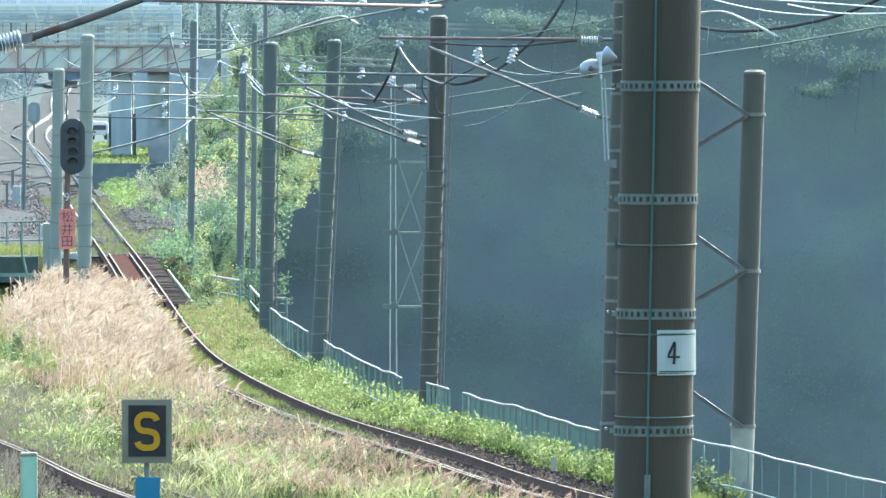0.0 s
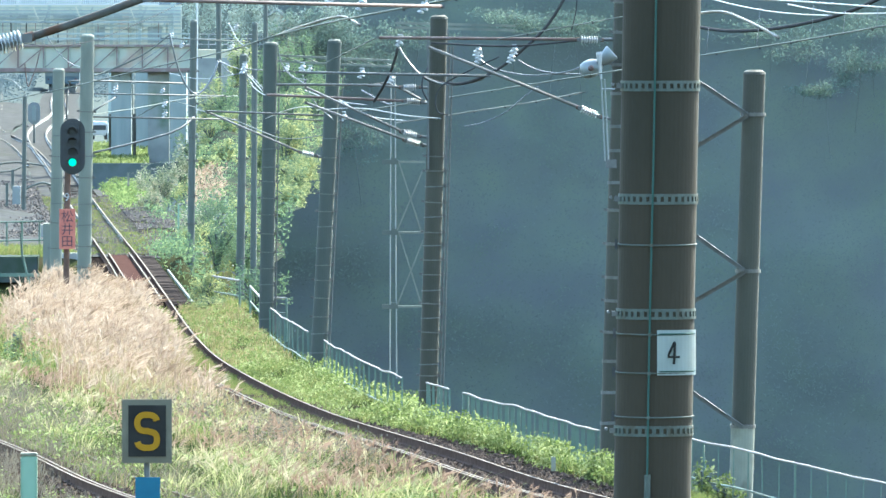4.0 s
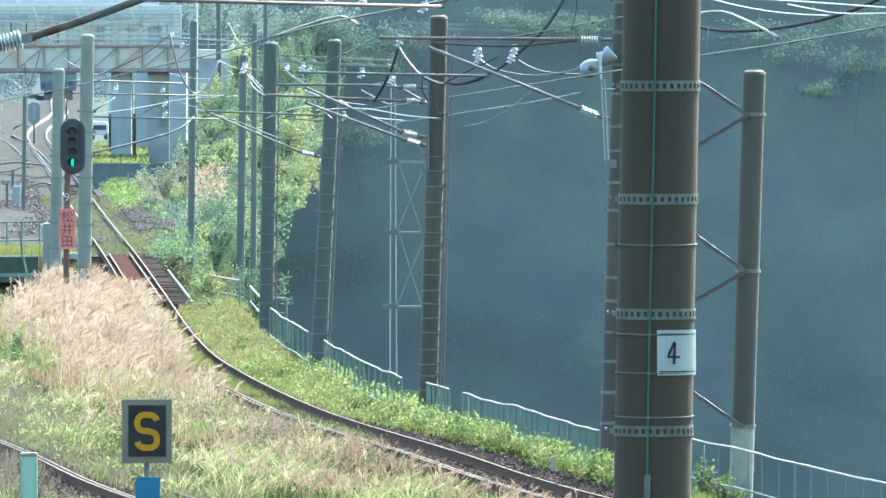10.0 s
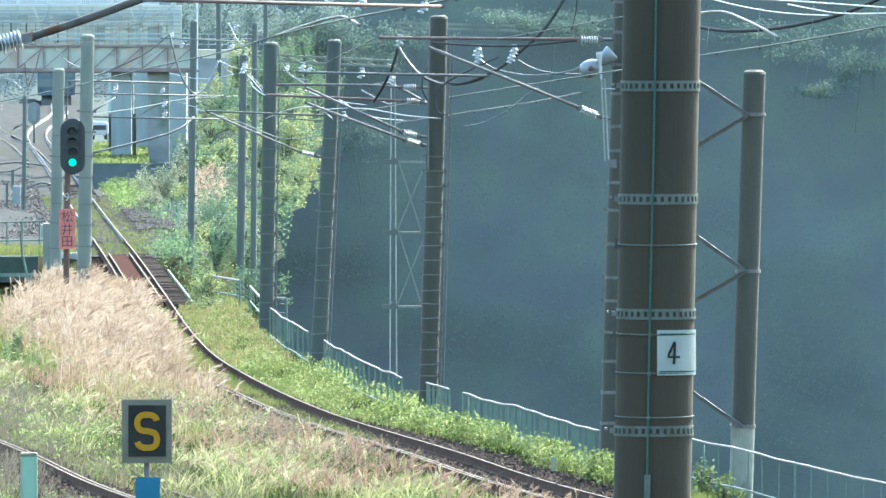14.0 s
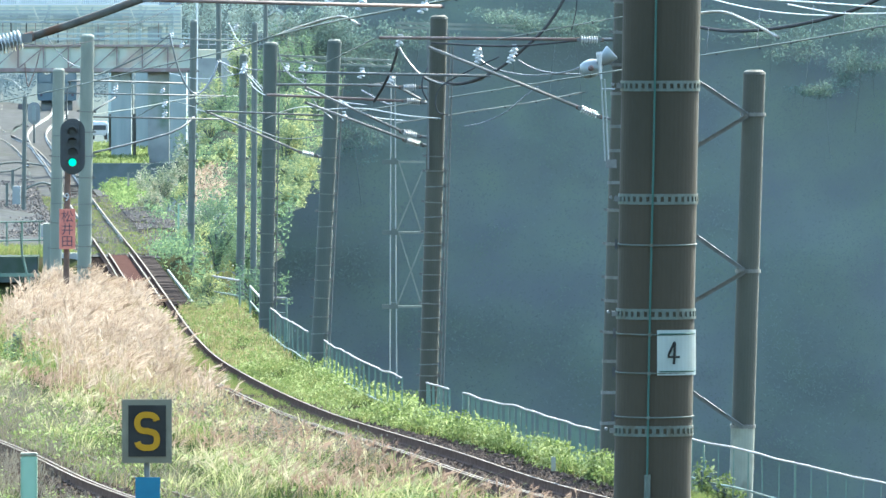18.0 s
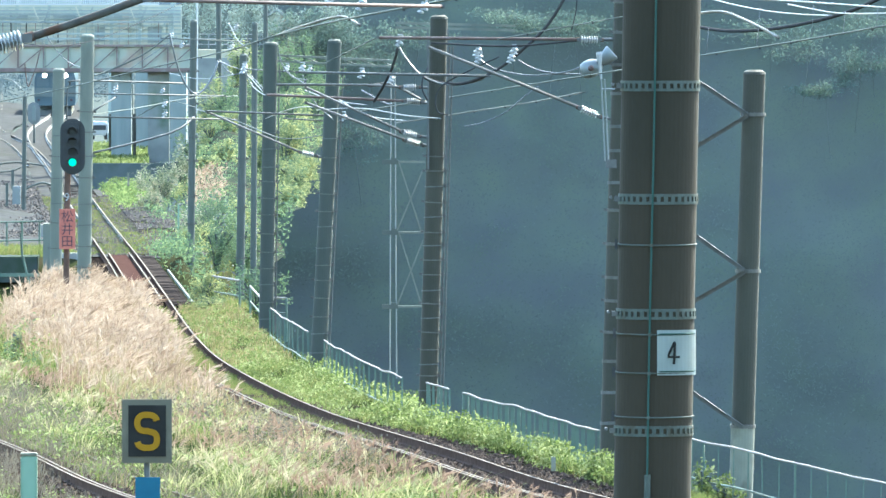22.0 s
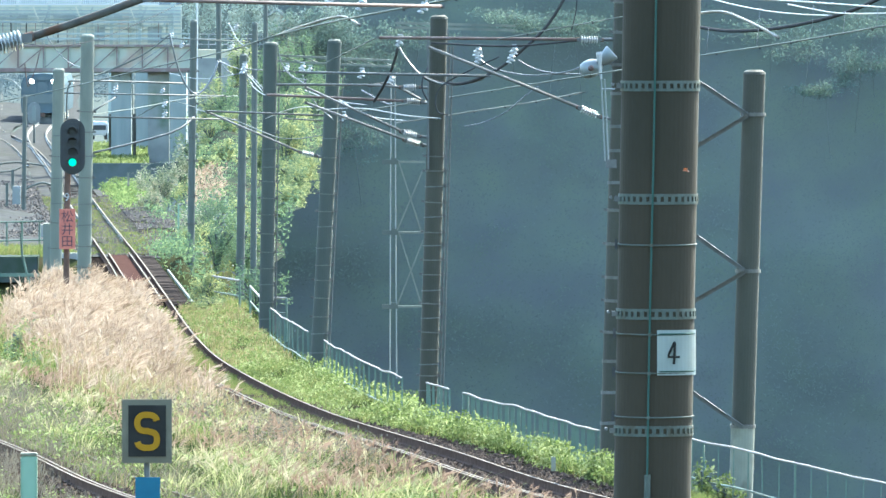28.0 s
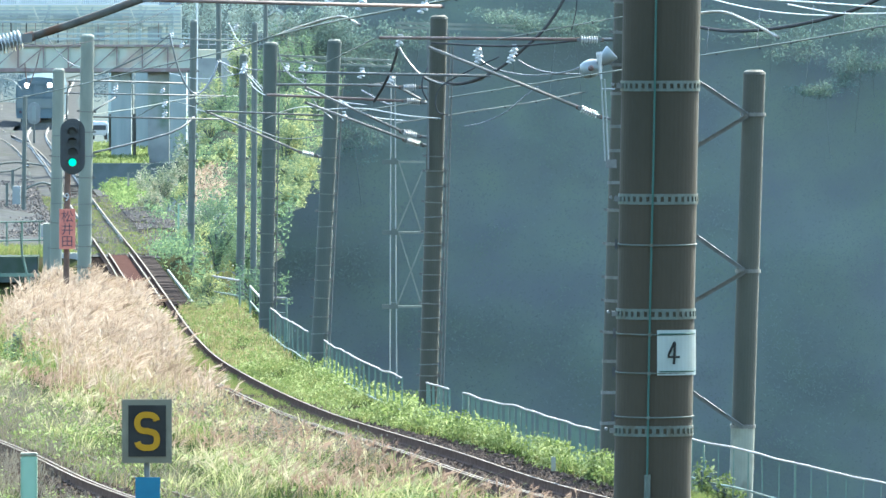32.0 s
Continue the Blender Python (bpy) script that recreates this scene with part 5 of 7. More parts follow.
for i, (x, z, h, rr, n) in enumerate(((21.3, 5.4, 3.4, (1.8, 0.8, 1.6), 1300), (20.0, 4.0, 3.4, (1.7, 0.8, 0.7), 700), (16.8, 7.0, 3.4, (2.6, 0.8, 0.9), 500), (3.6, 7.6, 3.4, (2.2, 0.8, 0.9), 900),
                                       (7.2, 7.0, 3.4, (1.8, 0.8, 1.0), 600), (-3.6, 6.2, 3.4, (2.2, 0.9, 1.6), 1300), (-1.6, 6.9, 3.4, (2.0, 0.8, 1.0), 800), (-4.2, 1.6, 3.4, (1.6, 0.8, 1.4), 900), (22.3, 7.2, 3.4, (2.2, 0.8, 1.0), 700),
                                       (18.5, 6.2, 3.4, (2.4, 0.8, 1.2), 700), (5.5, 7.3, 3.4, (2.4, 0.8, 1.0), 700), (-5.6, 7.0, 3.4, (1.8, 0.8, 1.4), 900), (-7.6, 7.2, 3.4, (1.8, 0.8, 1.3), 900), (-6.6, 4.6, 3.4, (1.8, 0.8, 1.6), 800))):
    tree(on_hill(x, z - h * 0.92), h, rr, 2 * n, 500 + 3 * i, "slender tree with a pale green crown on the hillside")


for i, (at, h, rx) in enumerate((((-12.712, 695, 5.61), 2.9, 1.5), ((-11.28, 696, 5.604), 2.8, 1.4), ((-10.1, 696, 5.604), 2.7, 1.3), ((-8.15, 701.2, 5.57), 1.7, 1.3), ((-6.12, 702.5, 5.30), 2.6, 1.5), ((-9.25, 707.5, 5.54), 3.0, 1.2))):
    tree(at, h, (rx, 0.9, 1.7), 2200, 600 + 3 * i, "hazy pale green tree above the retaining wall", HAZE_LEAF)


# leafy weeds at the foot of the number-plate pole's side of the fence
weeds_of("fence_weeds", 26, 60, 0.75, 0.06, 171, 256.5, 259.5, 2.3, 3.0, None, WEED, "leafy green weeds by the valley fence")


# ---- fence along the valley edge ----
def fence(y0, y1, off0, off1, height, label, balusters=True, wave=0.03, pitch=0.62, seed=1, lift=0.0, bar_w=0.06):
    """Pipe fence: posts, a wavy top pipe, a lower pipe and upright bars, set beside the line."""
    r = random.Random(seed)
    n = max(4, int(abs(y1 - y0) / 1.2))
    pts = []
    for i in range(n + 1):
        y = y0 + (y1 - y0) * i / n
        x = line_x(y) + off0 + (off1 - off0) * i / n
        pts.append(Vector((x, y, ground_z(line_x(y) + 2.0, y) + lift)))
    f = thing("fence", tuple(pts[0]), label, "fence", "fences along the valley edge")
    top = [p + Vector((0, 0, height + wave * noise.noise(Vector((p.y * 0.35, seed, 0))))) for p in pts]
    bm = bmesh.new()
    tube(bm, smooth_path(top, 2), 0.020, 8)
    part("top_rail", bm, FENCE_TOP, f, "pale top pipe")
    bm = bmesh.new()
    tube(bm, [p + Vector((0, 0, height * 0.22)) for p in pts], 0.02, 6)
    part("lower_rail", bm, FENCE_PAINT, f)
    length = (pts[-1] - pts[0]).length
    m = int(length / pitch)
    bm = bmesh.new()
    box(bm, (0, 0, (height - 0.02) / 2), (bar_w, 0.02, height - 0.02))
    bar_me = mesh_of("baluster", bm, FENCE_PAINT)
    bm = bmesh.new()
    box(bm, (0, 0, height / 2 - 0.2), (0.04, 0.05, height + 0.38))
    post_me = mesh_of("post", bm, FENCE_PAINT)
    for i in range(m + 1):
        s = i / m * n
        k = min(int(s), n - 1)
        p = pts[k].lerp(pts[k + 1], s - k)
        is_post = i % 6 == 0 or i == m or pitch > 4
        if not is_post and not balusters:
            continue
        ob = new("post" if is_post else "baluster", post_me if is_post else bar_me)
        ob.parent = f
        ob.matrix_local = Matrix.Translation(p - pts[0]) @ pose(0, 0, 0, r.uniform(-1, 1), r.uniform(-1.5, 1.5), r.uniform(-8, 8))
    return f


fence(230, 257, 2.3, 2.9, 0.93, "weathered pale pipe fence on the valley edge", pitch=1.9, seed=3, lift=0.16, wave=0.02, bar_w=0.022)
fence(263.5, 287.6, 2.2, 2.25, 0.93, "weathered green pipe fence with a bent top rail", bar_w=0.075, pitch=0.95, seed=4, wave=0.06)
fence(290.5, 295, 2.3, 2.3, 0.93, "short weathered green fence panel", bar_w=0.05, pitch=0.75, seed=5)
fence(298.5, 330, 2.1, 2.6, 0.92, "weathered green pipe fence with closely set bars", pitch=2.0, seed=6, wave=0.03, bar_w=0.042)
fence(337.5, 362, 2.62, 2.55, 0.93, "weathered green pipe fence behind the weeds", pitch=2.6, seed=7, wave=0.03, bar_w=0.035)


def short_rail(a, b, h, label):
    """Two posts, a top pipe and a middle pipe."""
    f = thing("pipe_railing", (a[0], a[1], a[2] - h), label, "railing", "railings at the bridge end")
    a, b = Vector(a), Vector(b)
    for dz, r in ((0.0, 0.03), (-0.45 * h, 0.022)):
        bm = bmesh.new()
        tube(bm, [a + Vector((0, 0, dz)), b + Vector((0, 0, dz))], r, 8)
        part("rail", bm, FENCE_TOP if dz == 0 else FENCE_PAINT, f)
    for p in (a, b):
        bm = bmesh.new()
        rod(bm, p, p - Vector((0, 0, h + 0.3)), 0.03, None, 8)
        part("post", bm, FENCE_PAINT, f)


short_rail((-6.951, 399, 0.988), (-5.911, 394, 0.934), 1.0, "pale green pipe railing at the bridge end")
short_rail((-5.486, 386, 0.952), (-4.994, 371, 0.984), 0.95, "pale green pipe railing behind the pole")
short_rail((-4.701, 371, 0.984), (-4.26, 369, 1.016), 0.9, "pale green pipe railing across the verge end")


# ---- overhead line: brackets, insulators, wires ----
def insulator(parent, a, b, r=0.075, sheds=7):
    """A row of white porcelain sheds on a rod, with dark end fittings."""
    a, b = Vector(a), Vector(b)
    bm = bmesh.new()
    d = b - a
    prof = [(0.0, r * 0.35)]
    for i in range(sheds):
        s = 0.12 + 0.74 * i / (sheds - 1)
        prof += [(s - 0.035, r * 0.36), (s - 0.03, r), (s - 0.005, r), (s + 0.04, r * 0.4)]
    lathe(bm, a, b, prof + [(1.0, r * 0.35)])
    ins = part("insulator", bm, PORCELAIN, parent, "ribbed white porcelain insulator")
    for e, o in ((a, -d.normalized()), (b, d.normalized())):
        bm = bmesh.new()
        rod(bm, e, e + o * 0.07, r * 0.5, None, 10)
        part("end_cap", bm, RUST, ins)
    return ins


def bell(parent, at, r=0.05):
    """A tilted pair of white disc insulators hanging side by side from a clamp."""
    bm = bmesh.new()
    c = Vector(at)
    h = r * 3.6
    prof = [(0, r * 0.4), (0.03, r * 1.05), (0.14, r), (0.22, r * 0.4), (0.42, r * 0.35), (0.46, r * 1.05), (0.57, r), (0.65, r * 0.4), (1.0, r * 0.25)]
    for dx, dz in ((-0.55 * r, -0.5 * r), (0.75 * r, 0.35 * r)):
        o = c + Vector((dx, -0.3 * r, dz))
        lathe(bm, o - Vector((r * 0.5, 0, h * 0.6)), o + Vector((r * 0.3, 0, h * 0.4)), prof, 12)
    box(bm, c + Vector((0.1 * r, 0, h * 0.5)), (2.2 * r, r, 0.5 * r))
    return part("disc_insulator", bm, PORCELAIN, parent, "white disc insulators")


def pipe(parent, pts, r, material, name="tube", label="", steps=1):
    bm = bmesh.new()
    tube(bm, smooth_path(pts, steps) if steps > 1 else pts, r, 8)
    return part(name, bm, material, parent, label, smooth=True)


def wire(name, pts, r, material, label, category="cable", steps=6, clips=0, group="overhead wires"):
    """A wire through a few points, with small clips along it."""
    path = smooth_path(pts, steps)
    w = thing(name, tuple(path[0]), label, category, group)
    pipe(w, path, r, material, "strand")
    for i in range(clips):
        p = path[int((i + 0.5) / clips * (len(path) - 1))]
        bm = bmesh.new()
        box(bm, p - Vector((0, 0, 0.012)), (0.03, 0.06, 0.055))
        part("clip", bm, CABLE, w)
    return w


def bracket(label, at, tubes, insulators, bells=(), name="wire_bracket", bell_r=0.05):
    b = thing(name, at, label, "wire bracket", "brackets on the line poles")
    for pts, r, mat in tubes:
        pipe(b, pts, r, mat, steps=4 if len(pts) > 2 else 1)
        for e in (pts[0], pts[-1]):
            bm = bmesh.new()
            box(bm, e, (2.6 * r, 2.6 * r, 2.2 * r))
            part("clamp", bm, STEEL_DULL, b)
    for i in insulators:
        insulator(b, *i)
    for p in bells:
        bell(b, p, bell_r)
    return b


# bracket of the banded pole
bracket("rusty pipe bracket with insulators on the banded pole", (3.298, 263, 7.011),
        [(((-1.263, 266, 8.564), (2.63, 263, 8.545)), 0.030, RUST_PIPE), (((-0.298, 265, 8.392), (2.652, 263, 7.219)), 0.030, STEEL), (((-2.87, 267, 7.881), (0.904, 264.5, 7.822)), 0.026, STEEL_DULL),
         (((-0.265, 265.3, 8.468), (1.278, 264.5, 8.406), (2.633, 263.3, 8.522)), 0.02, CABLE), (((3.046, 263, 8.545), (3.462, 263, 8.545)), 0.03, STEEL_DULL), (((3.025, 263, 7.055), (3.463, 263, 6.945)), 0.03, STEEL_DULL)],
        [((2.652, 263, 8.545), (3.046, 263, 8.534)), ((2.652, 263, 7.208), (3.025, 263, 7.055))],
        [(-0.842, 266, 8.531), (0.673, 265, 8.337), (1.388, 264.5, 8.34), (0.706, 264.9, 8.205), (1.333, 264.4, 8.208)])
# two brackets of the tall pole (overlap span)
bracket("steel pipe bracket with porcelain insulators on the tall pole", (-0.399, 299, 7.309),
        [(((-3.699, 302, 7.36), (-1.7, 300, 7.363), (-0.897, 299, 7.321)), 0.028, STEEL), (((-3.053, 301.5, 7.301), (-0.897, 299, 6.349)), 0.028, STEEL), (((-1.612, 300, 7.338), (-1.25, 300, 7.401), (-0.861, 299.5, 7.255), (-0.461, 299, 7.035)), 0.028, STEEL),
         (((-0.561, 299, 7.321), (-0.149, 299, 7.309)), 0.03, STEEL_DULL), (((-0.536, 299, 6.25), (-0.15, 299, 6.187)), 0.03, STEEL_DULL)],
        [((-0.897, 299, 7.321), (-0.561, 299, 7.321)), ((-0.897, 299, 6.337), (-0.548, 299, 6.25))], [(-1.803, 300.5, 7.647)])
bracket("second pipe bracket with porcelain insulators on the tall pole", (-0.399, 299, 7.01),
        [(((-3.939, 303, 7.125), (-0.836, 299.3, 7.019)), 0.030, RUST_PIPE), (((-3.058, 302, 6.957), (-0.823, 299.3, 6.159)), 0.028, STEEL), (((-0.474, 299.3, 6.982), (-0.149, 299, 6.96)), 0.03, STEEL_DULL), (((-0.474, 299.3, 6.059), (-0.15, 299, 5.988)), 0.03, STEEL_DULL)],
        [((-0.823, 299.3, 7.019), (-0.474, 299.3, 6.995)), ((-0.823, 299.3, 6.147), (-0.474, 299.3, 6.047))], [(-3.133, 302, 7.762), (-1.15, 300, 7.526)])
# bracket of the leaning pole
bracket("steel pipe bracket on the leaning pole", (-3.015, 335, 5.284),
        [(((-5.901, 338, 6.413), (-2.82, 335, 6.331)), 0.026, STEEL), (((-5.859, 338, 6.385), (-3.518, 335, 5.424)), 0.028, STEEL), (((-3.155, 335, 5.34), (-2.848, 335, 5.256)), 0.03, STEEL_DULL), (((-3.92, 336, 6.251), (-2.471, 335, 6.177)), 0.018, STEEL)],
        [((-3.504, 335, 5.424), (-3.155, 335, 5.34))], [(-4.942, 337, 7.504), (-2.457, 335, 6.331)])
# brackets of the pale poles
bracket("steel pipe bracket over the far track on the pale pole", (-10.271, 395, 4.616),
        [(((-10.303, 395, 5.686), (-6.021, 397, 5.582)), 0.024, STEEL), (((-10.271, 395, 4.616), (-7.986, 396, 5.197), (-7.262, 397, 5.682)), 0.032, STEEL_DULL), (((-9.553, 396, 6.253), (-10.27, 395, 5.801)), 0.026, STEEL_DULL)],
        [], [(-9.57, 396, 6.484), (-8.138, 397, 6.079), (-8.138, 397, 5.781)])
bracket("steel pipe bracket on the pale pole behind the signal", (-12.75, 450, 5.907),
        [(((-12.75, 450, 5.907), (-7.286, 453, 5.787)), 0.024, STEEL_DULL), (((-12.488, 450, 5.063), (-12.468, 450, 5.907), (-12.374, 450, 6.207), (-12.037, 450, 6.32), (-8.663, 453, 6.202)), 0.03, STEEL_DULL)],
        [], [(-10.88, 451, 6.124), (-9.341, 452, 6.022)])
# bracket and strut of a near pole outside the view
bracket("thick grey strut and rusty pipe with a porcelain insulator", (-3.516, 100, 9.25),
        [(((-3.066, 100, 9.3), (-2.641, 100, 9.438), (-2.175, 100, 9.608)), 0.030, STRUT), (((-2.289, 101, 9.582), (-0.004, 104, 9.525)), 0.014, RUST_PIPE), (((-3.6, 100, 9.2), (-3.291, 100, 9.242)), 0.03, STEEL_DULL)],
        [((-3.3, 100, 9.242), (-3.083, 100, 9.3))], [(-0.854, 103, 9.587), (-0.62, 103.3, 9.565), (-0.147, 104, 9.542)], bell_r=0.025)

# wires
wire("contact_wire", [(-15.941, 470, 5.325), (-11.116, 400, 6.484), (-7.451, 340, 7.456), (-4.64, 290, 8.168), (-3.135, 250, 8.657), (-1.631, 205, 9.084), (-0.027, 160, 9.47), (0.677, 140, 9.663)], 0.016, WIRE, "grooved contact wire with dark clips", clips=14)
wire("steady_arm", [(-3.013, 246, 8.695), (-2.358, 232, 8.929), (-1.778, 220, 9.099), (-1.548, 216, 9.111), (-1.298, 212, 8.999)], 0.022, STEEL, "bent steel steady arm on the contact wire", "steady arm", clips=2)
wire("overhead_wire", [(-3.1, 100, 9.263), (-3.057, 110, 9.196), (-2.92, 120, 9.25), (-2.593, 135, 9.497), (-2.473, 140, 9.604)], 0.003, CABLE, "thin dark wire over the tracks", clips=0)
wire("feeder_cable", [(2.398, 264, 9.398), (1.993, 264.3, 8.759), (1.334, 264.6, 8.152), (0.926, 264.7, 7.876), (0.397, 265, 7.675), (-0.1, 265.4, 7.694), (-0.354, 265.8, 7.779)], 0.030, CABLE, "thick black jumper cable hanging in a curve")
wire("jumper_cable", [(-0.864, 266, 8.376), (-0.687, 265.8, 8.111), (-0.398, 265.5, 7.815), (0.066, 265.2, 7.651), (0.618, 265, 7.708), (0.927, 264.8, 7.875)], 0.017, CABLE_PALE, "pale double jumper cable in a curve")
wire("jumper_cable", [(-0.887, 266, 8.354), (-0.999, 266.4, 7.974), (-1.157, 267, 7.637), (-1.362, 268, 7.294)], 0.026, CABLE, "dark jumper cable hanging below an insulator")
wire("jumper_cable", [(-0.299, 265.5, 7.98), (-0.398, 265.4, 7.76), (-0.398, 265.4, 7.539), (-0.299, 265.5, 7.339)], 0.016, CABLE, "thin dark cable in a loop")
wire("jumper_cable", [(0.718, 265, 8.138), (1.059, 264.8, 7.941), (1.719, 264.4, 7.834), (2.376, 264, 7.902), (2.748, 263.8, 8.036)], 0.016, CABLE_PALE, "pale sagging cable to the banded pole")
wire("jumper_cable", [(1.466, 264.5, 8.13), (1.828, 264.3, 7.944), (2.212, 264.1, 7.88), (2.705, 263.9, 7.859)], 0.016, CABLE_PALE, "pale sagging cable to the banded pole")
wire("contact_wire", [(-1.155, 330, 6.203), (0.45, 300, 6.751), (1.703, 280, 7.149), (2.793, 266, 7.501)], 0.013, STEEL, "thin contact wire over the main line", clips=6)
wire("contact_wire", [(-2.04, 340, 6.407), (-0.297, 310, 6.935), (1.673, 275, 7.562), (3.357, 255, 8.008), (4.494, 235, 8.399), (5.697, 222, 8.687), (6.969, 205, 9.067)], 0.016, WIRE, "contact wire with dark clips over the main line", clips=16)
wire("overhead_wire", [(1.056, 264, 8.54), (2.322, 258, 8.804), (3.291, 250, 9.021), (4.559, 240, 9.3)], 0.010, WIRE, "thin dark wire over the tracks", clips=3)
wire("messenger_cable", [(4.519, 240, 8.87), (4.954, 235, 8.82), (5.566, 228, 8.886), (6.16, 222, 9.047), (6.563, 217, 9.226), (6.853, 212, 9.432)], 0.030, CABLE, "thick dark double cable overhead")
wire("overhead_wire", [(4.465, 230, 9.405), (4.858, 226, 9.289), (5.327, 222, 9.195), (5.776, 218, 9.151), (6.134, 214, 9.144)], 0.012, CABLE_PALE, "bright wire high over the track")
wire("overhead_wire", [(4.821, 220, 9.411), (5.848, 214, 9.349), (6.898, 208, 9.274)], 0.017, CABLE_PALE, "thick bright pipe over the track")
wire("overhead_wire", [(5.651, 222, 9.306), (5.985, 219, 9.23), (6.353, 216, 9.174), (6.964, 210, 9.19)], 0.013, CABLE_PALE, "bright wire high over the track")
wire("steady_arm", [(4.519, 240, 9.1), (4.72, 237, 9.148), (4.933, 234, 9.126), (5.328, 230, 8.926), (5.618, 227, 8.738)], 0.026, STEEL, "bent steel steady arm on the contact wire", "steady arm")
for a, b in (((4.59, 234.4, 8.871), (4.551, 234.4, 8.422)), ((5.287, 226.2, 9.26), (5.249, 226.2, 8.6)), ((5.947, 217.6, 9.297), (5.911, 217.6, 8.753)), ((6.306, 212.6, 9.219), (6.271, 212.6, 8.847)), ((6.653, 207.4, 9.301), (6.619, 207.4, 8.955)), ((5.263, 226.4, 8.864), (5.226, 226.4, 8.599))):
    wire("dropper", [a, b], 0.004, CABLE_PALE, "thin pale dropper holding the wire", "dropper", 2)
wire("jumper_cable", [(1.10, 264.6, 8.20), (0.50, 264.9, 7.92), (0.02, 265.2, 7.66), (-0.14, 265.3, 7.40), (-0.10, 265.3, 7.12), (0.10, 265.2, 7.06)], 0.013, CABLE, "dark cable looping down beside the tall pole")
wire("overhead_wire", [(0.42, 266, 6.83), (0.78, 266, 6.90), (1.22, 265.8, 7.10), (1.60, 265.5, 7.42), (1.86, 265.3, 7.62)], 0.011, CABLE_PALE, "thin pale wire rising to a cable")
wire("overhead_wire", [(2.62, 264, 9.70), (2.60, 264, 9.2), (2.56, 264, 8.95), (2.50, 264, 8.72)], 0.013, CABLE, "dark wire hanging before the banded pole")
wire("jumper_cable", [(-16.613, 560, 6.857), (-16.8, 560, 6.063), (-16.987, 560, 5.55), (-17.127, 560, 5.247), (-17.22, 560, 5.69), (-17.267, 560, 6.203)], 0.024, RUST_PIPE, "rust-brown cable hanging in a narrow V")
# loops and cables over the far end
wire("jumper_cable", [(-7.985, 396, 8.101), (-7.87, 396, 7.606), (-7.709, 396.2, 7.027), (-7.465, 396.4, 6.53), (-7.238, 396.6, 6.347), (-6.977, 396.8, 6.477), (-6.716, 397, 6.906), (-6.586, 397.2, 7.301)], 0.030, CABLE_PALE, "thick pale cable hanging in a loop")
wire("overhead_wire", [(-7.985, 396, 8.068), (-8.728, 396, 7.507), (-9.635, 396, 7.078), (-10.2, 395.5, 6.867)], 0.022, WIRE, "thin dark wire to the pale pole")
wire("overhead_wire", [(-6.929, 420, 7.213), (-6.755, 420, 6.916), (-6.44, 420, 6.741), (-6.16, 420, 6.881)], 0.016, CABLE_PALE, "short pale loop of cable")
wire("jumper_cable", [(-4.972, 340, 7.413), (-4.802, 340, 7.059), (-4.548, 339, 6.855), (-4.352, 338, 6.793)], 0.013, CABLE_PALE, "pale cable drooping below a bracket")
wire("jumper_cable", [(-3.133, 302, 7.586), (-3.007, 302, 7.234), (-2.819, 302, 6.919), (-2.441, 302, 6.58)], 0.012, CABLE_PALE, "pale cable drooping below a bracket")
wire("jumper_cable", [(-4.517, 370, 7.978), (-4.424, 370, 7.438), (-4.147, 370, 7.053), (-3.674, 369, 6.952)], 0.012, CABLE_PALE, "pale cable drooping below a bracket")
wire("jumper_cable", [(-1.111, 299.5, 7.479), (-1.048, 299.5, 7.192), (-1.175, 300, 6.938), (-1.806, 301, 7.242)], 0.016, CABLE_PALE, "pale cable drooping below a bracket")
wire("overhead_wire", [(-2.893, 310, 6.715), (-1.83, 305, 6.802), (-0.8, 300, 6.688), (-0.049, 296, 6.667)], 0.012, CABLE_PALE, "thin bright wire over the tracks")
wire("overhead_wire", [(-2.874, 330, 7.661), (-2.356, 325, 7.922), (-1.51, 318, 8.359)], 0.014, WIRE, "thin dark wire over the tracks")
wire("overhead_wire", [(-11.615, 396, 8.101), (-11.285, 396, 7.606), (-10.873, 396, 7.243), (-10.56, 395.4, 7.115)], 0.013, CABLE_PALE, "pale cable to the pale pole")
wire("overhead_wire", [(-10.221, 395, 5.751), (-9.345, 420, 5.726), (-8.323, 440, 5.809), (-6.976, 460, 5.726)], 0.012, WIRE, "thin dark wire over the tracks")
wire("overhead_wire", [(-6.872, 380, 6.03), (-5.612, 370, 5.819), (-4.142, 350, 5.594), (-2.996, 336, 5.831)], 0.012, WIRE, "thin dark wire over the tracks")
wire("overhead_wire", [(-9.52, 420, 5.411), (-8.268, 410, 5.992), (-6.896, 395, 5.834)], 0.012, WIRE, "thin dark wire over the tracks")
wire("overhead_wire", [(-15.744, 470, 6.265), (-14.643, 460, 6.263), (-13.95, 450, 6.001)], 0.012, WIRE, "thin dark wire over the tracks")


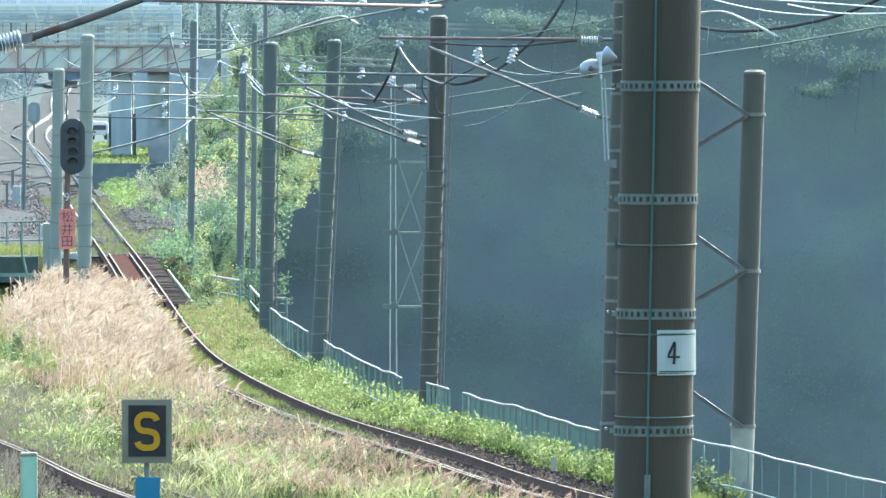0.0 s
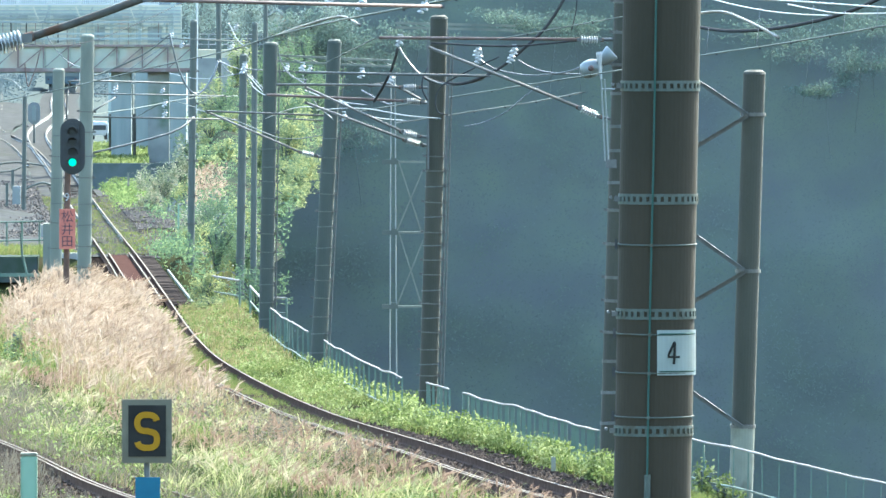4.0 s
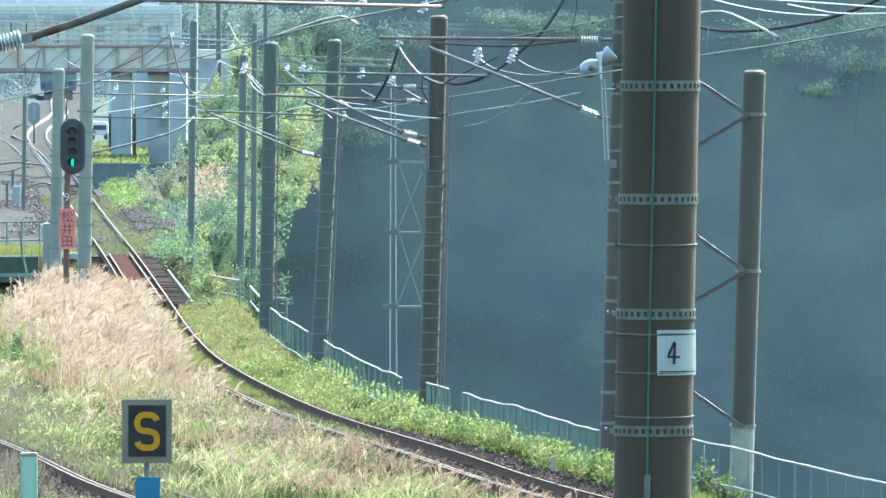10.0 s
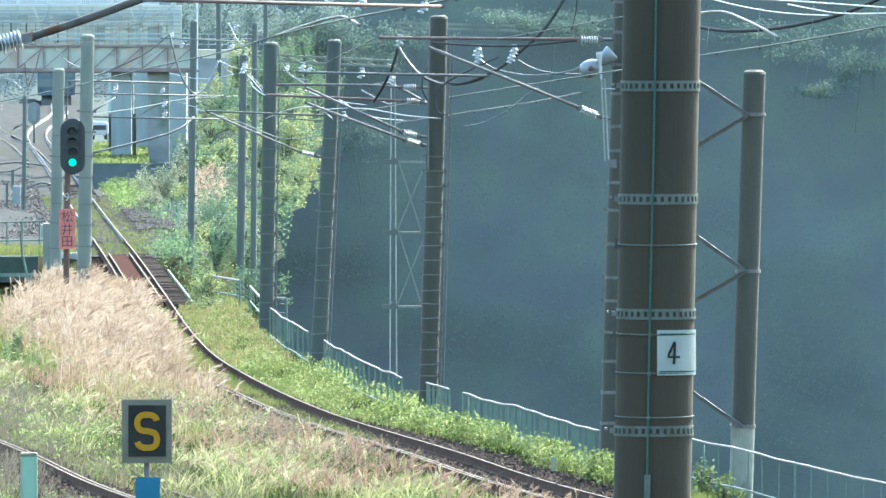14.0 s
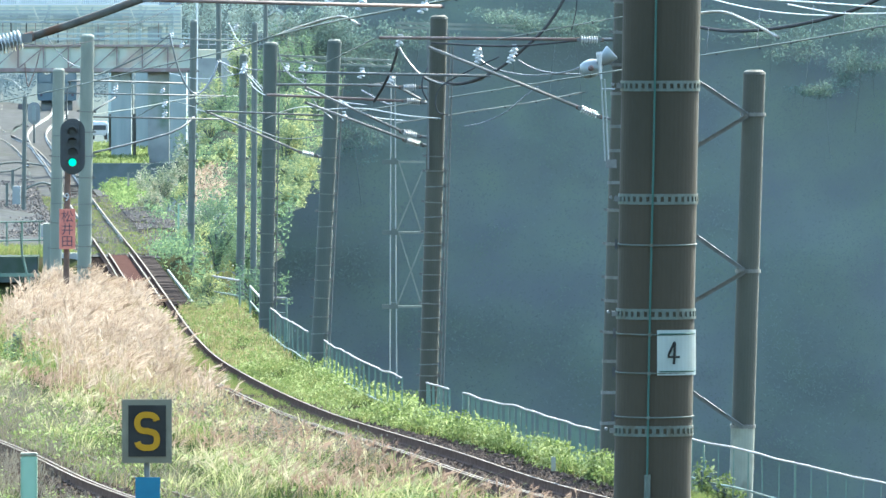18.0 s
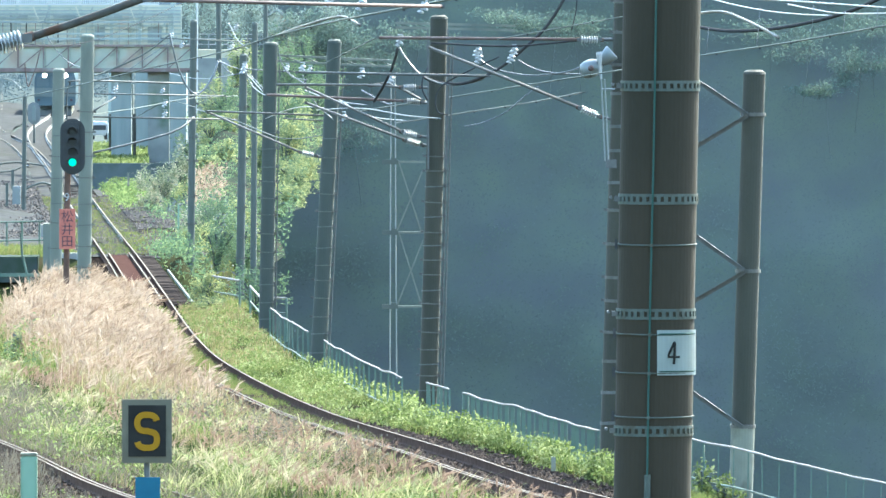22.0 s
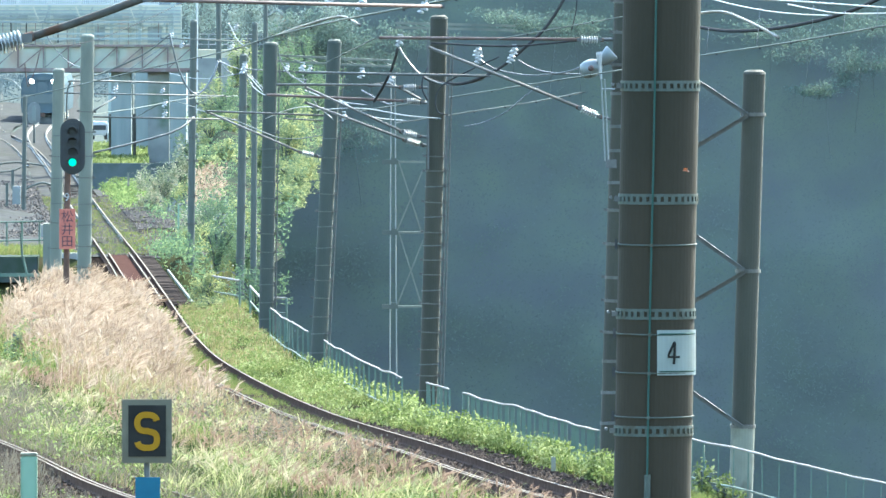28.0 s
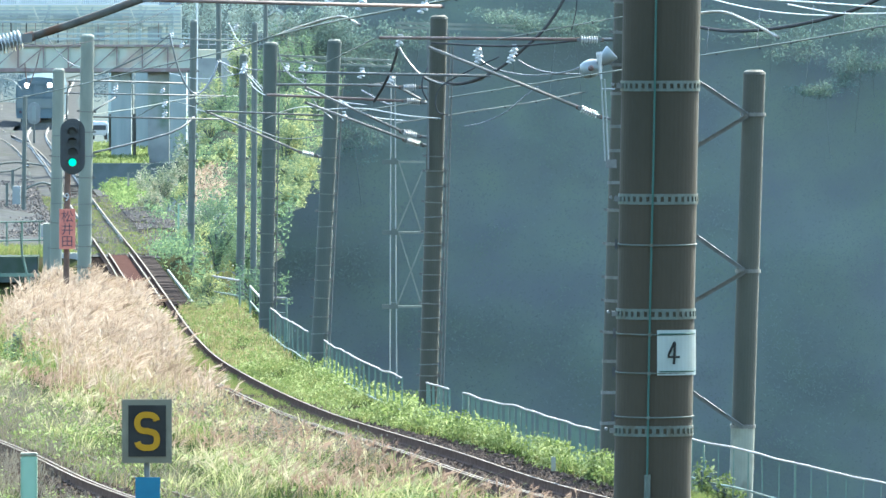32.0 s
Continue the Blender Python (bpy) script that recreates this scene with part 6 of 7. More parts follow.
bracket("cluster of disc insulators on a slim bar over the far track", (-8.819, 420, 7.826),
        [(((-8.732, 420, 7.861), (-6.048, 422, 7.746)), 0.018, CONCRETE_FAR)], [], [(-8.417, 420, 8.001), (-8.092, 420.4, 7.684), (-6.429, 421.6, 8.24), (-6.569, 421.6, 7.643)])
bracket("cluster of disc insulators on a slim bar by the slim pole", (-5.684, 380, 7.186),
        [(((-5.684, 380, 7.186), (-3.518, 377, 7.08)), 0.018, STEEL_DULL)], [], [(-5.557, 380, 7.281), (-4.347, 378, 7.262), (-3.711, 377.4, 7.203)])
for pts in ([(-9.464, 410, 6.983), (-8.78, 410, 7.427), (-8.028, 410, 7.957)], [(-6.599, 400, 7.284), (-6.202, 398, 7.131), (-5.791, 396, 6.979), (-5.129, 392, 6.353)], [(-5.678, 385, 7.264), (-5.358, 385, 6.863), (-4.851, 383, 6.368)],
            [(-4.557, 372, 7.829), (-4.278, 372, 7.178), (-3.638, 370, 6.775)], [(-6.79, 430, 8.317), (-6.491, 428, 7.789), (-6.105, 426, 7.479)],
            [(-3.355, 330, 7.001), (-2.627, 325, 6.799), (-1.787, 320, 6.737)], [(-2.438, 318, 6.889), (-1.742, 312, 6.566), (-0.811, 304, 6.533)],
            [(-8.873, 440, 6.634), (-7.702, 436, 6.481), (-6.163, 430, 6.741)], [(-4.71, 360, 6.001), (-3.704, 350, 6.397), (-2.607, 340, 6.436)]):
    wire("overhead_wire", pts, 0.011, CABLE_PALE, "thin pale wire over the far track")


# ---- transformer can on the banded pole ----
def build_can():
    c = thing("line_switch", (3.042, 262.6, 7.89), "pale grey oval line switch on a pole arm", "line switch")
    bm = bmesh.new()
    lathe(bm, (2.669, 262.5, 7.913), (3.084, 262.5, 8.066), [(0, 0.05), (0.08, 0.14), (0.3, 0.18), (0.6, 0.18), (0.85, 0.13), (1.0, 0.06)], 18)
    body = part("body", bm, CAN_GREY, c, smooth=True)
    bm = bmesh.new()
    lathe(bm, (2.863, 262.25, 7.991), (2.862, 262.15, 7.992), [(0, 0.05), (0.5, 0.06), (1.0, 0.03)], 12)
    part("knob", bm, RUST_PIPE, body)
    bm = bmesh.new()
    lathe(bm, (3.039, 262.4, 8.089), (3.28, 262.4, 8.307), [(0, 0.05), (0.1, 0.10), (0.7, 0.15), (0.95, 0.165), (1.0, 0.14)], 18)
    part("drum", bm, CAN_GREY, c, smooth=True)
    bm = bmesh.new()
    lathe(bm, (3.015, 262.2, 8.308), (3.059, 262.2, 7.784), [(0, 0.045), (0.1, 0.06), (0.5, 0.03), (1.0, 0.02)], 12)
    part("bushing", bm, PORCELAIN, c)
    bm = bmesh.new()
    for a, b in (((3.061, 262.4, 7.782), (3.138, 262.4, 6.197)), ((3.127, 262.4, 7.782), (3.204, 262.4, 6.197))):
        rod(bm, a, b, 0.015, None, 8)
    rod(bm, (3.061, 262.4, 7.586), (3.324, 262.4, 7.586), 0.015, None, 8)
    part("down_pipe", bm, CAN_GREY, c, "pale grey pipes")
    bm = bmesh.new()
    box(bm, (3.258, 262.4, 6.142), (0.2, 0.1, 0.16))
    part("junction_box", bm, STEEL_DULL, c)


build_can()


# ---- lattice frame beside the tall pole ----
def build_lattice():
    y = 303.0
    f = thing("lattice_frame", (-1.111, 303, 0.911), "slim pale steel lattice frame beside the tall pole", "steel frame")
    for pts in (((-1.187, 303, 0.911), (-1.161, 303, 7.604)), ((-1.036, 303, 0.785), (-1.073, 303, 7.604))):
        bm = bmesh.new()
        rod(bm, *pts, 0.014, None, 8)
        part("upright", bm, CAN_GREY, f)
    for z in (5.622, 4.044, 2.389):
        bm = bmesh.new()
        bar(bm, (-1.02, y, z), (-0.404, y, z), 0.05, 0.05)
        part("crossbar", bm, CONCRETE_PALE, f)
        bm = bmesh.new()
        bar(bm, (-1.364, y - 0.01, z), (-1.00, y - 0.01, z), 0.06, 0.10)
        box(bm, (-1.10, y - 0.03, z + 0.02), (0.12, 0.04, 0.14))
        part("joint_plate", bm, CONCRETE_FAR, f, "rust-stained plate at the crossbar's end")
    for a, b in (((-0.985, 303, 5.622), (-0.48, 303, 4.044)), ((-0.442, 303.06, 5.457), (-1.023, 303.06, 4.093)), ((-0.985, 303, 4.044), (-0.48, 303, 2.427)), ((-0.442, 303.06, 3.878), (-1.023, 303.06, 2.425))):
        bm = bmesh.new()
        bar(bm, a, b, 0.02, 0.034)
        part("diagonal", bm, CONCRETE_PALE, f)
    # broad channel irons up the pole's two sides
    for x0, x1 in ((-0.336, -0.324), (0.112, 0.062)):
        bm = bmesh.new()
        bar(bm, (x1, 298.75, 5.515), (x0, 298.75, 8.604), 0.06, 0.04)
        part("channel_iron", bm, STEEL_DULL, f)


build_lattice()


# ---- steel beams that span between the poles ----
def gantry_beam(a, b, depth, label):
    g = thing("gantry_beam", a, label, "steel beam", "gantry beams")
    a, b = Vector(a), Vector(b)
    for dz in (0.0, -depth):
        bm = bmesh.new()
        bar(bm, a + Vector((0, 0, dz)), b + Vector((0, 0, dz)), 0.06, 0.055)
        part("chord", bm, CONCRETE_PALE, g)
    n = 7
    for i in range(n):
        bm = bmesh.new()
        bar(bm, a.lerp(b, i / n), a.lerp(b, (i + 1) / n) - Vector((0, 0, depth)), 0.03, 0.02)
        part("lacing", bm, CONCRETE_FAR, g)


gantry_beam((-1.06, 303, 8.728), (1.616, 303, 8.665), 0.10, "slim pale steel beam behind the tall pole")
gantry_beam((-4.915, 371, 7.633), (-1.288, 368, 7.481), 0.16, "slim pale steel beam between two poles")


# ---- girder bridge under the main line ----
def build_girder():
    g = thing("girder_bridge", (line_x(439), 439, -0.4), "old girder bridge with timber deck under the main line", "bridge")
    path = [p for p in MAIN if 403 <= p.y <= 475]
    for side in (-0.9, 0.9):
        bm = bmesh.new()
        strip(bm, offset_path(path, side, -0.62), 0.12, 0.9)
        part("girder", bm, RUST, g, "rust-brown plate girder")
    bm = bmesh.new()
    strip(bm, offset_path(path, 0, 0.0), 0.6, 0.05)
    part("centre_deck", bm, DECK_BROWN, g, "faded red-brown boards between the rails")
    bm = bmesh.new()
    strip(bm, offset_path(path, 0.9, -0.06), 0.08, 0.1)
    part("walkway_bearer", bm, RUST, g)
    bm = bmesh.new()
    box(bm, (0, 0, 0), (0.50, 0.34, 0.045))
    plank = mesh_of("walkway_plank", bm, DECK_GREY)
    rp = random.Random(8)
    for i in range(128):
        y = 405 + i * 0.54
        ob = new("walkway_plank", plank)
        ob.parent = g
        ob.matrix_local = Matrix.Translation(Vector((line_x(y) + 0.93, y, 0.0 + rp.uniform(-0.012, 0.012))) - Vector(g.location)) @ pose(0, 0, 0, rp.uniform(-2, 2), rp.uniform(-1, 1), 2)
    bm = bmesh.new()
    wp = offset_path([p for p in path if p.y < 448], 1.27, 0.06)
    strip(bm, wp, 0.06, 0.08)
    part("edge_beam", bm, CONCRETE_MID, g, "pale worn edge beam")
    bm = bmesh.new()
    box(bm, (0, 0, 0), (2.4, 0.2, 0.18))
    me = mesh_of("bridge_timber", bm, WOOD)
    for i in range(110):
        y = 404 + i * 0.63
        ob = new("bridge_timber", me)
        ob.parent = g
        ob.location = Vector((line_x(y), y, -0.12)) - Vector(g.location)
    for y in (402, 476):
        bm = bmesh.new()
        box(bm, (line_x(y), y + (1 if y > 440 else -1), -2.3), (4.4, 2.5, 4.0))
        part("abutment", bm, WALL_DARK, g, "dark concrete abutment")


build_girder()


def gorge_wall():
    """Stone-faced bank on the far side of the stream."""
    x = line_x(475)
    bm = bmesh.new()
    box(bm, (x - 9.5, 475.5, -5.6), (16.0, 3.0, 11.0))
    whole("bank_wall", bm, SHADE_WALL, (x, 475.5, -11), "mossy stone wall of the stream bank in shade-dark tone", "retaining wall", kind="structure")


gorge_wall()
sleepers(main_track, [p for p in MAIN if 215 < p.y < 402], 0.62, WOOD, -0.05)
sleepers(main_track, [p for p in MAIN if 476 < p.y < 640], 0.66, WOOD)
sleepers(loop_track, LOOP_PATH, 0.62, WOOD)


# ---- footbridge over the line, and the frame building behind it ----
def build_overbridge():
    y = 640.0
    f = thing("truss_bridge", (-16.91, y, 5.298), "pale panelled truss bridge with faded red-brown frame", "bridge")
    edges = [-22.511, -21.178, -20.057, -18.857, -17.684, -16.51, -15.39, -14.19, -12.989, -11.842]
    for a, b in zip(edges, edges[1:]):
        bm = bmesh.new()
        box(bm, ((a + b) / 2, y + 0.12, 5.964), (b - a - 0.02, 0.05, 6.498 - 5.378))
        part("panel", bm, BRIDGE_PANEL, f)
    for zz, h in ((6.524, 0.1), (5.378, 0.17)):
        bm = bmesh.new()
        box(bm, (-17.177, y, zz), (-11.842 - -22.511, 0.2, h))
        part("chord", bm, BRIDGE_BROWN, f, "faded red-brown beam")
    for a in edges:
        bm = bmesh.new()
        box(bm, (a, y - 0.02, 5.964), (0.06, 0.16, 6.498 - 5.378))
        part("upright", bm, BRIDGE_BROWN, f)
    for a, b in zip(edges, edges[1:]):
        bm = bmesh.new()
        bar(bm, (a, y - 0.06, 5.431), (b, y - 0.06, 6.444), 0.05, 0.05)
        part("diagonal", bm, BRIDGE_BROWN, f)
    bm = bmesh.new()
    box(bm, (-17.177, y + 1.2, 5.298), (-11.842 - -22.511, 2.2, 0.12))
    part("deck", bm, CONCRETE_PALE, f)
    for zz in (6.871, 7.084):
        bm = bmesh.new()
        box(bm, (-17.177, y, zz), (-11.842 - -22.511, 0.06, 0.06))
        part("hand_rail", bm, FRAME_CYAN, f)
    # piers that carry it down to the ground
    for px, w in ((-15.203, 0.95), (-13.443, 1.0), (-22.911, 1.0)):
        bm = bmesh.new()
        box(bm, (px, y + 1.2, (5.298 + ground_z(px, y)) / 2 - 0.3), (w, 1.2, 5.298 - ground_z(px, y) + 0.5))
        part("pier", bm, SHED_BLUE if px < -14.243 else WALL_DARK, f, "tall concrete pier")


def build_station_frame():
    y = 668.0
    s = thing("station_building", (-17.928, y, 0), "pale blue steel-framed building with windows behind the bridge", "building")
    bm = bmesh.new()
    box(bm, (-18.207, y + 2.5, 7.246), (-12.917 - -23.496, 0.2, 8.414 - 6.133))
    part("wall", bm, FRAME_WALL, s, "pale blue-green wall")
    for px in (-21.046, -19.459, -17.928, -16.397, -15.005, -13.418):
        bm = bmesh.new()
        bar(bm, (px - 0.1, y, (ground_z(px, y) - 0.2) if px > -17.093 else 6.133), (px + 0.11, y, 8.804), 0.16, 0.16)
        part("column", bm, FRAME_CYAN, s)
        bm = bmesh.new()
        bar(bm, (px + 0.05, y, 7.691), (px - 0.45, y, 8.192), 0.08, 0.08)
        part("strut", bm, FRAME_CYAN, s)
    for zz in (8.248, 8.053, 7.691, 7.357):
        bm = bmesh.new()
        box(bm, (-18.207, y - 0.05, zz), (-12.917 - -23.496, 0.1, 0.09))
        part("beam", bm, FRAME_CYAN, s)
    rw = random.Random(12)
    for i in range(17):
        a = -23.44 + i * (-13.029 - -23.44) / 17
        for z0, z1 in ((7.19, 7.997), (6.411, 7.162)):
            bm = bmesh.new()
            box(bm, (a + 0.3, y + 2.3 + rw.uniform(-0.05, 0.05), (z0 + z1) / 2), ((-13.029 - -23.44) / 17 - rw.choice((0.03, 0.05, 0.08)), 0.1, z1 - z0))
            part("wall_panel", bm, rw.choice((FRAME_WALL, FRAME_WALL, BRIDGE_PANEL)), s)
    for zz, m in ((7.858, FRAME_CYAN), (7.162, FRAME_CYAN), (6.884, FRAME_WALL), (6.606, FRAME_CYAN)):
        bm = bmesh.new()
        box(bm, (-18.207, y + 0.4, zz), (-12.917 - -23.496, 0.08, 0.06))
        part("girt", bm, m, s)
    for px in (-22.382, -21.492, -20.211, -18.708, -17.149, -15.645, -14.309):
        bm = bmesh.new()
        bar(bm, (px, y + 0.3, 6.411), (px + 0.9, y + 0.3, 7.997), 0.05, 0.05)
        part("diagonal", bm, FRAME_CYAN, s)
    for a, b in ((-22.8, -21.269), (-20.517, -18.958)):
        bm = bmesh.new()
        for u0, v0, u1, v1 in ((a, 7.524, b, 7.524), (a, 7.524, a, 6.522), (b, 7.524, b, 6.522)):
            bar(bm, (u0, y - 0.2, v0), (u1, y - 0.2, v1), 0.06, 0.06)
        part("window_frame", bm, SIGNAL_BLACK, s, "dark window frame")
        bm = bmesh.new()
        box(bm, ((a + b) / 2, y + 2.3, 7.023), (b - a, 0.05, 7.468 - 6.522))
        part("window_pane", bm, BRIDGE_PANEL, s)
    # walkway rails, splayed struts and mullions before the wall
    for zz, h in ((8.12, 0.05), (7.93, 0.10), (7.78, 0.04), (7.55, 0.09), (6.95, 0.05), (6.70, 0.05)):
        bm = bmesh.new()
        box(bm, (-18.207, y - 0.5, zz), (-12.917 - -23.496, 0.06, h))
        part("walkway_rail", bm, FRAME_GREY, s)
    for px in (-22.3, -19.75, -17.65, -15.0):
        for d in (-0.42, 0.42):
            bm = bmesh.new()
            bar(bm, (px + 0.3 * d, y - 0.55, 7.55), (px + d, y - 0.55, 8.3), 0.07, 0.07)
            part("splayed_strut", bm, FRAME_GREY if d > 0 else FRAME_WALL, s)
    for i in range(20):
        bm = bmesh.new()
        px = -23.3 + i * 0.52 + 0.12 * math.sin(i * 2.3)
        box(bm, (px, y - 0.3, 6.98), (0.035, 0.05, 1.1))
        part("mullion", bm, FRAME_GREY if i % 3 else BRIDGE_BROWN, s)
    for px, w, z0, z1 in ((-20.9, 0.9, 7.62, 7.9), (-18.6, 1.2, 7.62, 7.9), (-16.2, 0.8, 7.62, 7.88), (-14.2, 0.7, 6.5, 7.4), (-16.9, 0.5, 6.6, 7.3)):
        bm = bmesh.new()
        box(bm, (px, y + 0.1, (z0 + z1) / 2), (w, 0.05, z1 - z0))
        part("dark_panel", bm, FRAME_GREY, s, "darker grey-blue panel")
    bm = bmesh.new()
    box(bm, (0, 0, 0), (0.055, 0.03, 0.5))
    me = mesh_of("slat", bm, WHITE_PAINT)
    for i in range(95):
        ob = new("slat", me)
        ob.parent = s
        ob.location = Vector((-22.661 + i * 0.092, y - 0.4, 8.637)) - Vector(s.location)
    bm = bmesh.new()
    box(bm, (-18.485, y - 0.36, 8.414), (-13.892 - -22.939, 0.08, 0.07))
    part("slat_rail", bm, WHITE_PAINT, s)


build_overbridge()
build_station_frame()


# ---- retaining walls, lot and far clutter ----
def slab(name, x0, x1, top, foot, d, depth, material, label, category):
    bm = bmesh.new()
    box(bm, ((x0 + x1) / 2, d + depth / 2, (top + foot) / 2), (x1 - x0, depth, top - foot))
    return whole(name, bm, material, ((x0 + x1) / 2, d + depth / 2, foot), label, category)


slab("retaining_wall", -16.279, -11.882, 1.142, -0.323, 628, 0.5, LOT_WALL, "dark mossy concrete retaining wall below the lot", "retaining wall")
slab("retaining_wall", -13.918, -9.9, 5.64, -2.0, 690, 8.0, WALL_DARK, "dark concrete wall behind the bushes", "retaining wall")
slab("concrete_block", -12.862, -9.95, 6.06, 5.628, 692, 2.0, BEIGE, "beige concrete block on the wall", "wall")
def build_lot():
    """Grassy bank that slopes up behind the wall."""
    bm = bmesh.new()
    q = [(-16.407, 631, 1.075), (-13.673, 631, 1.075), (-14.399, 662, 1.587), (-17.213, 662, 1.587)]
    bm.faces.new([bm.verts.new(p) for p in q])
    bmesh.ops.subdivide_edges(bm, edges=bm.edges[:], cuts=8, use_grid_fill=True)
    for v in bm.verts:
        v.co.z += 0.08 * noise.noise(v.co * 0.4)
    whole("grass_bank", bm, LOT_GRASS, q[0], "sunlit mown grass bank on the wall", "grass bank", kind="structure", smooth=True)
    rng = np.random.default_rng(91)
    a, b = rng.uniform(0, 1, (2, 4000))
    p = np.array(q)
    pts = (p[0] * (1 - a)[:, None] + p[1] * a[:, None]) * (1 - b)[:, None] + (p[3] * (1 - a)[:, None] + p[2] * a[:, None]) * b[:, None]
    mesh_blades("bank_blades", pts, 0.22, 0.04, 0.6, 92, WEED, "sunlit grass on the bank under the bridge")


build_lot()
# added van; the place itself has only a pale path here
def build_van():
    x0, x1, z0, z1, y = -17.267, -16.41, 1.811, 2.669, 664.0
    v = thing("parked_van", ((x0 + x1) / 2, y, z0), "white van added on the pale strip under the bridge", "van")
    bm = bmesh.new()
    box(bm, ((x0 + x1) / 2, y + 1.6, (z0 + z1) / 2 + 0.1), (x1 - x0, 3.2, z1 - z0 - 0.2))
    bmesh.ops.bevel(bm, geom=bm.edges[:], offset=0.1, segments=2, affect="EDGES")
    part("body", bm, WHITE_PAINT, v)
    bm = bmesh.new()
    box(bm, ((x0 + x1) / 2, y - 0.01, z1 - 0.28), ((x1 - x0) * 0.8, 0.04, 0.24))
    part("rear_window", bm, GLASS_DARK, v, "dark rear window")
    for s in (x0 + 0.12, x1 - 0.12):
        bm = bmesh.new()
        rod(bm, (s - 0.07, y + 0.5, z0 + 0.14), (s + 0.07, y + 0.5, z0 + 0.14), 0.15, None, 14)
        part("wheel", bm, CABLE, v)


build_van()
slab("shed", -14.85, -12.393, 5.166, 0.69, 655, 3.0, SHED_BLUE, "blue-grey shed under the bridge", "shed")
# this block is the pale concrete column under the bridge
slab("concrete_column", -16.397, -15.256, 4.463, 1.68, 668, 2.0, CONCRETE_PALE, "pale concrete column under the bridge", "column")
line_pole((-15.803, 645, 1.635), (-15.803, 645, 3.167), 0.1, 0.1, "dark post on the lot", seg=10, group="")
line_pole((-14.561, 640, 1.084), (-14.56, 640, 3.218), 0.08, 0.08, "brown post on the lot", seg=10, group="")
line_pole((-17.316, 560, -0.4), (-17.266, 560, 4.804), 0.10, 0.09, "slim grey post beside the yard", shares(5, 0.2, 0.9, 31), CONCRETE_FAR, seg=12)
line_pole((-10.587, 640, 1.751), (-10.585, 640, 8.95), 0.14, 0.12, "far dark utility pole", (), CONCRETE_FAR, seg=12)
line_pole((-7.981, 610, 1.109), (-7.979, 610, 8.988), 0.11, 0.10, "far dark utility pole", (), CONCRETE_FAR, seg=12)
line_pole((-12.353, 680, 2.951), (-12.323, 680, 8.759), 0.05, 0.05, "slim white post by the road", (), WHITE_PAINT, seg=8, group="")


# small house on the wall
def build_house():
    y = 691.0
    h = thing("house", (-8.322, y + 3, 5.634), "pale house with a grey gabled roof and white bargeboards", "house")
    bm = bmesh.new()
    vs = [(-8.985, 5.634), (-7.545, 5.634), (-7.545, 7.246), (-8.466, 8.023), (-8.985, 7.678)]
    f = [bm.verts.new((u, y, w)) for u, w in vs]
    k = [bm.verts.new((u, y + 6, w)) for u, w in vs]
    bm.faces.new(f)
    bm.faces.new(k[::-1])
    for i in range(5):
        j = (i + 1) % 5
        bm.faces.new((f[j], f[i], k[i], k[j]))
    part("wall", bm, BRIDGE_PANEL, h, "pale grey-green gable wall")
    for a, b in (((-8.466, 8.167), (-7.372, 7.246)), ((-8.466, 8.167), (-9.215, 7.649))):
        bm = bmesh.new()
        q = Vector((b[0] - a[0], 0, b[1] - a[1]))
        c = Vector(((a[0] + b[0]) / 2, y + 2.9, (a[1] + b[1]) / 2))
        box(bm, c, (q.length, 6.4, 0.12), Matrix.Rotation(-math.atan2(q.z, q.x), 3, "Y"))
        part("roof", bm, ROAD_PALE, h, "pale grey roof slope")
        bm = bmesh.new()
        box(bm, c + Vector((0, -3.25, -0.02)), (q.length, 0.05, 0.1), Matrix.Rotation(-math.atan2(q.z, q.x), 3, "Y"))
        part("bargeboard", bm, CAN_GREY, h, "white bargeboard")
    h.location += Vector((-0.126, 10.5, -0.06))


build_house()


# guard rail of the far road
def build_guardrail():
    y = 700.0
    g = thing("guardrail", (-9.595, 700, 6.105), "white road guardrail on the far wall", "guardrail")
    for zz in (6.805, 6.572, 6.28):
        bm = bmesh.new()
        rod(bm, (-13.244, y, zz), (-7.118, y, zz), 0.024, None, 8)
        part("rail", bm, CAN_GREY, g)
    for i in range(7):
        bm = bmesh.new()
        box(bm, (-13.098 + i * 1.0, y, 6.426), (0.07, 0.07, 0.85))
        part("post", bm, CAN_GREY, g)


build_guardrail()


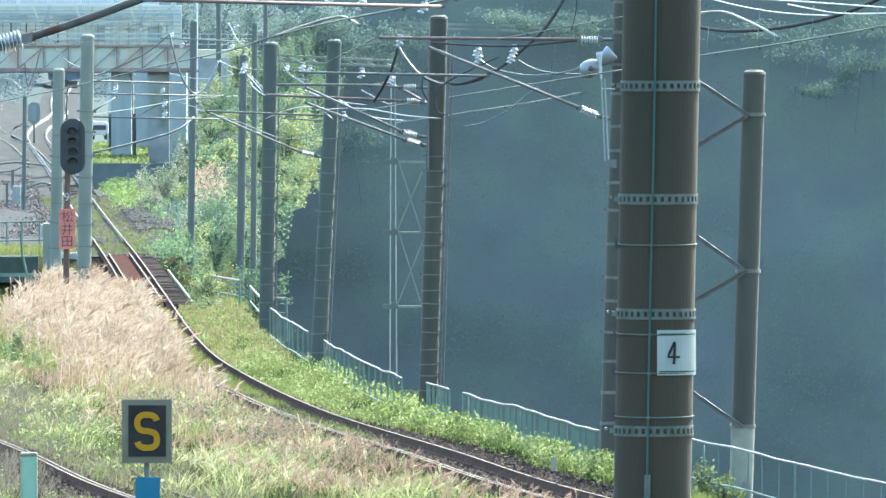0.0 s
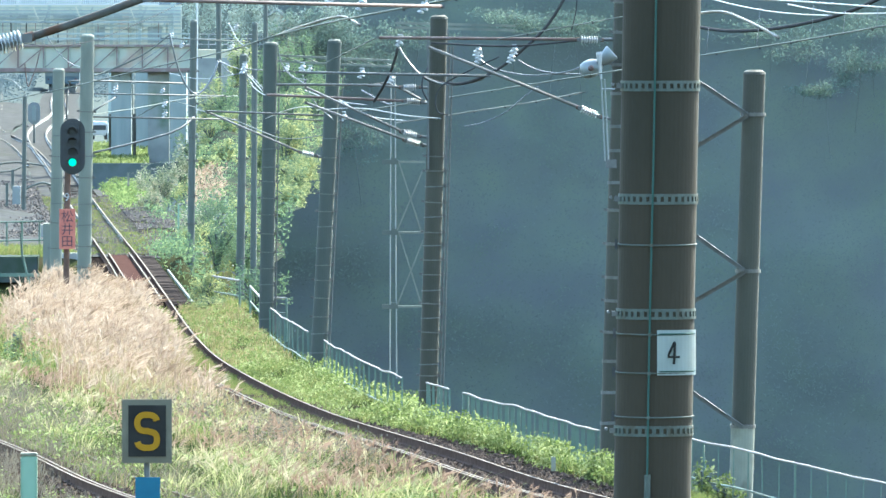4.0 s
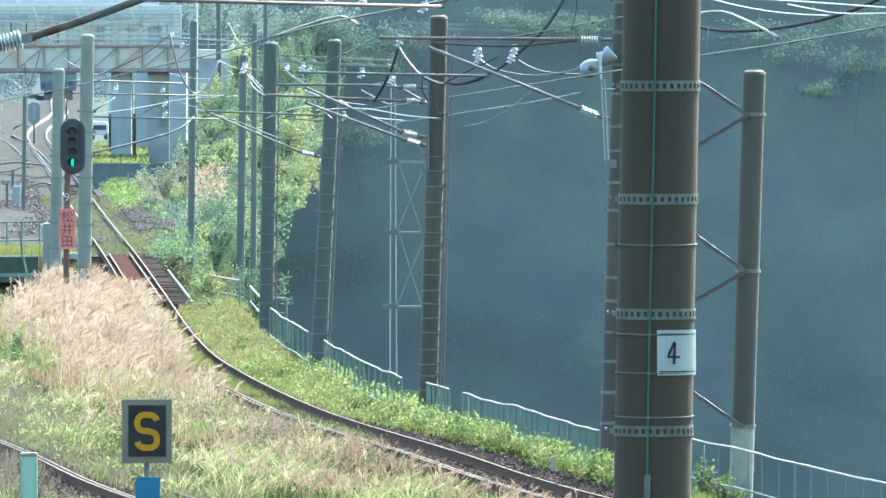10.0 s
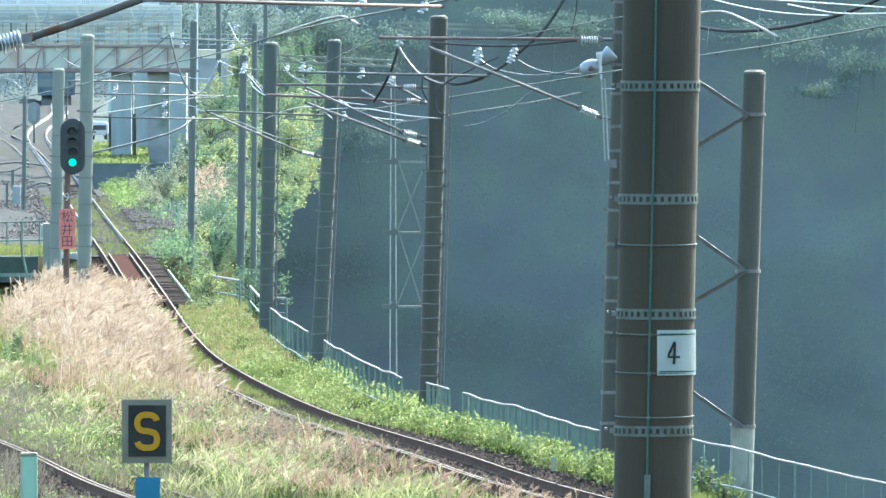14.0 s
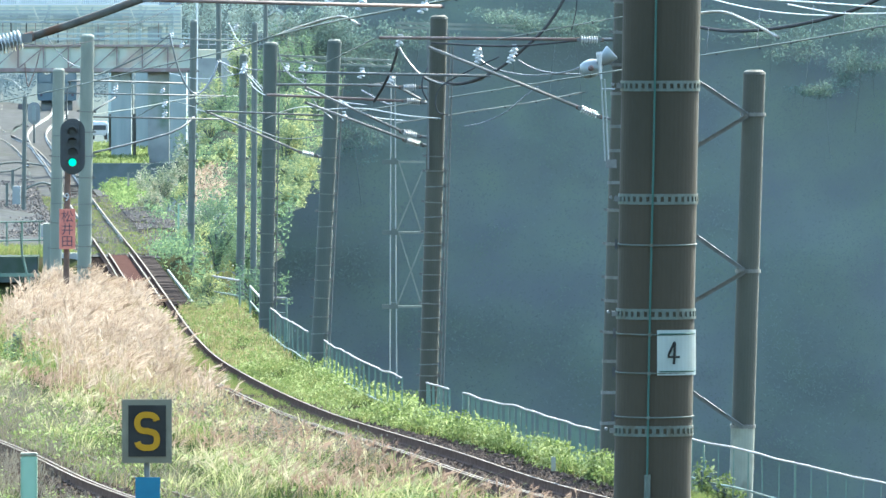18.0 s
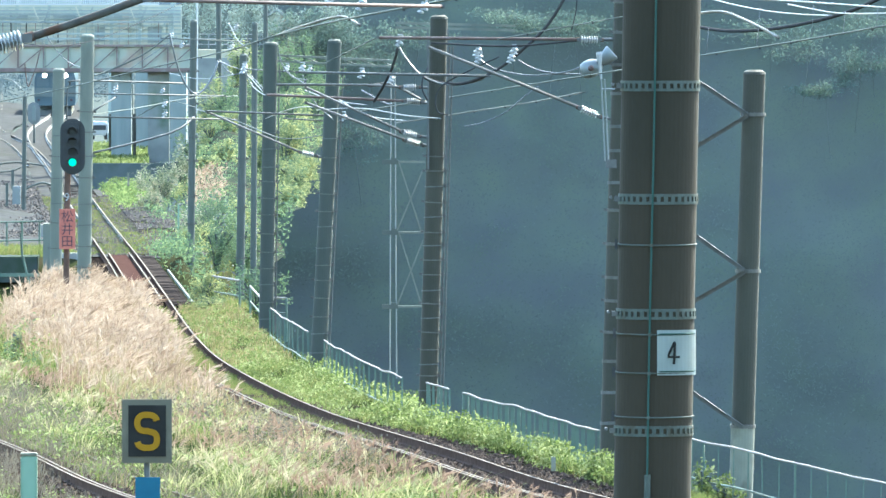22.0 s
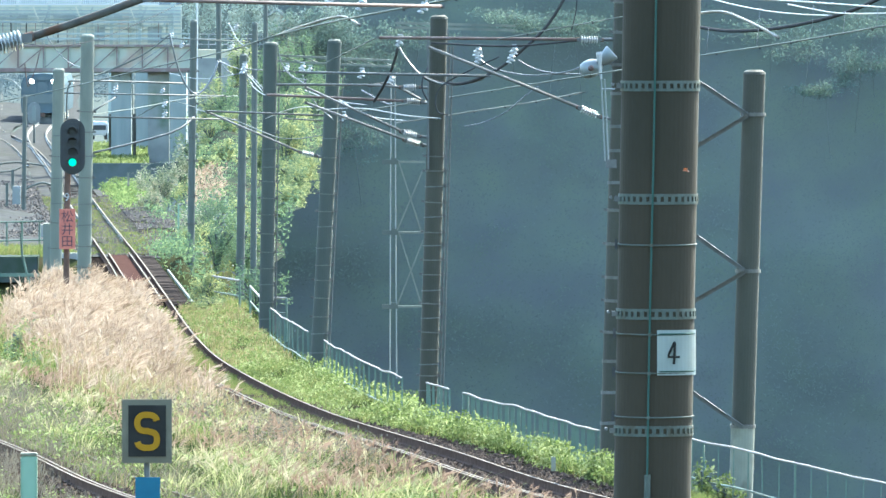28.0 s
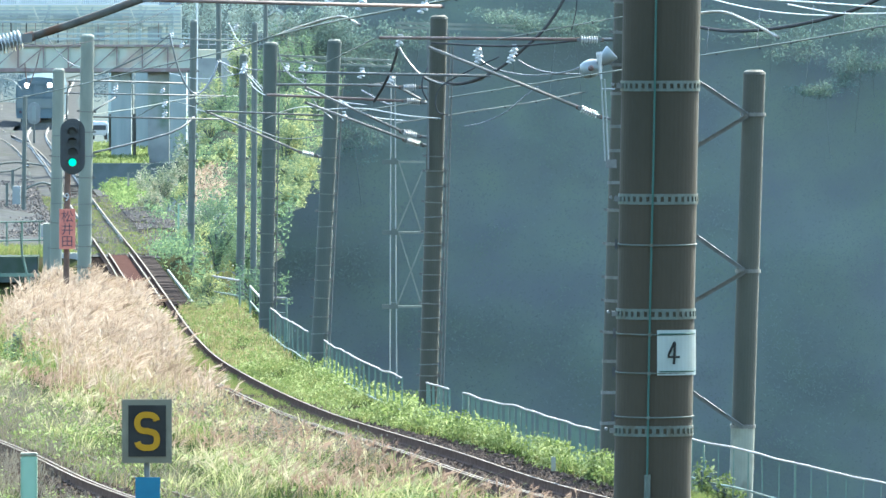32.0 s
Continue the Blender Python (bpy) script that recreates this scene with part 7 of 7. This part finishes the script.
# left-hand yard: platform rail, culvert, boxes
def build_yard():
    d = 480.0
    f = thing("yard_fence", (-14.983, d, -0.45), "pale green pipe fence along the yard", "fence")
    for zz in (1.07, 0.41, -0.05):
        bm = bmesh.new()
        rod(bm, (-16.083, d, zz), (-14.123, d, zz + 0.04), 0.028, None, 8)
        part("rail", bm, FENCE_PAINT, f)
    for px in (-15.983, -15.443, -14.903, -14.283):
        bm = bmesh.new()
        rod(bm, (px, d, -0.65), (px, d, 1.11), 0.035, None, 8)
        part("post", bm, FENCE_PAINT, f)
    bm = bmesh.new()
    pts = [(-14.323, d - 20, 1.05), (-14.283, d - 20, 0.35), (-14.083, d - 20, -0.45), (-13.923, d - 20, -1.051)]
    tube(bm, pts, 0.04, 8)
    part("hand_rail", bm, FENCE_PAINT, f)
    # sunny and shady culvert walls told apart by concrete colour
    slab("culvert_wall", -13.868, -13.594, 1.212, -0.826, 470, 1.0, CONCRETE_PALE, "culvert wing wall in sun-pale concrete", "wall")
    slab("culvert_wall", -16.14, -14.064, 0.056, -0.826, 470, 9.0, SHADE_WALL, "concrete wall under the yard in shade-dark tone", "wall")
    slab("equipment_box", -18.26, -17.924, 0.886, 0.119, 575, 0.4, CAN_GREY, "pale grey trackside equipment box", "equipment box")
    slab("handrail_wall", -14.049, -12.795, 0.361, 0.254, 430, 0.1, FENCE_PAINT, "pale green pipe rail near the signal", "rail")


build_yard()


# oval-backed signal far off by the yard, in haze-pale colours
def build_far_signal():
    y = 800.0
    c = Vector((-24.13, y, 1.73))
    sg = thing("railway_signal", (c.x, y, ground_z(c.x, y)), "hazy pale oval-backed railway signal on a slim post", "railway signal")
    bm = bmesh.new()
    rod(bm, (c.x, y + 0.1, ground_z(c.x, y)), (c.x, y + 0.1, 2.2), 0.06, None, 10)
    part("post", bm, CONCRETE_FAR, sg)
    bm = bmesh.new()
    hw, hh, n = 0.37, 0.66, 12
    ring = [(hw * math.cos(math.pi * i / n), hh - hw + hw * math.sin(math.pi * i / n)) for i in range(n + 1)]
    ring += [(-u, -v) for u, v in ring]
    fr = [bm.verts.new((c.x + u, y - 0.02, c.z + v)) for u, v in ring]
    bk = [bm.verts.new((c.x + u, y + 0.02, c.z + v)) for u, v in ring]
    bm.faces.new(fr)
    bm.faces.new(bk[::-1])
    for i in range(len(fr)):
        j = (i + 1) % len(fr)
        bm.faces.new((fr[j], fr[i], bk[i], bk[j]))
    part("backplate", bm, CAN_GREY, sg, "pale oval backplate")
    bm = bmesh.new()
    box(bm, c + Vector((0, -0.1, 0)), (0.2, 0.16, 0.9))
    part("lamp_housing", bm, SHED_BLUE, sg)
    for i in range(3):
        bm = bmesh.new()
        rod(bm, c + Vector((0, -0.17, 0.28 - 0.28 * i)), c + Vector((0, -0.2, 0.28 - 0.28 * i)), 0.075, None, 12)
        part("lens", bm, SHED_BLUE, sg)


build_far_signal()


# green marker post near the loop track
def build_green_post():
    y = 140.0
    base = (-4.277, y, ground_z(-4.277, y))
    p = thing("marker_post", base, "pale green plastic post with a chipped cap", "post")
    bm = bmesh.new()
    h = 4.813 - base[2]
    vs = box(bm, (base[0], y, base[2] + h / 2 - 0.2), (0.17, 0.15, h + 0.4))
    bmesh.ops.bevel(bm, geom=bm.edges[:], offset=0.018, segments=2, affect="EDGES")
    part("shaft", bm, GREEN_POST, p)
    bm = bmesh.new()
    box(bm, (base[0], y, 4.825), (0.182, 0.16, 0.03))
    bmesh.ops.bevel(bm, geom=bm.edges[:], offset=0.01, segments=2, affect="EDGES")
    part("cap", bm, CONCRETE_WHITE, p, "chipped whitish cap")


build_green_post()
slab("kilometre_post", 2.060, 2.145, 0.620, 0.351, 258, 0.1, CONCRETE_WHITE, "small white stake beside the rail", "stake")


# painted posts and a dark box at the far bridge end
def build_bridge_end():
    f = thing("post_frame", (-9.5, 488, -0.9), "pale green painted posts with a ladder rung at the bridge end", "post")
    for x, z in ((-9.52, 1.56), (-9.36, 0.62), (-9.22, 0.60)):
        bm = bmesh.new()
        rod(bm, (x, 488, -1.4), (x, 488, z), 0.035, None, 10)
        part("post", bm, GREEN_POST, f)
    for z in (0.55, 0.1):
        bm = bmesh.new()
        rod(bm, (-9.38, 488, z), (-9.2, 488, z), 0.025, None, 8)
        part("rung", bm, GREEN_POST, f)
    b = thing("cable_box", (-9.6, 484, -1.3), "dark grey cable box beside the bridge end", "equipment box")
    bm = bmesh.new()
    box(bm, (-9.62, 484, -0.82), (0.46, 0.5, 0.9))
    bmesh.ops.bevel(bm, geom=bm.edges[:], offset=0.03, segments=2, affect="EDGES")
    part("body", bm, SHADE_WALL, b)
    bm = bmesh.new()
    box(bm, (-9.62, 483.98, -0.36), (0.54, 0.58, 0.05))
    part("lid", bm, CONCRETE_FAR, b)


build_bridge_end()


# ---- yard clutter ----
def hose(pts, r, material, label):
    w = thing("ground_cable", pts[0], label, "cable", "cables across the yard")
    pipe(w, smooth_path(pts, 5), r, material, "sheath")


hose([(-21.175, 640, 0.898), (-20.375, 640, 1.004), (-19.628, 640, 0.978), (-18.775, 640, 0.844)], 0.045, CONCRETE_FAR, "grey-brown cable lying across the yard")
hose([(-20.513, 620, 0.839), (-19.738, 620, 0.89), (-19.273, 620, 1.071)], 0.035, CONCRETE_FAR, "thin grey cable lying across the yard")
hose([(-17.731, 575, 0.742), (-17.348, 575, 0.934), (-16.964, 575, 1.03), (-16.581, 575, 0.934)], 0.045, CONCRETE_FAR, "grey-brown cable lying across the yard")
slab("yard_post", -18.064, -17.947, 1.234, 0.301, 560, 0.12, CONCRETE_FAR, "short grey post in the gravel yard", "post")
slab("yard_post", -19.104, -18.979, 1.251, 0.351, 600, 0.12, CONCRETE_FAR, "short dark post in the gravel yard", "post")
slab("yard_post", -13.978, -13.878, 1.101, 0.501, 600, 0.1, CONCRETE_WHITE, "short white stake by the wall", "post")
slab("bridge_parapet", -13.297, -12.707, 0.153, -0.713, 472, 0.6, ROAD_PALE, "bridge parapet in sun-pale concrete", "parapet")
slab("rubble_heap", -14.92, -14.503, 0.625, -0.292, 500, 0.6, ROAD_PALE, "heap of pale broken concrete by the fence", "rubble")


# ---- train ----
LAMPS = []


def build_train():
    """Two short cars; the front: cream band, dark windows, two high headlights, coupler and skirt."""
    tr = thing("train", (0, 0, 0), "approaching cream and dark green electric train with bright headlights", "train")
    for k in range(2):
        y0 = k * 20.2
        bm = bmesh.new()
        prof = [(-1.40, 1.0), (1.40, 1.0), (1.45, 1.5), (1.45, 2.9), (1.30, 3.35), (0.8, 3.58), (0, 3.65), (-0.8, 3.58), (-1.30, 3.35), (-1.45, 2.9), (-1.45, 1.5)]
        a = [bm.verts.new((u, y0 + 0.2, v)) for u, v in prof]
        b = [bm.verts.new((u, y0 + 19.8, v)) for u, v in prof]
        bm.faces.new(a)
        bm.faces.new(b[::-1])
        for i in range(len(prof)):
            bm.faces.new((a[(i + 1) % len(prof)], a[i], b[i], b[(i + 1) % len(prof)]))
        part("body", bm, TRAIN_GREEN, tr)
        bm = bmesh.new()
        box(bm, (0, y0 + 10, 0.65), (2.3, 17.0, 0.6))
        part("underframe", bm, TRAIN_GLASS, tr)
        for wy in (2.4, 4.5, 15.5, 17.6):
            for s in (-0.53, 0.53):
                bm = bmesh.new()
                rod(bm, (s - 0.06, y0 + wy, 0.58), (s + 0.06, y0 + wy, 0.58), 0.43, None, 18)
                part("wheel", bm, RUST, tr)
    bm = bmesh.new()
    box(bm, (0, 0.16, 1.95), (2.8, 0.06, 0.62))
    part("front_band", bm, CREAM, tr, "cream band across the front")
    for c, w in ((-0.88, 0.86), (0.0, 0.62), (0.88, 0.86)):
        bm = bmesh.new()
        box(bm, (c, 0.17, 2.72), (w, 0.05, 0.72))
        part("windscreen", bm, TRAIN_GLASS, tr, "dark cab window")
    bm = bmesh.new()
    box(bm, (0, 0.15, 3.3), (1.1, 0.08, 0.22))
    part("destination_box", bm, TRAIN_GLASS, tr)
    for s in (-1, 1):
        bm = bmesh.new()
        rod(bm, (s * 0.73, 0.24, 3.12), (s * 0.73, 0.08, 3.12), 0.23, 0.23, 20)
        part("lamp_rim", bm, TRAIN_GLASS, tr)
        bm = bmesh.new()
        rod(bm, (0, 0.01, 0), (0, -0.01, 0), 0.15, None, 20)
        for f in bm.faces:
            f.material_index = 1 if f.normal.y < -0.5 else 0
        me = mesh_of("headlight", bm, LENS_DARK)
        me.materials.append(HEADLIGHT)
        lamp = new("headlight", me)
        lamp.parent = tr
        lamp.location = (s * 0.73, 0.0, 3.12)
        LAMPS.append(tagged(lamp, "bright round headlight"))
        bm = bmesh.new()
        rod(bm, (s * 1.15, 0.24, 1.4), (s * 1.15, 0.12, 1.4), 0.09, None, 12)
        part("tail_light", bm, RED_PAINT, tr, "unlit red tail light")
    bm = bmesh.new()
    box(bm, (0, 0.0, 0.88), (0.3, 0.7, 0.28))
    part("coupler", bm, RUST, tr)
    bm = bmesh.new()
    box(bm, (0, 0.4, 0.42), (2.3, 0.1, 0.5))
    part("skirt", bm, STEEL_DULL, tr, "grey snow plough")
    return tr


TRAIN = build_train()


# ---- flying insects close to the camera ----
def build_insect(label, size):
    ins = thing("flying_insect", (0, 0, 0), label, "insect")
    bm = bmesh.new()
    lathe(bm, (-0.5 * size, 0, 0), (0.5 * size, 0, 0), [(0, 0.03 * size), (0.3, 0.09 * size), (0.6, 0.07 * size), (0.8, 0.12 * size), (1.0, 0.06 * size)], 10)
    part("body", bm, INSECT, ins)
    for s in (-1, 1):
        for k, sweep in ((0.18, 0.12), (-0.02, -0.1)):
            bm = bmesh.new()
            vs = [bm.verts.new((size * (k + u + sweep * abs(v)), s * 0.02 * size, size * v)) for u, v in ((0, 0.02), (0.14, 0.25), (0.08, 0.5), (-0.06, 0.42), (-0.08, 0.1))]
            f = bm.faces.new(vs)
            bmesh.ops.rotate(bm, verts=bm.verts, cent=(0, 0, 0), matrix=Matrix.Rotation(radians(s * 35), 3, "X"))
            bmesh.ops.solidify(bm, geom=bm.faces[:], thickness=0.01 * size)
            part("wing", bm, INSECT_WING, ins, "thin orange wing")
    return ins


INSECT_ONE = build_insect("orange insect with spread wings in flight", 0.05)
INSECT_TWO = build_insect("small pale orange insect in flight", 0.03)


# ---- all that moves ----
def motions():
    rows = []
    for t, y, dx in ((0, 1196, 0.0), (4, 1150, 0.0), (8, 1105, 0.0), (12, 1061, -0.1), (16, 1017, -0.2), (20, 974, -0.2), (22, 955, -0.22), (24, 938, -0.28), (26, 921, -0.32), (28, 904, -0.34), (30, 887, -0.2), (32, 870, -0.11)):
        a, b = line_x(y - 6), line_x(y + 14)
        rows.append((t, pose(line_x(y) + dx, y, -0.3, 0, 0, -math.degrees(math.atan2(b - a, 20)))))
    walk(TRAIN, rows)
    # the headlights come on as the train nears: each disc turns its lit face forward
    for lamp in LAMPS:
        p = lamp.location.copy()
        walk(lamp, [(0.0, pose(*p, 0, 0, 180)), (20.85, pose(*p, 0, 0, 180)), (20.93, pose(*p, 0, 0, 120)), (21.02, pose(*p, 0, 0, 60)), (21.15, pose(*p)), (32.0, pose(*p))])
    # tufts lean and recover in slow gusts
    for i, t in enumerate(TUFTS):
        p, ph, sp = t.location.copy(), 0.37 * i, 1.7 + 0.11 * (i % 7)
        rows = []
        for k in range(65):
            s = k * 0.5
            gust = 0.55 + 0.45 * math.sin(0.33 * s + p.y * 0.05)
            rows.append((s, pose(p.x, p.y, p.z, 2.5 * gust * math.sin(sp * s * 1.3 + ph), 5.0 * gust * math.sin(sp * s + ph) + 3 * gust, 40 * (i % 3) - 40)))
        walk(t, rows)
    # one insect darts across, another drifts by later
    a, b = Vector((0.54, 40, 9.043)), Vector((1.105, 40, 8.927))
    v = (b - a) / 0.1
    out = lambda t: pose(*(a + v * (t - 7.0)), 0, 10, 20)
    walk(INSECT_ONE, [(0.0, out(6.0)), (5.9, out(6.0)), (6.0, out(6.0)), (7.0, out(7.0)), (7.1, out(7.1)), (7.6, out(7.6)), (7.7, out(7.6)), (32.0, out(7.6))])
    far = [(0.0, (2.79, 60, 8.7)), (27.0, (2.79, 60, 8.7)), (27.5, (1.365, 60, 8.705)), (27.8, (1.148, 60, 8.813)), (27.9, (1.118, 60, 8.858)), (28.0, (1.075, 60, 8.893)), (28.1, (1.023, 60, 8.9)), (28.2, (0.948, 60, 8.878)),
           (28.3, (0.883, 60, 8.885)), (28.4, (0.838, 60, 8.9)), (28.6, (0.795, 60, 8.945)), (29.0, (0.665, 60, 9.15)), (29.8, (0.04, 60, 10.15)), (30.5, (-0.21, 60, 10.899)), (32.0, (-0.21, 60, 10.899))]
    walk(INSECT_TWO, [(t, pose(*p, 0, -10, 160)) for t, p in far])
    # the green lens shows its lit face, or turns to its dark back
    state = [(0.0, 0), (1.35, 1), (8.15, 0), (10.0, 1), (14.7, 0), (17.5, 1), (25.3, 0), (27.2, 1), (30.2, 0), (31.6, 1)]
    c = GREEN_LENS.location.copy()
    keys = []
    for i, (t, on) in enumerate(state):
        end = state[i + 1][0] if i + 1 < len(state) else 32.0
        turn = 0 if on else 180
        if i:
            for j, s in enumerate((60, 120)):
                keys.append((t + 0.05 * (j + 1) - 0.1, pose(c.x, c.y, c.z, 0, 0, (180 - s) if on else s)))
        keys.append((t + 0.05 if i else 0.0, pose(c.x, c.y, c.z, 0, 0, turn)))
        keys.append((end - 0.1 if end < 32 else 32.0, pose(c.x, c.y, c.z, 0, 0, turn)))
    walk(GREEN_LENS, keys)


motions()
